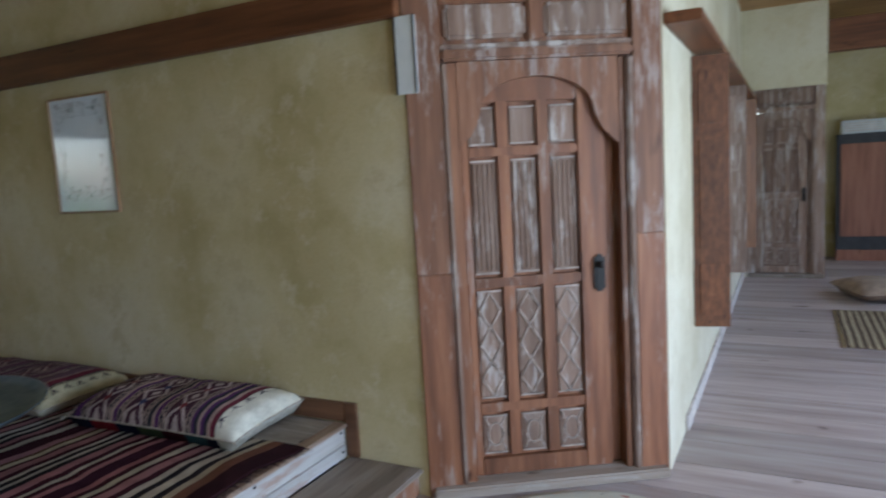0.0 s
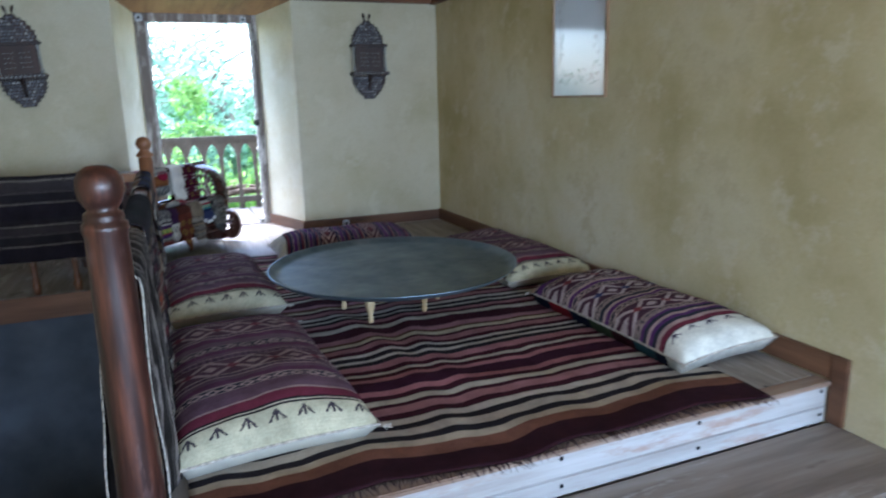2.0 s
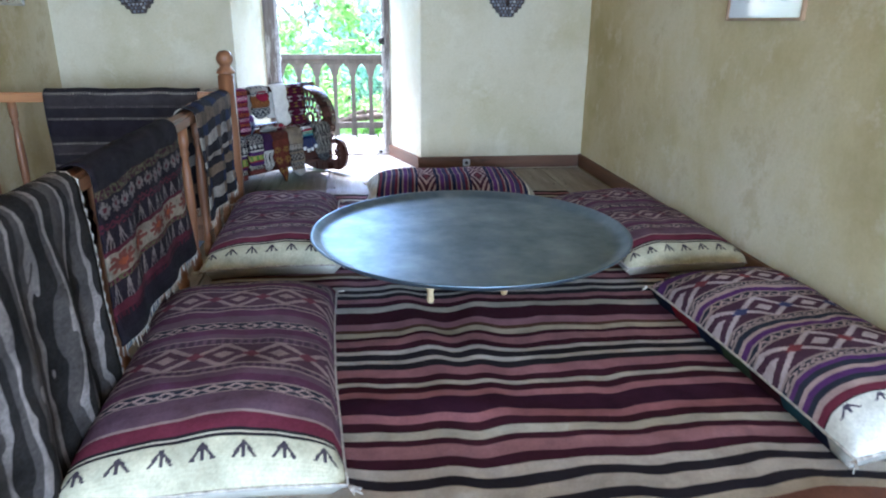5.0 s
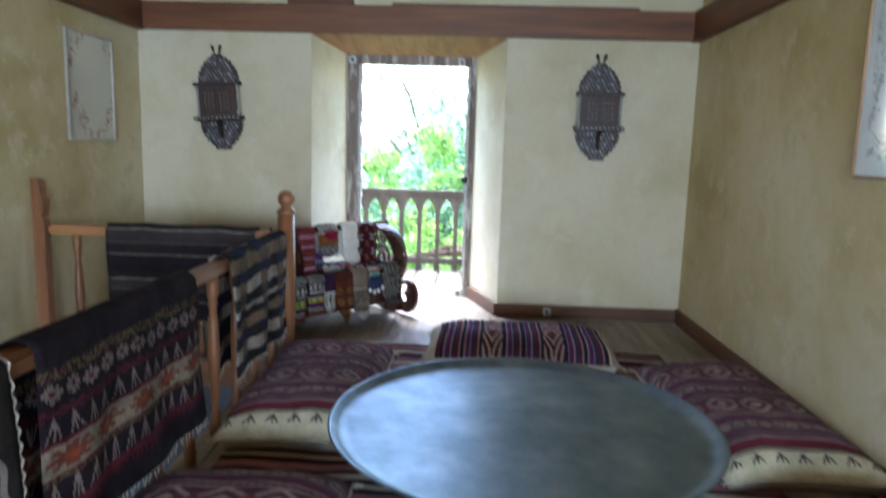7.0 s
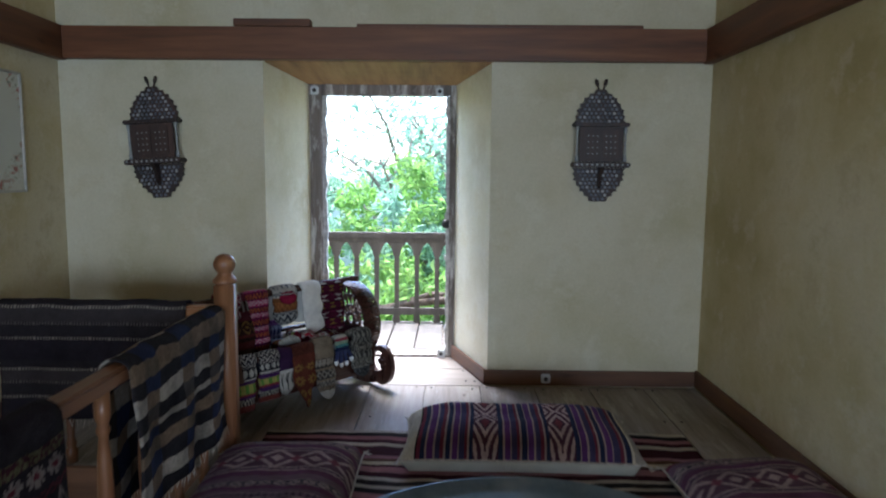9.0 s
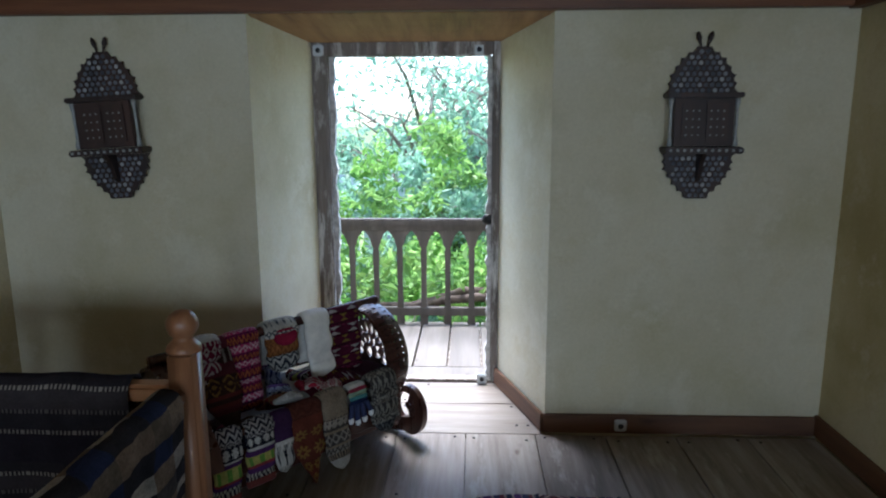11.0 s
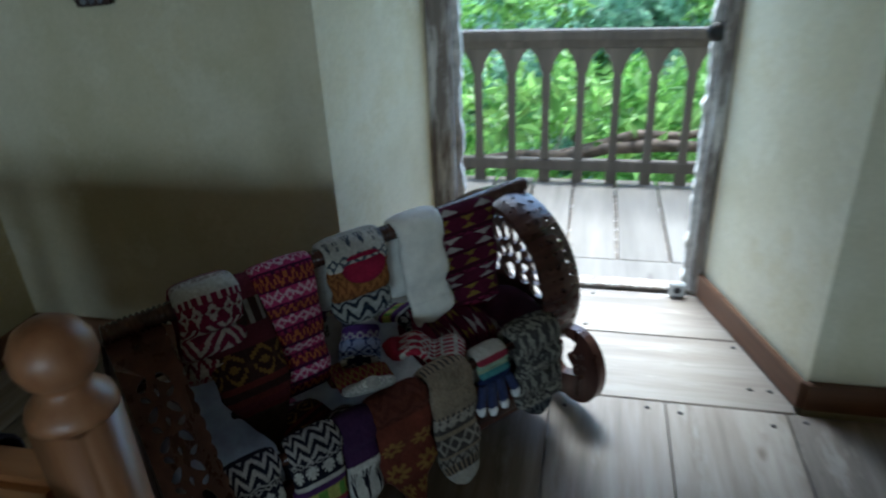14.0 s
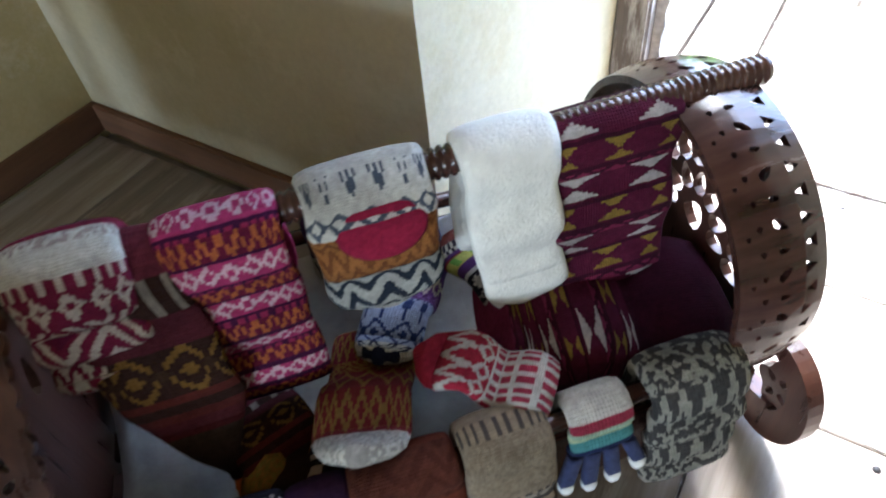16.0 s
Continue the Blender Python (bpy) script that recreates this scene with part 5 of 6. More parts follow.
for k in range(5):
    part("bed_slat", bm_box((0.03, -0.2 + 0.088 * k, 0.14), (1.085, -0.2 + 0.088 * k + 0.06, 0.155), 0.003), CARVED, cradle)
part("head_post", bm_box((1.065, -0.20, 0.10), (1.10, 0.20, 0.32), 0.005), CARVED_Z, cradle)
# rockers with scrolled ends
def rocker(x, big):
    n = 40
    top, bot = [], []
    for k in range(n + 1):
        y = -0.22 + 0.44 * k / n
        base = 0.006 + 0.9 * y * y
        bot.append((y, base))
        top.append((y, base + 0.075))
    body = bm_prism(bot + top[::-1], 0.035)
    r = part("rocker", body, CARVED_Z, cradle, "curved rocker")
    rm = Matrix(((0, -1, 0, x + 0.035), (1, 0, 0, 0), (0, 0, 1, 0), (0, 0, 0, 1)))
    r.matrix_basis = rm
    for s in (-1, 1):
        # scroll: a heavy ring with an inner pierced boss
        cy, cz, R = s * 0.195, 0.150, 0.104 if big else 0.07
        ring = [(cy + R * math.cos(2 * math.pi * k / 36), cz + (R * 1.22) * math.sin(2 * math.pi * k / 36)) for k in range(36)]
        hol = [(cy - s * 0.018 + R * 0.66 * math.cos(2 * math.pi * k / 28), cz + 0.014 + R * 0.72 * math.sin(2 * math.pi * k / 28)) for k in range(28)]
        o = part("scroll", bm_pierced(ring, [hol], 0.03, lambda a, b, t: (x + 0.002 + 0.031 * t, a, b)), CARVED_Z, r, "scrolled rocker end")
        o.matrix_parent_inverse = rm.inverted()
        boss = [(cy + s * 0.022 + R * 0.40 * (1 + 0.16 * math.cos(5 * q)) * math.cos(q), cz + 0.022 + R * 0.5 * (1 + 0.16 * math.cos(5 * q)) * math.sin(q)) for q in (2 * math.pi * k / 40 for k in range(40))]
        hs = [petal(cy + s * 0.022 + R * 0.2 * math.cos(q), cz + 0.022 + R * 0.27 * math.sin(q), q, R * 0.26, R * 0.15, 8) for q in (math.pi / 2 * k + 0.5 for k in range(4))]
        o = part("scroll_boss", bm_pierced(boss, hs, 0.02, lambda a, b, t: (x + 0.006 + 0.022 * t, a, b)), CARVED_Z, r, "pierced rosette in the scroll")
        o.matrix_parent_inverse = rm.inverted()


rocker(1.165, True)
rocker(-0.04, False)
part("rocker_beam", bm_box((1.05, -0.05, 0.085), (1.17, 0.05, 0.14), 0.006), CARVED, cradle)
part("rocker_beam", bm_box((-0.01, -0.05, 0.085), (0.06, 0.05, 0.14), 0.006), CARVED, cradle)

# grey sheet lining the cradle
LINEN = plain("grey_linen", (0.34, 0.34, 0.33), 0.9, vary=0.25, scale=14, bump=0.4)


def lining(u, v):
    x = 0.05 + 1.0 * v
    s = 2 * u - 1
    y = 0.215 * s
    zz = 0.165 + (0.20 if s > 0 else 0.095) * abs(s) ** 3 + 0.018 * noise.noise((u * 5, v * 7, 2.0))
    return (x, y, zz)


ln = thing("cradle_sheet", sheet(26, 40, lining), LINEN, "rumpled grey-white cotton sheet lining the cradle", "sheet")
ln.matrix_world = CM
thicken(ln, 0.006, 1.0)


# ---- knitwear: flattened tubes along a path ----
def bm_flat(path, side, widths, thick, n=16, span=(0.0, 1.0)):
    """Soft flat tube along a path. The front carries u across its width and v along it."""
    bm = bmesh.new()
    layer = bm.loops.layers.uv.new("UVMap")
    pts = [Vector(p) for p in path]
    sd = Vector(side).normalized()
    lens = [0.0]
    for a, b in zip(pts, pts[1:]):
        lens.append(lens[-1] + (b - a).length)
    rings = []
    total, keep = lens[-1], []
    for i, p in enumerate(pts):
        if not span[0] - 0.02 <= lens[i] / total <= span[1] + 0.02:
            continue
        keep.append(lens[i] / total)
        d = (pts[min(i + 1, len(pts) - 1)] - pts[max(i - 1, 0)]).normalized()
        nrm = sd.cross(d).normalized()
        w = widths(lens[i] / total) if callable(widths) else widths
        off = 0.0
        if isinstance(w, tuple):
            w, off = w
        ring = []
        for k in range(n):
            a = 2 * math.pi * k / n
            ca, sa = math.cos(a), math.sin(a)
            ring.append(bm.verts.new(p + sd * (math.copysign(abs(ca) ** 0.7, ca) * w / 2 + off) + nrm * (math.copysign(abs(sa) ** 0.6, sa) * thick / 2)))
        rings.append(ring)
    for i, (a, b) in enumerate(zip(rings, rings[1:])):
        for k in range(n):
            f = bm.faces.new((a[k], a[(k + 1) % n], b[(k + 1) % n], b[k]))
            f.smooth = True
            for lp, (kk, ii) in zip(f.loops, ((k, i), (k + 1, i), (k + 1, i + 1), (k, i + 1))):
                lp[layer].uv = (0.5 + 0.5 * math.cos(2 * math.pi * kk / n), keep[ii])
    for ring, rev in ((rings[0], True), (rings[-1], False)):
        f = bm.faces.new(ring[::-1] if rev else ring)
        for lp in f.loops:
            lp[layer].uv = (0.5, keep[0] if rev else keep[-1])
    bmesh.ops.recalc_face_normals(bm, faces=bm.faces[:])
    return bm


def over(x, y, z, r, back, front, n=26, lean=0.03, xlean=0.0):
    """Path of a cloth over a bar along x at (y, z): the back part hangs on the far side, the front towards -y."""
    pts = []
    for k in range(8):
        pts.append((x, y + r + lean * 0.3 * (1 - k / 8), z - back * (1 - k / 8)))
    for k in range(9):
        a = math.pi * k / 8
        pts.append((x, y + r * math.cos(a), z + r * math.sin(a)))
    for k in range(1, n):
        d = front * k / (n - 1)
        pts.append((x + xlean * d, y - r - lean * d + 0.006 * math.sin(k * 0.7 + x * 40), z - d))
    return pts


SOCKS = []


def hang(name, label, category, x, width, back, front, material, y=0.0, z=0.668, r=0.03, thick=0.022, toe=True, xlean=0.0, lean=0.03, bend=0.0, group="knitwear on the cradle", pointed=False):
    def wid(t):
        w = width * (1 + 0.03 * math.sin(t * 25 + x * 30))
        turn = 0.72 if pointed else 0.84
        if toe and t > turn:
            q = (t - turn) / (1 - turn)
            w *= max(0.12, 1 - q) if pointed else math.sqrt(max(0.04, 1 - q * q * 0.97))
        if t < 0.03:
            w *= 0.96
        return (w, bend * max(0.0, t - 0.55) ** 1.5)
    path = over(x, y, z, r, back, front, lean=lean, xlean=xlean)
    e = empty(name, CM, label, category, group)
    SOCKS.append(e)
    if toe:
        part("leg", bm_flat(path, (1, 0, 0), wid, thick, span=(0.0, 0.80)), material, e)
        part("toe", bm_flat(path, (1, 0, 0), wid, thick * 0.97, span=(0.80, 1.0)), material, e)
    else:
        part("cloth", bm_flat(path, (1, 0, 0), wid, thick, span=(0.0, 0.96)), material, e)
        part("hem", bm_flat(path, (1, 0, 0), lambda t: (wid(t)[0] * 1.01, wid(t)[1]), thick * 1.08, span=(0.95, 1.0)), material, e)
    return e


K = lambda name, bands, su=40, sv=130: figured(name, bands, su, sv, fade=0.4, dim=0.67, fluff=0.5, wavy=(0.02, 0.008), relief=0.004)


def shown(back, r, front, hidden, bands):
    """Bands for the part of a hanging piece that faces the room; the rest takes the hidden colour."""
    f0 = (back + 0.35 * math.pi * r) / (back + math.pi * r + front)
    return [(f0, hidden)] + [(f0 + b[0] * (1 - f0), *b[1:]) for b in bands]


CRM, DRED = (0.60, 0.52, 0.46), (0.20, 0.018, 0.055)
m1 = K("red_white_knit", shown(0.16, 0.038, 0.155, DRED, [(0.06, WOOL, (0.42, 0.36, 0.33), 10), (0.18, WOOL), (0.23, DRED, CRM, 8, 9), (0.40, DRED, CRM, 6, 5), (0.72, DRED, CRM, 11, 1.6, (0.14, 0.012, 0.05)), (0.80, DRED, CRM, 3, 9), (0.92, CRM, DRED, 1, 5), (1.0, CRM, (0.30, 0.03, 0.06), 10)]), 44, 150)
hang("sock", "red and white patterned knitted sock with a white cuff", "sock", 0.210, 0.138, 0.16, 0.155, m1, thick=0.035, xlean=-0.12, r=0.038, toe=False)
DBR = (0.045, 0.020, 0.016)
m1b = K("brown_orange_knit", shown(0.12, 0.024, 0.38, DBR, [(0.16, (0.16, 0.03, 0.05)), (0.28, DBR, (0.30, 0.26, 0.22), 8, 5), (0.40, (0.10, 0.02, 0.03)), (0.56, DBR, (0.22, 0.12, 0.03), 5, 3, (0.06, 0.03, 0.02)), (0.60, (0.13, 0.026, 0.022)), (0.64, DBR), (0.68, (0.12, 0.025, 0.022)), (0.74, (0.10, 0.02, 0.025)), (1.0, (0.055, 0.035, 0.028))]), 30, 110)
hang("sock", "dark brown and orange knitted sock with a pointed toe", "sock", 0.240, 0.165, 0.12, 0.38, m1b, thick=0.022, xlean=0.10, r=0.024, pointed=True, lean=0.25)
bm = bmesh.new()
bmesh.ops.create_icosphere(bm, subdivisions=3, radius=0.015, matrix=Matrix.Translation((0.284, -0.128, 0.276)))
for vert in bm.verts:
    vert.co += (vert.co - Vector((0.284, -0.128, 0.276))) * 0.35 * noise.noise(vert.co * 160)
t = thing("pompom", bm, plain("orange_wool", (0.5, 0.12, 0.02), 0.95, vary=0.4, scale=200), "small orange wool pompom on a sock toe", "pompom")
t.matrix_world = CM
pinkb = []
p = 0.0
PNK, DPU = (0.50, 0.05, 0.17), (0.075, 0.012, 0.055)
for k in range(5):
    for w, g, f, kd, n in ((0.076, PNK, (0.80, 0.55, 0.60), 6, 7), (0.016, DPU, DPU, 0, 1), (0.016, (0.36, 0.03, 0.10), DPU, 8, 12), (0.074, (0.17, 0.015, 0.045), (0.52, 0.15, 0.05), 1, 9), (0.018, DPU, DPU, 0, 1)):
        p += w
        pinkb.append((min(1.0, p), g, f, kd, n))
pinkb[-1] = (1.0,) + pinkb[-1][1:]
m2 = K("pink_striped_knit", shown(0.14, 0.03, 0.305, PNK, pinkb), 40, 130)
hang("knitted_scarf", "bright pink and orange striped knitted leg warmer", "leg warmer", 0.384, 0.148, 0.14, 0.305, m2, toe=False, thick=0.02)
m3 = K("white_red_ochre_knit", shown(0.16, 0.034, 0.185, WOOL, [(0.05, WOOL), (0.16, WOOL, (0.09, 0.11, 0.14), 4, 6), (0.20, WOOL), (0.31, WOOL, (0.09, 0.11, 0.14), 6, 5), (0.64, (0.38, 0.16, 0.05), (0.22, 0.08, 0.03), 7, 6), (0.97, (0.50, 0.50, 0.47), (0.03, 0.04, 0.06), 7, 4), (1.0, WOOL)]), 56, 160)
hang("sock", "white, red and ochre knitted sock with zigzag toe", "sock", 0.568, 0.165, 0.16, 0.185, m3, thick=0.03, r=0.034)
heel = bm_lathe([(0.002, 0.0), (0.03, 0.001), (0.045, 0.0), (0.050, -0.006), (0.04, -0.010), (0.002, -0.011)][::-1], 24)
hm = K("crimson_heel_knit", [(1.0, (0.34, 0.02, 0.06), (0.05, 0.03, 0.10), 10)], 8, 8)
h_ = part("heel", heel, hm, SOCKS[-1], "crimson rounded heel patch")
h_.matrix_basis = pose(0.575, -0.058, 0.650, 68) @ Matrix.Diagonal((1.2, 0.85, 1, 1))
m4 = plain("white_wool_knit", (0.68, 0.66, 0.60), 0.95, vary=0.10, scale=30, bump=0.8)
hang("sock", "plain white wool sock", "sock", 0.756, 0.135, 0.20, 0.305, m4, thick=0.034, bend=0.10, r=0.034)
BG, BGD = (0.105, 0.012, 0.036), (0.055, 0.008, 0.022)
rowS = lambda e0: [(e0 + 0.10, BG, (0.55, 0.50, 0.46), 12, 2), (e0 + 0.115, BGD), (e0 + 0.20, BG, (0.30, 0.20, 0.04), 12, 3), (e0 + 0.22, BGD), (e0 + 0.25, (0.22, 0.025, 0.07), BGD, 1, 5)]
m5 = K("burgundy_geometric_weave", shown(0.30, 0.03, 0.36, BGD, rowS(0.0) + rowS(0.25) + rowS(0.50) + rowS(0.75)), 64, 220)
hang("woven_shawl", "burgundy shawl with geometric figures draped over the pole", "shawl", 0.905, 0.195, 0.30, 0.36, m5, toe=False, thick=0.016, lean=0.06)
# things on the near side rail
RZ, RYY = 0.385, -0.245
NVY = (0.02, 0.02, 0.032)
m6 = K("black_white_glove_knit", shown(0.12, 0.024, 0.24, NVY, [(0.18, NVY, (0.5, 0.46, 0.42), 7, 4), (0.26, NVY, (0.5, 0.46, 0.42), 6, 7), (0.40, NVY, WOOL, 9, 4), (0.44, WOOL), (0.52, PURPLE), (0.55, (0.42, 0.36, 0.10)), (0.68, (0.46, 0.46, 0.12), (0.16, 0.34, 0.06), 8, 3), (0.71, (0.30, 0.05, 0.06)), (0.76, PURPLE), (0.90, (0.03, 0.025, 0.04), (0.55, 0.53, 0.42), 3, 8), (1.0, (0.22, 0.06, 0.05))]), 44, 150)
hang("sock", "black and white knitted sock with yellow and purple bands", "sock", 0.165, 0.115, 0.12, 0.25, m6, RYY, RZ, 0.024, thick=0.032, xlean=-0.1, toe=False)
hang("sock", "black and white knitted sock with a yellow band", "sock", 0.300, 0.122, 0.12, 0.225, m6, RYY, RZ, 0.024, thick=0.032, xlean=-0.05, toe=False)
m7 = K("purple_knit", shown(0.10, 0.022, 0.23, (0.05, 0.025, 0.06), [(0.48, (0.06, 0.025, 0.075)), (0.52, WOOL), (0.86, WOOL, NVY, 4, 3), (1.0, WOOL, GREYC, 10)]), 34, 120)
hang("sock", "dark purple knitted sock with a grey patterned foot", "sock", 0.402, 0.085, 0.10, 0.225, m7, RYY, RZ, 0.022, thick=0.026)
RS, GD = (0.17, 0.045, 0.028), (0.33, 0.19, 0.05)
m8 = K("rust_floral_knit", shown(0.16, 0.028, 0.325, RS, [(0.20, (0.13, 0.04, 0.026), (0.10, 0.03, 0.02), 7, 3), (0.30, RS), (0.46, RS, GD, 9, 2, RS), (0.50, RS), (0.66, RS, GD, 9, 2, RS), (0.70, RS), (0.86, RS, GD, 9, 2, RS), (1.0, RS, GD, 9, 1, RS)]), 50, 180)
hang("sock", "rust-orange knitted sock with yellow flowers", "sock", 0.515, 0.150, 0.16, 0.325, m8, RYY, RZ, 0.028, thick=0.026, bend=0.08, pointed=True)
TNN, DTN = (0.34, 0.27, 0.19), (0.10, 0.085, 0.075)
m9 = K("tan_grey_knit", shown(0.18, 0.034, 0.305, TNN, [(0.06, SAND, DTN, 8, 10), (0.34, TNN, (0.29, 0.225, 0.155), 10), (0.37, DTN, SAND, 8, 10), (0.48, (0.48, 0.42, 0.34), DTN, 12, 5), (0.51, DTN), (0.55, SAND), (0.67, DTN, (0.45, 0.40, 0.33), 6, 4), (0.70, SAND), (0.80, (0.40, 0.36, 0.30), DTN, 1, 6), (0.88, DTN, SAND, 8, 10), (1.0, WOOL)]), 48, 170)
hang("sock", "tan and grey patterned knitted sock with a pale toe", "sock", 0.655, 0.128, 0.18, 0.305, m9, RYY, RZ, 0.034, thick=0.03, bend=0.06)
GRY, GRL = (0.07, 0.065, 0.062), (0.33, 0.31, 0.26)
m11 = K("grey_speckled_knit", [(0.2, GRY, GRL, 10), (0.4, GRY, GRL, 1, 5), (0.5, GRY, GRL, 10), (0.66, GRY, GRL, 1, 5), (0.8, GRY, GRL, 10), (0.92, GRY, GRL, 1, 5), (1.0, GRY, GRL, 10)], 36, 100)
hang("sock", "grey speckled chunky knitted sock", "sock", 0.935, 0.150, 0.14, 0.175, m11, RYY, RZ, 0.036, thick=0.04, toe=False)
hang("sock", "dark grey knitted sock with a frayed edge", "sock", 0.950, 0.125, 0.10, 0.24, K("dark_grey_knit", [(0.6, (0.05, 0.05, 0.055), GRL, 10), (1.0, (0.035, 0.037, 0.042), (0.16, 0.17, 0.17), 10)], 24, 60), RYY, RZ, 0.020, thick=0.022)
gl = empty("knitted_glove", CM, "navy knitted glove with green cuff and white fingertips", "glove", "knitwear on the cradle")
m12 = K("navy_glove_knit", shown(0.10, 0.026, 0.055, WOOL, [(0.28, WOOL), (0.38, (0.34, 0.04, 0.07)), (0.50, (0.36, 0.52, 0.36)), (0.62, (0.50, 0.58, 0.36)), (0.74, (0.10, 0.30, 0.30)), (1.0, (0.02, 0.03, 0.09))]), 24, 60)
def palm(t):
    return (0.095, 0.0)
part("palm", bm_flat(over(0.79, RYY, RZ, 0.026, 0.10, 0.055, 12), (1, 0, 0), palm, 0.024), m12, gl)
FING = plain("navy_wool", (0.018, 0.025, 0.075), 0.95, vary=0.3, scale=120, bump=0.6)
TIP = plain("white_wool_tip", (0.66, 0.66, 0.64), 0.95, vary=0.1, scale=120, bump=0.6)
for k in range(4):
    x0 = 0.752 + 0.026 * k
    ln_ = (0.055, 0.072, 0.068, 0.05)[k]
    xx = x0 + (k - 1.5) * 0.012
    f = part("finger", bm_flat([(x0 + (xx - x0) * q / 6, RYY - 0.032 - 0.012 * q / 6, RZ - 0.05 - ln_ * q / 6) for q in range(7)], (1, 0, 0), 0.024, 0.02, 10), FING, gl)
    part("fingertip", bm_lathe([(0.002, -0.026), (0.009, -0.022), (0.0125, -0.012), (0.0125, 0.0), (0.010, 0.004), (0.002, 0.005)], 10, None, (xx, RYY - 0.045, RZ - 0.05 - ln_)), TIP, f, "white wool fingertip")
# pile lying on the sheet and far rail
GLD = (0.30, 0.18, 0.05)
m13 = K("red_gold_knit", [(0.08, (0.20, 0.035, 0.035), GLD, 10), (0.28, (0.20, 0.025, 0.04), GLD, 6, 9), (0.36, (0.20, 0.04, 0.03), GLD, 10), (0.62, (0.20, 0.03, 0.04), GLD, 2, 5, (0.16, 0.02, 0.04)), (0.84, (0.22, 0.03, 0.035), GLD, 6, 9), (1.0, WOOL, (0.40, 0.38, 0.35), 10)], 60, 150)


def lying(name, label, category, x, y, z, ang, width, length, material, thick=0.03, toe=True):
    pts = [(0, -length / 2 + length * k / 16, 0.012 * math.sin(k * 0.8)) for k in range(17)]
    def wid(t):
        w = width
        if toe and t > 0.8:
            q = (t - 0.8) / 0.2
            w *= math.sqrt(max(0.04, 1 - q * q * 0.97))
        return w
    e = empty(name, CM @ pose(x, y, z, ang[0], ang[1], ang[2]), label, category, "knitwear on the cradle")
    cut = 0.80 if toe else 0.94
    part("leg" if toe else "cloth", bm_flat(pts, (1, 0, 0), wid, thick, span=(0.0, cut)), material, e)
    part("toe" if toe else "hem", bm_flat(pts, (1, 0, 0), wid, thick * 0.98, span=(cut, 1.0)), material, e)
    return e


lying("sock", "red and gold patterned knitted sock lying in the cradle", "sock", 0.50, -0.10, 0.385, (28, 0, 166), 0.135, 0.33, m13)
m14 = K("pink_plaid_knit", [(0.09, (0.40, 0.04, 0.08), WOOL, 8, 7), (0.12, WOOL), (0.21, (0.40, 0.04, 0.08), WOOL, 8, 7), (0.24, WOOL), (0.33, (0.40, 0.04, 0.08), WOOL, 8, 7), (0.36, WOOL), (0.45, (0.40, 0.04, 0.08), WOOL, 8, 7), (0.48, WOOL), (0.6, (0.42, 0.03, 0.06), WOOL, 6, 4), (0.8, (0.42, 0.03, 0.06), WOOL, 1, 4), (1.0, (0.42, 0.03, 0.06))], 34, 90)
lying("sock", "pink and white checked knitted sock lying in the cradle", "sock", 0.662, -0.155, 0.425, (10, 4, 55), 0.10, 0.19, m14, 0.03)
m15 = K("blue_purple_knit", [(0.2, (0.12, 0.05, 0.22)), (0.35, (0.16, 0.07, 0.26), WOOL, 6, 5), (0.5, PURPLE, (0.25, 0.12, 0.35), 10), (0.70, (0.40, 0.45, 0.60), (0.03, 0.05, 0.16), 4, 4), (0.88, (0.40, 0.45, 0.60), (0.03, 0.05, 0.16), 5, 3), (1.0, WOOL, NAVY, 1, 4)], 28, 90)
hang("sock", "purple and blue patterned knitted sock on the far rail", "sock", 0.66, 0.09, 0.10, 0.20, m15, 0.235, 0.44, 0.024, thick=0.024)
hang("sock", "dark purple knitted sock on the far rail", "sock", 0.52, 0.11, 0.10, 0.18, m7, 0.235, 0.42, 0.024, thick=0.024)
lying("sock", "ochre knitted slipper with a white sole in the cradle", "slipper", 0.40, -0.16, 0.315, (8, 0, 250), 0.10, 0.20, K("ochre_white_knit", [(0.5, (0.36, 0.18, 0.04), OLIVE, 10), (0.7, WOOL, BLACK, 3, 6), (1.0, WOOL, GREYC, 10)]), 0.04)
lying("sock", "purple and white patterned knitted sock lying in the cradle", "sock", 0.59, 0.05, 0.355, (16, 0, 150), 0.11, 0.26, m15, 0.03)
lying("sock", "dark brown knitted sock lying in the cradle", "sock", 0.76, 0.03, 0.375, (8, 5, 25), 0.11, 0.26, m6, 0.03)
lying("sock", "brown and orange knitted sock lying in the cradle", "sock", 0.33, -0.05, 0.315, (6, 0, 200), 0.13, 0.28, m1b, 0.03)
lying("woven_shawl", "burgundy flowered cloth crumpled inside the cradle", "shawl", 0.88, -0.08, 0.36, (4, 0, 80), 0.24, 0.34, m5, 0.10, False)

# ---- hall: shelf, shutters and far things ----
setting("hall_shelf", bm_box((0.70, -6.125, 1.975), (6.9, -5.942, 2.03), 0.006), BEAM, "dark brown timber shelf along the hall wall", "beam")


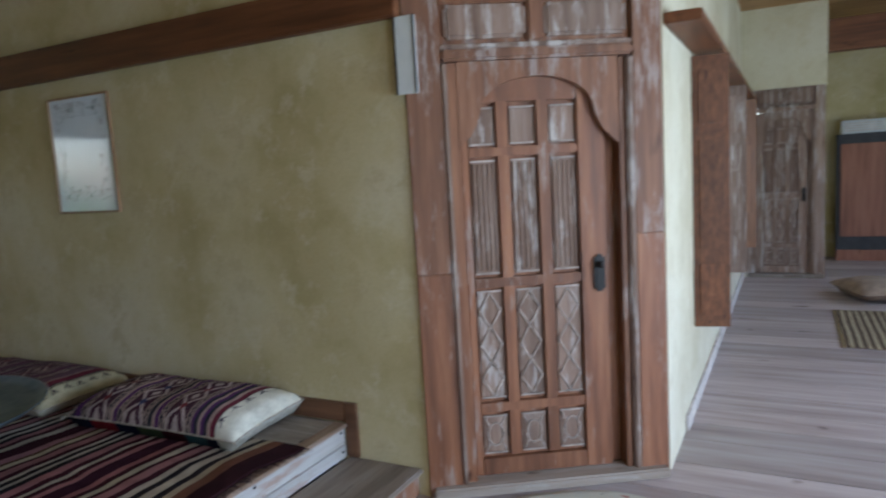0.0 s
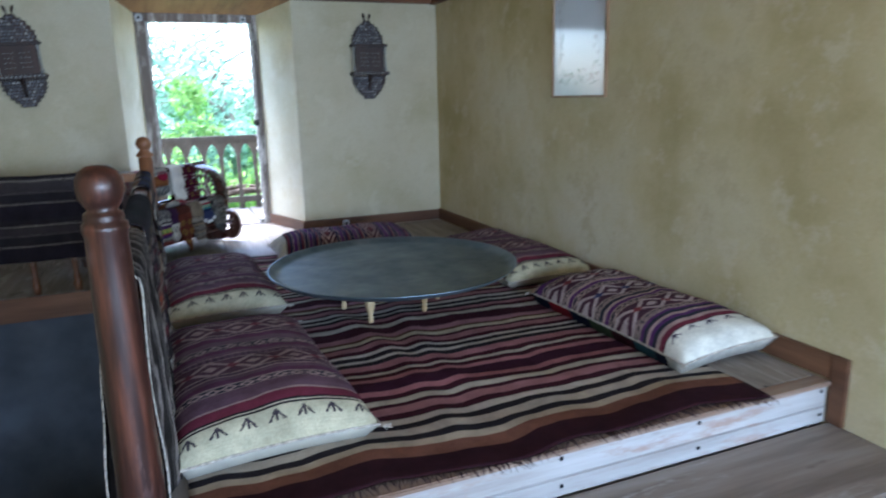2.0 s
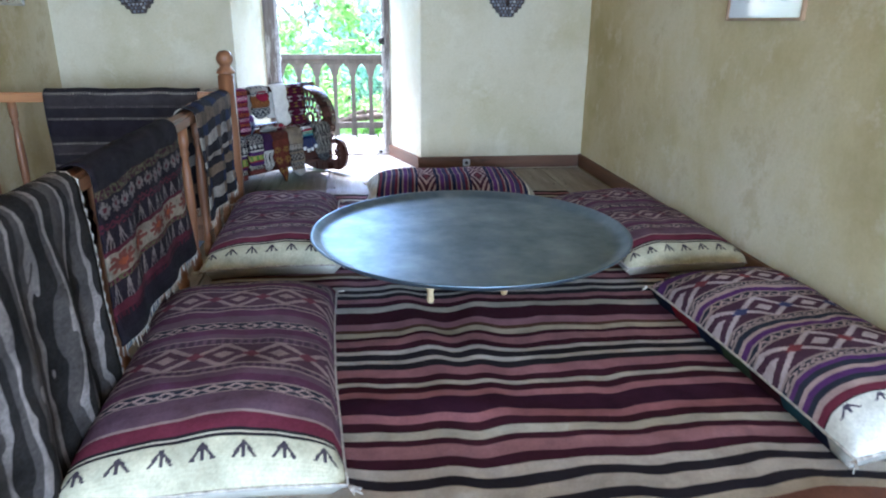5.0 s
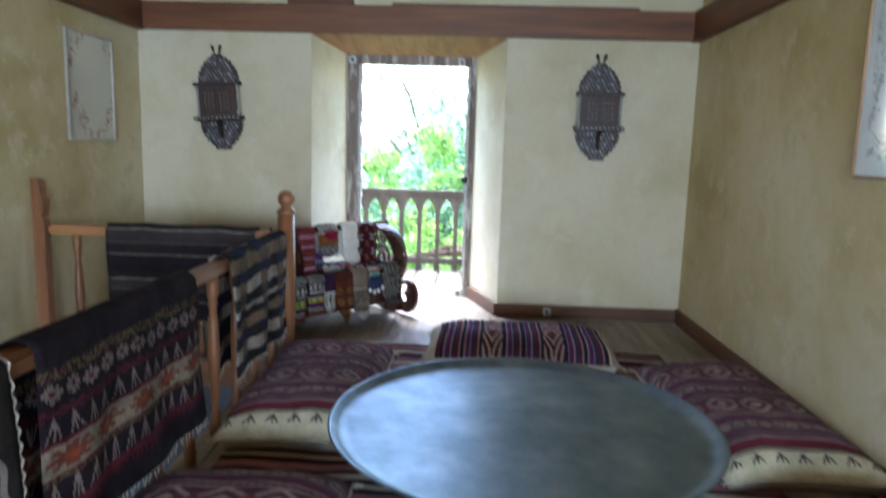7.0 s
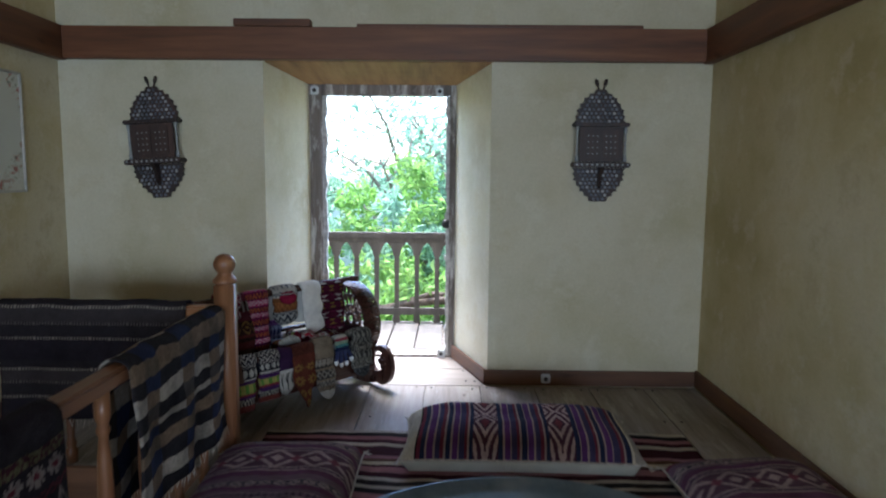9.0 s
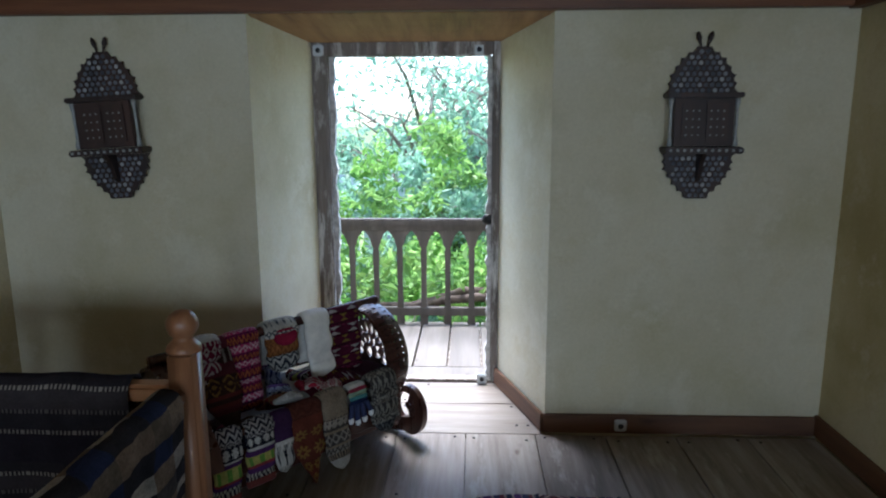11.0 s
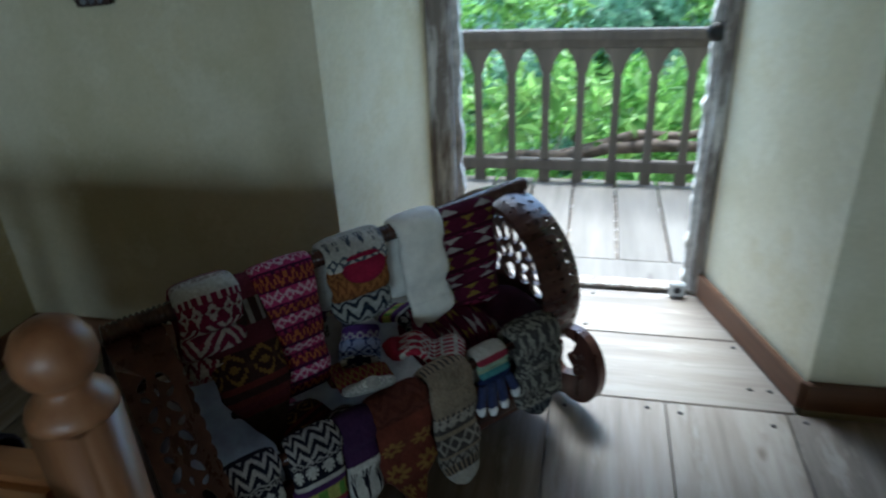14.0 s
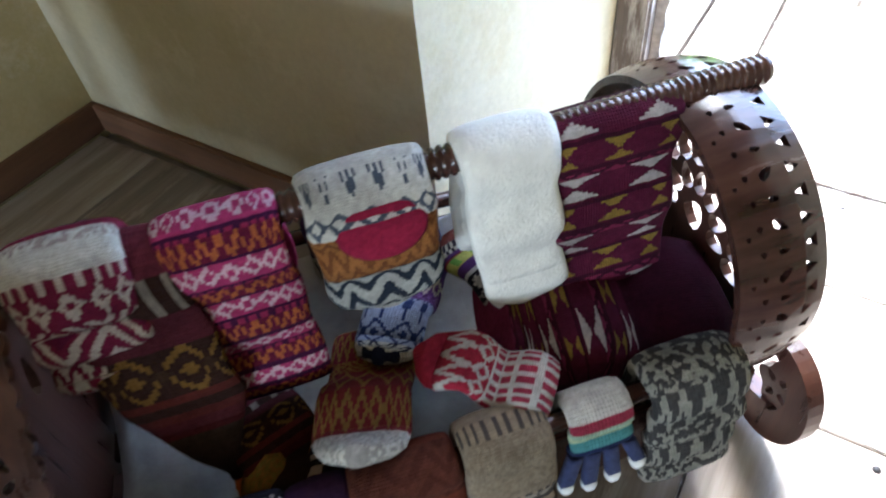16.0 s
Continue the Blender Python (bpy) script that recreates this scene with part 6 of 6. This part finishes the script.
def shutter(name, m, label, material):
    e = empty(name, m, label, "shutter", "window shutters in the hall")
    w, h = 0.50, 1.75
    part("leaf", bm_box((0, 0, 0), (w, 0.03, h), 0.004), material, e)
    for z0, z1 in ((0.08, 0.42), (0.52, 1.22), (1.32, 1.66)):
        for y0, y1 in ((-0.012, 0.0), (0.03, 0.042)):
            part("panel", bm_box((0.08, y0, z0), (w - 0.08, y1, z1), 0.008), material, e)
    part("hinge", bm_tube([(0.0, 0.015, 0.25), (0.0, 0.015, 0.37)], 0.009, 8), IRON, e)
    part("hinge", bm_tube([(0.0, 0.015, 1.4), (0.0, 0.015, 1.52)], 0.009, 8), IRON, e)
    return e


shutter("window_shutter", pose(1.76, -5.945, 0.20, 0, 0, -78) @ Matrix.Diagonal((0.44, 1, 1, 1)), "open brown wooden window shutter standing out from the wall", BEAM_Y)
shutter("window_shutter", pose(4.0, -5.945, 0.20, 0, 0, -80) @ Matrix.Diagonal((0.40, 1, 1, 1)), "open greyed panelled wooden window shutter", DOOR_GREY)
shutter("window_shutter", pose(5.9, -5.945, 0.20, 0, 0, -80) @ Matrix.Diagonal((0.42, 1, 1, 1)), "open orange-brown panelled shutter further along the hall", PINE)
setting("hall_baseboard", bm_box((1.28, -5.96, HZ + 0.001), (6.98, -5.9405, HZ + 0.10), 0.004), CHALK, "whitewashed skirting along the hall wall", "baseboard")
w1 = tagged(new("window_1"), "small deep window in the hall wall, panes closed", "window", kind="structure")
part("window_frame", bm_box((1.755, -5.70, 0.25), (1.80, -5.65, 1.95), 0.004), FRAME_WOOD, w1)
part("window_frame", bm_box((2.70, -5.70, 0.25), (2.745, -5.65, 1.95), 0.004), FRAME_WOOD, w1)
part("window_frame", bm_box((1.80, -5.70, 1.90), (2.70, -5.65, 1.95), 0.004), FRAME_WOOD, w1)
part("window_board", bm_box((1.80, -5.68, 0.25), (2.70, -5.66, 1.90), 0.004), DOOR_WOOD, w1)
# far alcove
cab = empty("cupboard", pose(8.62, -7.0, HZ), "plain reddish plywood cupboard with shade-coloured gaps above and below", "cupboard")
REDPLY = wood("reddish_plywood", (0.16, 0.06, 0.035), (0.25, 0.10, 0.06), (0.33, 0.15, 0.095), 2, 0.6)
# a solid block; its near-black colour replaces the shade of an open inside
part("body", bm_box((0.03, -2.2, 0.05), (0.36, -0.12, 1.86), 0.004), HOLLOW_SHADE, cab, "solid body coloured near-black as the shaded inside")
for k in range(3):
    part("door", bm_box((0.0, -0.82 - 0.66 * k, 0.36), (0.028, -0.17 - 0.66 * k, 1.72), 0.004), REDPLY, cab)
part("plinth", bm_box((0.0, -2.2, 0.0), (0.36, -0.12, 0.16), 0.004), REDPLY, cab)
ac = empty("air_conditioner", pose(8.70, -7.18, 1.56), "white slatted air conditioner box on the cupboard top", "air conditioner")
part("body", bm_box((0, -0.75, -0.035), (0.25, 0, 0.16), 0.01), GREYBOX, ac)
for k in range(4):
    part("slat", bm_box((-0.008, -0.71, 0.0 + 0.035 * k), (-0.001, -0.04, 0.018 + 0.035 * k), 0.002), CHALK, ac)
setting("hall_beam", bm_box((7.2, -9.6, 2.55), (7.4, -6.9, 2.95), 0.01), BEAM_Y, "dark timber beam over the far alcove", "beam")
rg = empty("hall_rug", pose(4.25, -7.65, HZ + 0.003), "brown and straw striped rug on the hall floor", "rug")
HRUG = weave("straw_stripe_weave", stripes([(0.03, (0.10, 0.07, 0.05)), (0.025, (0.40, 0.33, 0.22))] * 24, 1.32), thread=300)
thicken(part("cloth", sheet(20, 40, lambda u, v: (-0.75 + 1.5 * u, -0.75 + 1.5 * v, 0.005 + 0.004 * noise.noise((u * 6, v * 6, 0)))), HRUG, rg), 0.006)
SACK = plain("brown_sacking", (0.26, 0.19, 0.14), 0.95, vary=0.3, scale=8, bump=0.6)
sk = empty("floor_cushion", pose(5.75, -7.35, HZ + 0.004, 0, 0, 20), "plain brown stuffed cushion on the hall floor", "cushion")


def bag(sign):
    def fn(u, v):
        a, c = 2 * u - 1, 2 * v - 1
        puff = max(0.0, (1 - abs(a) ** 2.6) * (1 - abs(c) ** 2.6)) ** 0.5
        return (a * 0.42, c * 0.32, 0.11 + sign * 0.11 * puff + 0.015 * noise.noise((u * 4, v * 4, 3)) * puff)
    return fn


part("cover", sheet(16, 16, bag(1)), SACK, sk)
part("underside", sheet(12, 12, lambda u, v: bag(-1)(1 - u, v)), SACK, sk)
# doormat by the corner door
MATC, mnt, mb = shader("cream_flowered_mat", 0.95)
mc = coords(mnt, "Object")
spots = ramp(mnt, noise_tex(mnt, mc, 7, 3, 0.6), [(0.62, (0, 0, 0)), (0.66, (1, 1, 1))])
dark_s = ramp(mnt, noise_tex(mnt, mc, 22, 4, 0.7), [(0.66, (0, 0, 0)), (0.70, (1, 1, 1))])
mcol = mixed(mnt, spots, (0.50, 0.48, 0.40), (0.33, 0.06, 0.05))
link(mnt, mixed(mnt, dark_s, mcol, (0.12, 0.09, 0.09)), mb.inputs["Base Color"])
bumped(mnt, mb, noise_tex(mnt, mc, 90, 3), 0.5, 0.004)


def mat_place(u, v):
    a, c = 2 * u - 1, 2 * v - 1
    k = math.sqrt(max(0.0, 1 - 0.5 * c * c)), math.sqrt(max(0.0, 1 - 0.5 * a * a))
    return (a * k[0] * 0.50, c * k[1] * 0.32, 0.006 + 0.003 * noise.noise((u * 5, v * 5, 1)))


mt = empty("doormat", DM @ pose(0.62, -0.42, 0.0), "cream oval doormat with red flowers before the corner door", "doormat")
thicken(part("cloth", sheet(20, 16, mat_place), MATC, mt), 0.008)
# narrow white notice at the end of the plaster wall
nt_ = empty("wall_notice", Matrix(((0, 1, 0, -0.022), (-1, 0, 0, -4.832), (0, 0, 1, 1.69), (0, 0, 0, 1))), "narrow white framed notice at the wall's edge", "notice")
part("board", bm_box((0, -0.012, 0), (0.115, 0, 0.36), 0.003), plain("white_card", (0.72, 0.76, 0.78), 0.5, vary=0.06), nt_)
part("mount", bm_box((0.005, 0.0, 0.02), (0.05, 0.0215, 0.34), 0.002), IRON, nt_)
for x0, x1 in ((0.0, 0.010), (0.105, 0.115)):
    part("frame_bar", bm_box((x0, -0.016, 0), (x1, -0.0125, 0.36), 0.001), IRON, nt_)

# ---- garden beyond the balcony ----
def leaf_mat(name, lo, hi):
    m, nt, b = shader(name, 0.5)
    g = nt.nodes.new("ShaderNodeNewGeometry")
    link(nt, ramp(nt, g.outputs["Random Per Island"], [(0.0, lo), (0.7, hi), (1.0, tuple(min(1, c * 1.5) for c in hi))]), b.inputs["Base Color"])
    b.inputs["Subsurface Weight"].default_value = 0.0
    b.inputs["Transmission Weight"].default_value = 0.0
    tr = nt.nodes.new("ShaderNodeBsdfTranslucent")
    link(nt, b.inputs["Base Color"].links[0].from_socket, tr.inputs["Color"])
    mx = nt.nodes.new("ShaderNodeMixShader")
    mx.inputs[0].default_value = 0.52
    link(nt, b.outputs[0], mx.inputs[1])
    link(nt, tr.outputs[0], mx.inputs[2])
    link(nt, mx.outputs[0], nt.nodes["Material Output"].inputs["Surface"])
    return m


# tree leaves are paler and bluer than the shrubs: haze mixed into their colour
LEAVES = [leaf_mat("hazed_tree_leaves", (0.15, 0.28, 0.19), (0.31, 0.48, 0.34)), leaf_mat("shrub_leaves", (0.09, 0.22, 0.04), (0.24, 0.42, 0.10)), leaf_mat("vine_leaves", (0.10, 0.22, 0.05), (0.26, 0.42, 0.12))]
GROUND, gnt2, gb2 = shader("grassy_ground", 0.95)
gc = coords(gnt2, "World")
link(gnt2, ramp(gnt2, noise_tex(gnt2, gc, 0.8, 8, 0.7), [(0.3, (0.05, 0.08, 0.02)), (0.5, (0.09, 0.14, 0.035)), (0.7, (0.14, 0.13, 0.06))]), gb2.inputs["Base Color"])
setting("ground", bm_box((-900, -900, -3.3), (900, 900, -3.1)), GROUND, "grassy ground below the house reaching the horizon", "ground")
BARK = plain("grey_bark", (0.24, 0.20, 0.16), 0.9, vary=0.35, scale=14, bump=0.9)


def leaf_cloud(centres, count, spread, size, rng, droop=0.3):
    """Many small folded leaves round the given points."""
    n = len(centres)
    idx = rng.integers(0, n, count)
    c = np.array(centres)[idx]
    d = rng.normal(size=(count, 3))
    d /= np.linalg.norm(d, axis=1)[:, None]
    rad = spread * rng.random(count) ** 0.45
    p = c + d * rad[:, None] * np.array([1, 1, 0.75])
    a = rng.normal(size=(count, 3))
    a[:, 2] -= droop
    a /= np.linalg.norm(a, axis=1)[:, None]
    b = np.cross(a, rng.normal(size=(count, 3)))
    b /= np.linalg.norm(b, axis=1)[:, None]
    s = size * rng.uniform(0.6, 1.4, count)[:, None]
    up = np.cross(a, b) * s * 0.18
    v = np.stack([p, p + a * s * 0.5 + b * s * 0.22 + up, p + a * s, p + a * s * 0.5 - b * s * 0.22 + up], 1).reshape(-1, 3)
    base = np.arange(count)[:, None] * 4
    f = np.concatenate([base + np.array([[0, 1, 2]]), base + np.array([[0, 2, 3]])], 1).reshape(-1, 3)
    return v, f


def leaf_mesh(name, v, f, material):
    me = bpy.data.meshes.new(name)
    me.from_pydata(v.tolist(), [], f.tolist())
    me.materials.append(material)
    return me


def tree(x, y, height, seed, label, crown=1.0, count=9000, lean=0.0, material=0, size=0.16, bare=0.0):
    rng = np.random.default_rng(seed)
    random.seed(seed)
    e = empty("tree", pose(x, y, -3.1), label, "tree", "garden trees")
    bm = bmesh.new()
    tips = []
    top = Vector((lean, 0, height * 0.55))
    bm_tube([(0, 0, -0.05), (lean * 0.3, 0.05, height * 0.2), (lean * 0.7, -0.05, height * 0.4), tuple(top)], [0.17, 0.13, 0.11, 0.09], 9, bm)
    part("trunk", bm, BARK, e)
    bm = bmesh.new()
    for k in range(9):
        start = Vector((lean * 0.5, 0, height * 0.32)).lerp(top, k / 8)
        a = k * 2.4 + random.uniform(-0.4, 0.4)
        out = Vector((math.cos(a), math.sin(a), random.uniform(0.5, 1.1))).normalized()
        ln = height * random.uniform(0.28, 0.45) * crown
        mid = start + out * ln * 0.5 + Vector((0, 0, 0.12 * ln))
        end = start + out * ln
        bm_tube([start, mid, end], [0.06, 0.04, 0.015], 6, bm)
        for j in range(4):
            s2 = start.lerp(end, 0.45 + 0.16 * j)
            d2 = Vector((random.uniform(-1, 1), random.uniform(-1, 1), random.uniform(0.0, 0.9))).normalized()
            e2 = s2 + d2 * ln * 0.38
            bm_tube([s2, (s2 + e2) / 2 + Vector((0, 0, 0.05)), e2], [0.022, 0.014, 0.006], 5, bm)
            tips.append(tuple(e2))
            tips.append(tuple((s2 + e2) / 2))
    tagged(part("branchwork", bm, BARK, e), kind="stuff")
    tips = [t for t in tips if random.random() > bare]
    v, f = leaf_cloud(tips, int(count * 0.52), height * 0.10 * crown, size, rng)
    o = new("crown", leaf_mesh("crown", v, f, LEAVES[material]))
    o.parent = e
    return e


tree(-2.5, 9.5, 4.6, 11, "feathery green garden tree with pale bent limbs", 1.0, 9000, 0.5, 0, 0.17, 0.15)
tree(-1.2, 11.0, 6.3, 23, "tall open garden tree with forked pale limbs", 1.0, 7500, 0.6, 0, 0.17, 0.40)
tree(-5.8, 13.5, 4.4, 37, "dense green garden tree behind the shrubs", 1.1, 9000, -0.4, 1, 0.20)
tree(0.9, 14.5, 4.3, 41, "dense green garden tree by the fence", 1.2, 9000, -0.5, 1, 0.20)
tree(-5.9, 12.6, 5.3, 71, "open garden tree with sparse drooping leaves", 1.0, 5200, 0.3, 0, 0.18, 0.3)
tree(-2.5, 13.5, 5.9, 77, "slender garden tree with sparse high limbs", 1.0, 4200, 0.4, 0, 0.19, 0.35)
tree(-3.2, 12.0, 8.0, 83, "tall thin tree with sparse leaves on pale limbs", 0.9, 2300, 0.5, 0, 0.17, 0.45)
tree(-1.5, 13.0, 8.4, 89, "tall thin tree with sparse leaves on forked limbs", 0.9, 2300, -0.5, 0, 0.17, 0.45)
tree(-2.6, 17.5, 4.9, 53, "distant pale green tree", 1.2, 9000, 0.2, 1, 0.24)
tree(-9.5, 17.0, 5.0, 59, "distant green tree at the garden's edge", 1.3, 8000, 0.2, 0, 0.26)
tree(4.5, 20.0, 5.2, 61, "distant green tree at the garden's edge", 1.3, 8000, 0.2, 0, 0.28)


def bush(x, y, z, rx, rz, seed, count, size, material, label):
    rng = np.random.default_rng(seed)
    cs = [(rng.normal() * rx * 0.5, rng.normal() * 0.5, abs(rng.normal()) * rz * 0.55 + 0.1) for _ in range(40)]
    v, f = leaf_cloud(cs, count, 0.34, size, rng, 0.1)
    v[:, 2] = np.maximum(v[:, 2], 0.0)
    e = empty("bush", pose(x, y, z), label, "bush", "garden shrubs")
    o = new("foliage", leaf_mesh("foliage", v, f, LEAVES[material]))
    o.parent = e
    bm = bmesh.new()
    for k in range(7):
        c = cs[k]
        bm_tube([(c[0] * 0.3, c[1] * 0.3, -0.02), tuple(Vector(c) * 0.6), c], [0.02, 0.014, 0.006], 5, bm)
    tagged(part("stemwork", bm, BARK, e), kind="stuff")
    return e


for i in range(9):
    bush(-6.2 + 1.05 * i, 4.6 + 0.7 * (i % 3), -3.1, 1.5, 3.4, 70 + i, 6500, 0.13, 1 + i % 2, "dense sunlit green shrub below the balcony")
for i in range(7):
    bush(-7.5 + 1.9 * i, 7.8 + 0.6 * (i % 2), -3.1, 2.2, 3.0 if i in (1, 2) else 3.6, 90 + i, 6500, 0.17, i % 2 + (i % 3 == 0), "tall light green shrub in the garden")
# vine on the railing
vine = empty("grape_vine", Matrix.Translation((0, RY + 0.10, 0.0)), "gnarled grape vine twisting along the balcony railing", "vine")
rng = random.Random(8)
bm = bm_tube([(-3.3, 0.02, -0.10), (-3.0, 0.04, -0.02), (-2.75, 0.05, 0.03), (-2.45, 0.04, 0.09), (-2.2, 0.06, 0.08), (-1.95, 0.05, 0.14), (-1.7, 0.04, 0.17), (-1.4, 0.06, 0.16), (-1.0, 0.05, 0.21)], [0.05, 0.045, 0.04, 0.036, 0.042, 0.034, 0.04, 0.03, 0.02], 10)
part("stem", bm, VINE_BARK, vine)
bm = bm_tube([(-2.3, 0.05, 0.08), (-2.05, 0.09, 0.13), (-1.8, 0.07, 0.22), (-1.55, 0.09, 0.21), (-1.3, 0.06, 0.27)], [0.026, 0.03, 0.032, 0.026, 0.012], 9)
part("stem", bm, VINE_BARK, vine)
nrng = np.random.default_rng(4)
cs = [(-3.2 + 0.19 * k + nrng.normal() * 0.05, 0.12 + abs(nrng.normal()) * 0.08, 0.15 + nrng.random() * 0.35) for k in range(14)]
v, f = leaf_cloud(cs, 560, 0.20, 0.12, nrng, 0.2)
v[:, 1] = np.maximum(v[:, 1], 0.03)
o = new("leaves", leaf_mesh("leaves", v, f, LEAVES[2]))
o.parent = vine
# pale fence far behind
fence = empty("garden_fence", pose(-6.2, 11.4, -3.1), "pale picket fence seen through the trees", "fence")
PALEP = plain("pale_fence_paint", (0.66, 0.68, 0.70), 0.7, vary=0.1)
for k in range(14):
    part("picket", bm_box((0.26 * k, 0, 0.0), (0.26 * k + 0.15, 0.03, 3.55 + 0.06 * (k % 2)), 0.006), PALEP, fence)
part("fence_rail", bm_box((-0.1, 0.031, 2.4), (3.6, 0.07, 2.5), 0.004), PALEP, fence)

# ---- floor boards ----
def boards(owner, xs, y0, y1, z0, z1, material, gap=0.005, along="y"):
    for a, b in zip(xs, xs[1:]):
        if along == "y":
            bm = bm_box((a + gap / 2, y0, z0), (b - gap / 2, y1, z1), 0.0025)
        else:
            bm = bm_box((y0, a + gap / 2, z0), (y1, b - gap / 2, z1), 0.0025)
        part("plank", bm, material, owner)


pf = tagged(new("platform_floor"), "wide worn grey-brown floor planks of the raised floor", "floor", kind="structure")
boards(pf, [-2.62, -2.466, -2.116, -1.766, -1.416, -1.066, -0.716, -0.366, -0.023], STEP_Y + 0.061, -0.042, -0.03, 0.0, PLANK)
boards(pf, [XL + 0.023, -3.79, -3.44, -3.09, -2.74, -2.62], -1.28, -0.042, -0.03, 0.0, PLANK)
boards(pf, [-0.04, 0.33, 0.64], -2.77, -1.39, -0.03, 0.0, PLANK_X, along="x")
setting("stair_fascia", bm_box((XL + 0.001, -1.31, -0.16), (-2.72, -1.285, -0.002), 0.004), SKIRT, "brown board along the stairwell edge", "trim")
setting("stair_fascia_side", bm_box((-2.735, STEP_Y, -0.16), (-2.722, -1.285, -0.002), 0.004), SKIRT_Y, "brown board along the stairwell edge", "trim")
setting("stair_curb", bm_box((-2.735, STEP_Y + 0.06, -0.03), (-2.622, -1.285, 0.0), 0.004), PLANK, "narrow floor board under the balustrade", "floor")
hf = tagged(new("hall_floor"), "wide pale brown floorboards of the hall", "floor", kind="structure")
xs, x = [], -4.4
random.seed(5)
while x < 9.0:
    xs.append(x)
    x += random.uniform(0.27, 0.40)
xs.append(9.1)
boards(hf, xs, -9.6, STEP_Y - 0.01, HZ - 0.03, HZ, HALL_PLANK, 0.008)
bf = tagged(new("balcony_floor"), "pale weathered balcony boards with open gaps", "floor", kind="structure")
boards(bf, [-1.895 + 0.2265 * i for i in range(-9, 9)], 0.935, 1.93, -0.055, -0.012, BALCONY_PLANK, 0.016)
boards(bf, [0.742, 0.932], -3.95, 0.1, -0.055, -0.012, BALCONY_PLANK, 0.0, along="x")
bm = bmesh.new()
random.seed(9)
for xx in (-2.116, -1.766, -1.416, -1.066, -0.716, -0.366, -2.466):
    for dx in (-0.05, 0.05):
        for yy in (-0.09, -0.62, -1.25, -2.0, -3.0, -4.0, -4.3):
            if yy < -0.5 and random.random() < 0.25:
                continue
            bm_lathe([(0.001, 0), (0.008, 0.0), (0.006, 0.003), (0.001, 0.004)], 7, bm, (xx + dx + random.uniform(-.01, .01), yy + random.uniform(-.02, .02), 0.0))
for yy in (0.06, 0.29, 0.37, 0.6):
    for xx in (-1.46, -1.52, -2.0, -2.1, -2.55, -2.62):
        bm_lathe([(0.001, 0), (0.008, 0.0), (0.006, 0.003), (0.001, 0.004)], 7, bm, (xx + random.uniform(-.02, .02), yy, 0.0))
thing("floor_nails", bm, NAIL, "rusty dark nail heads in the floor planks", "nails", kind="stuff")
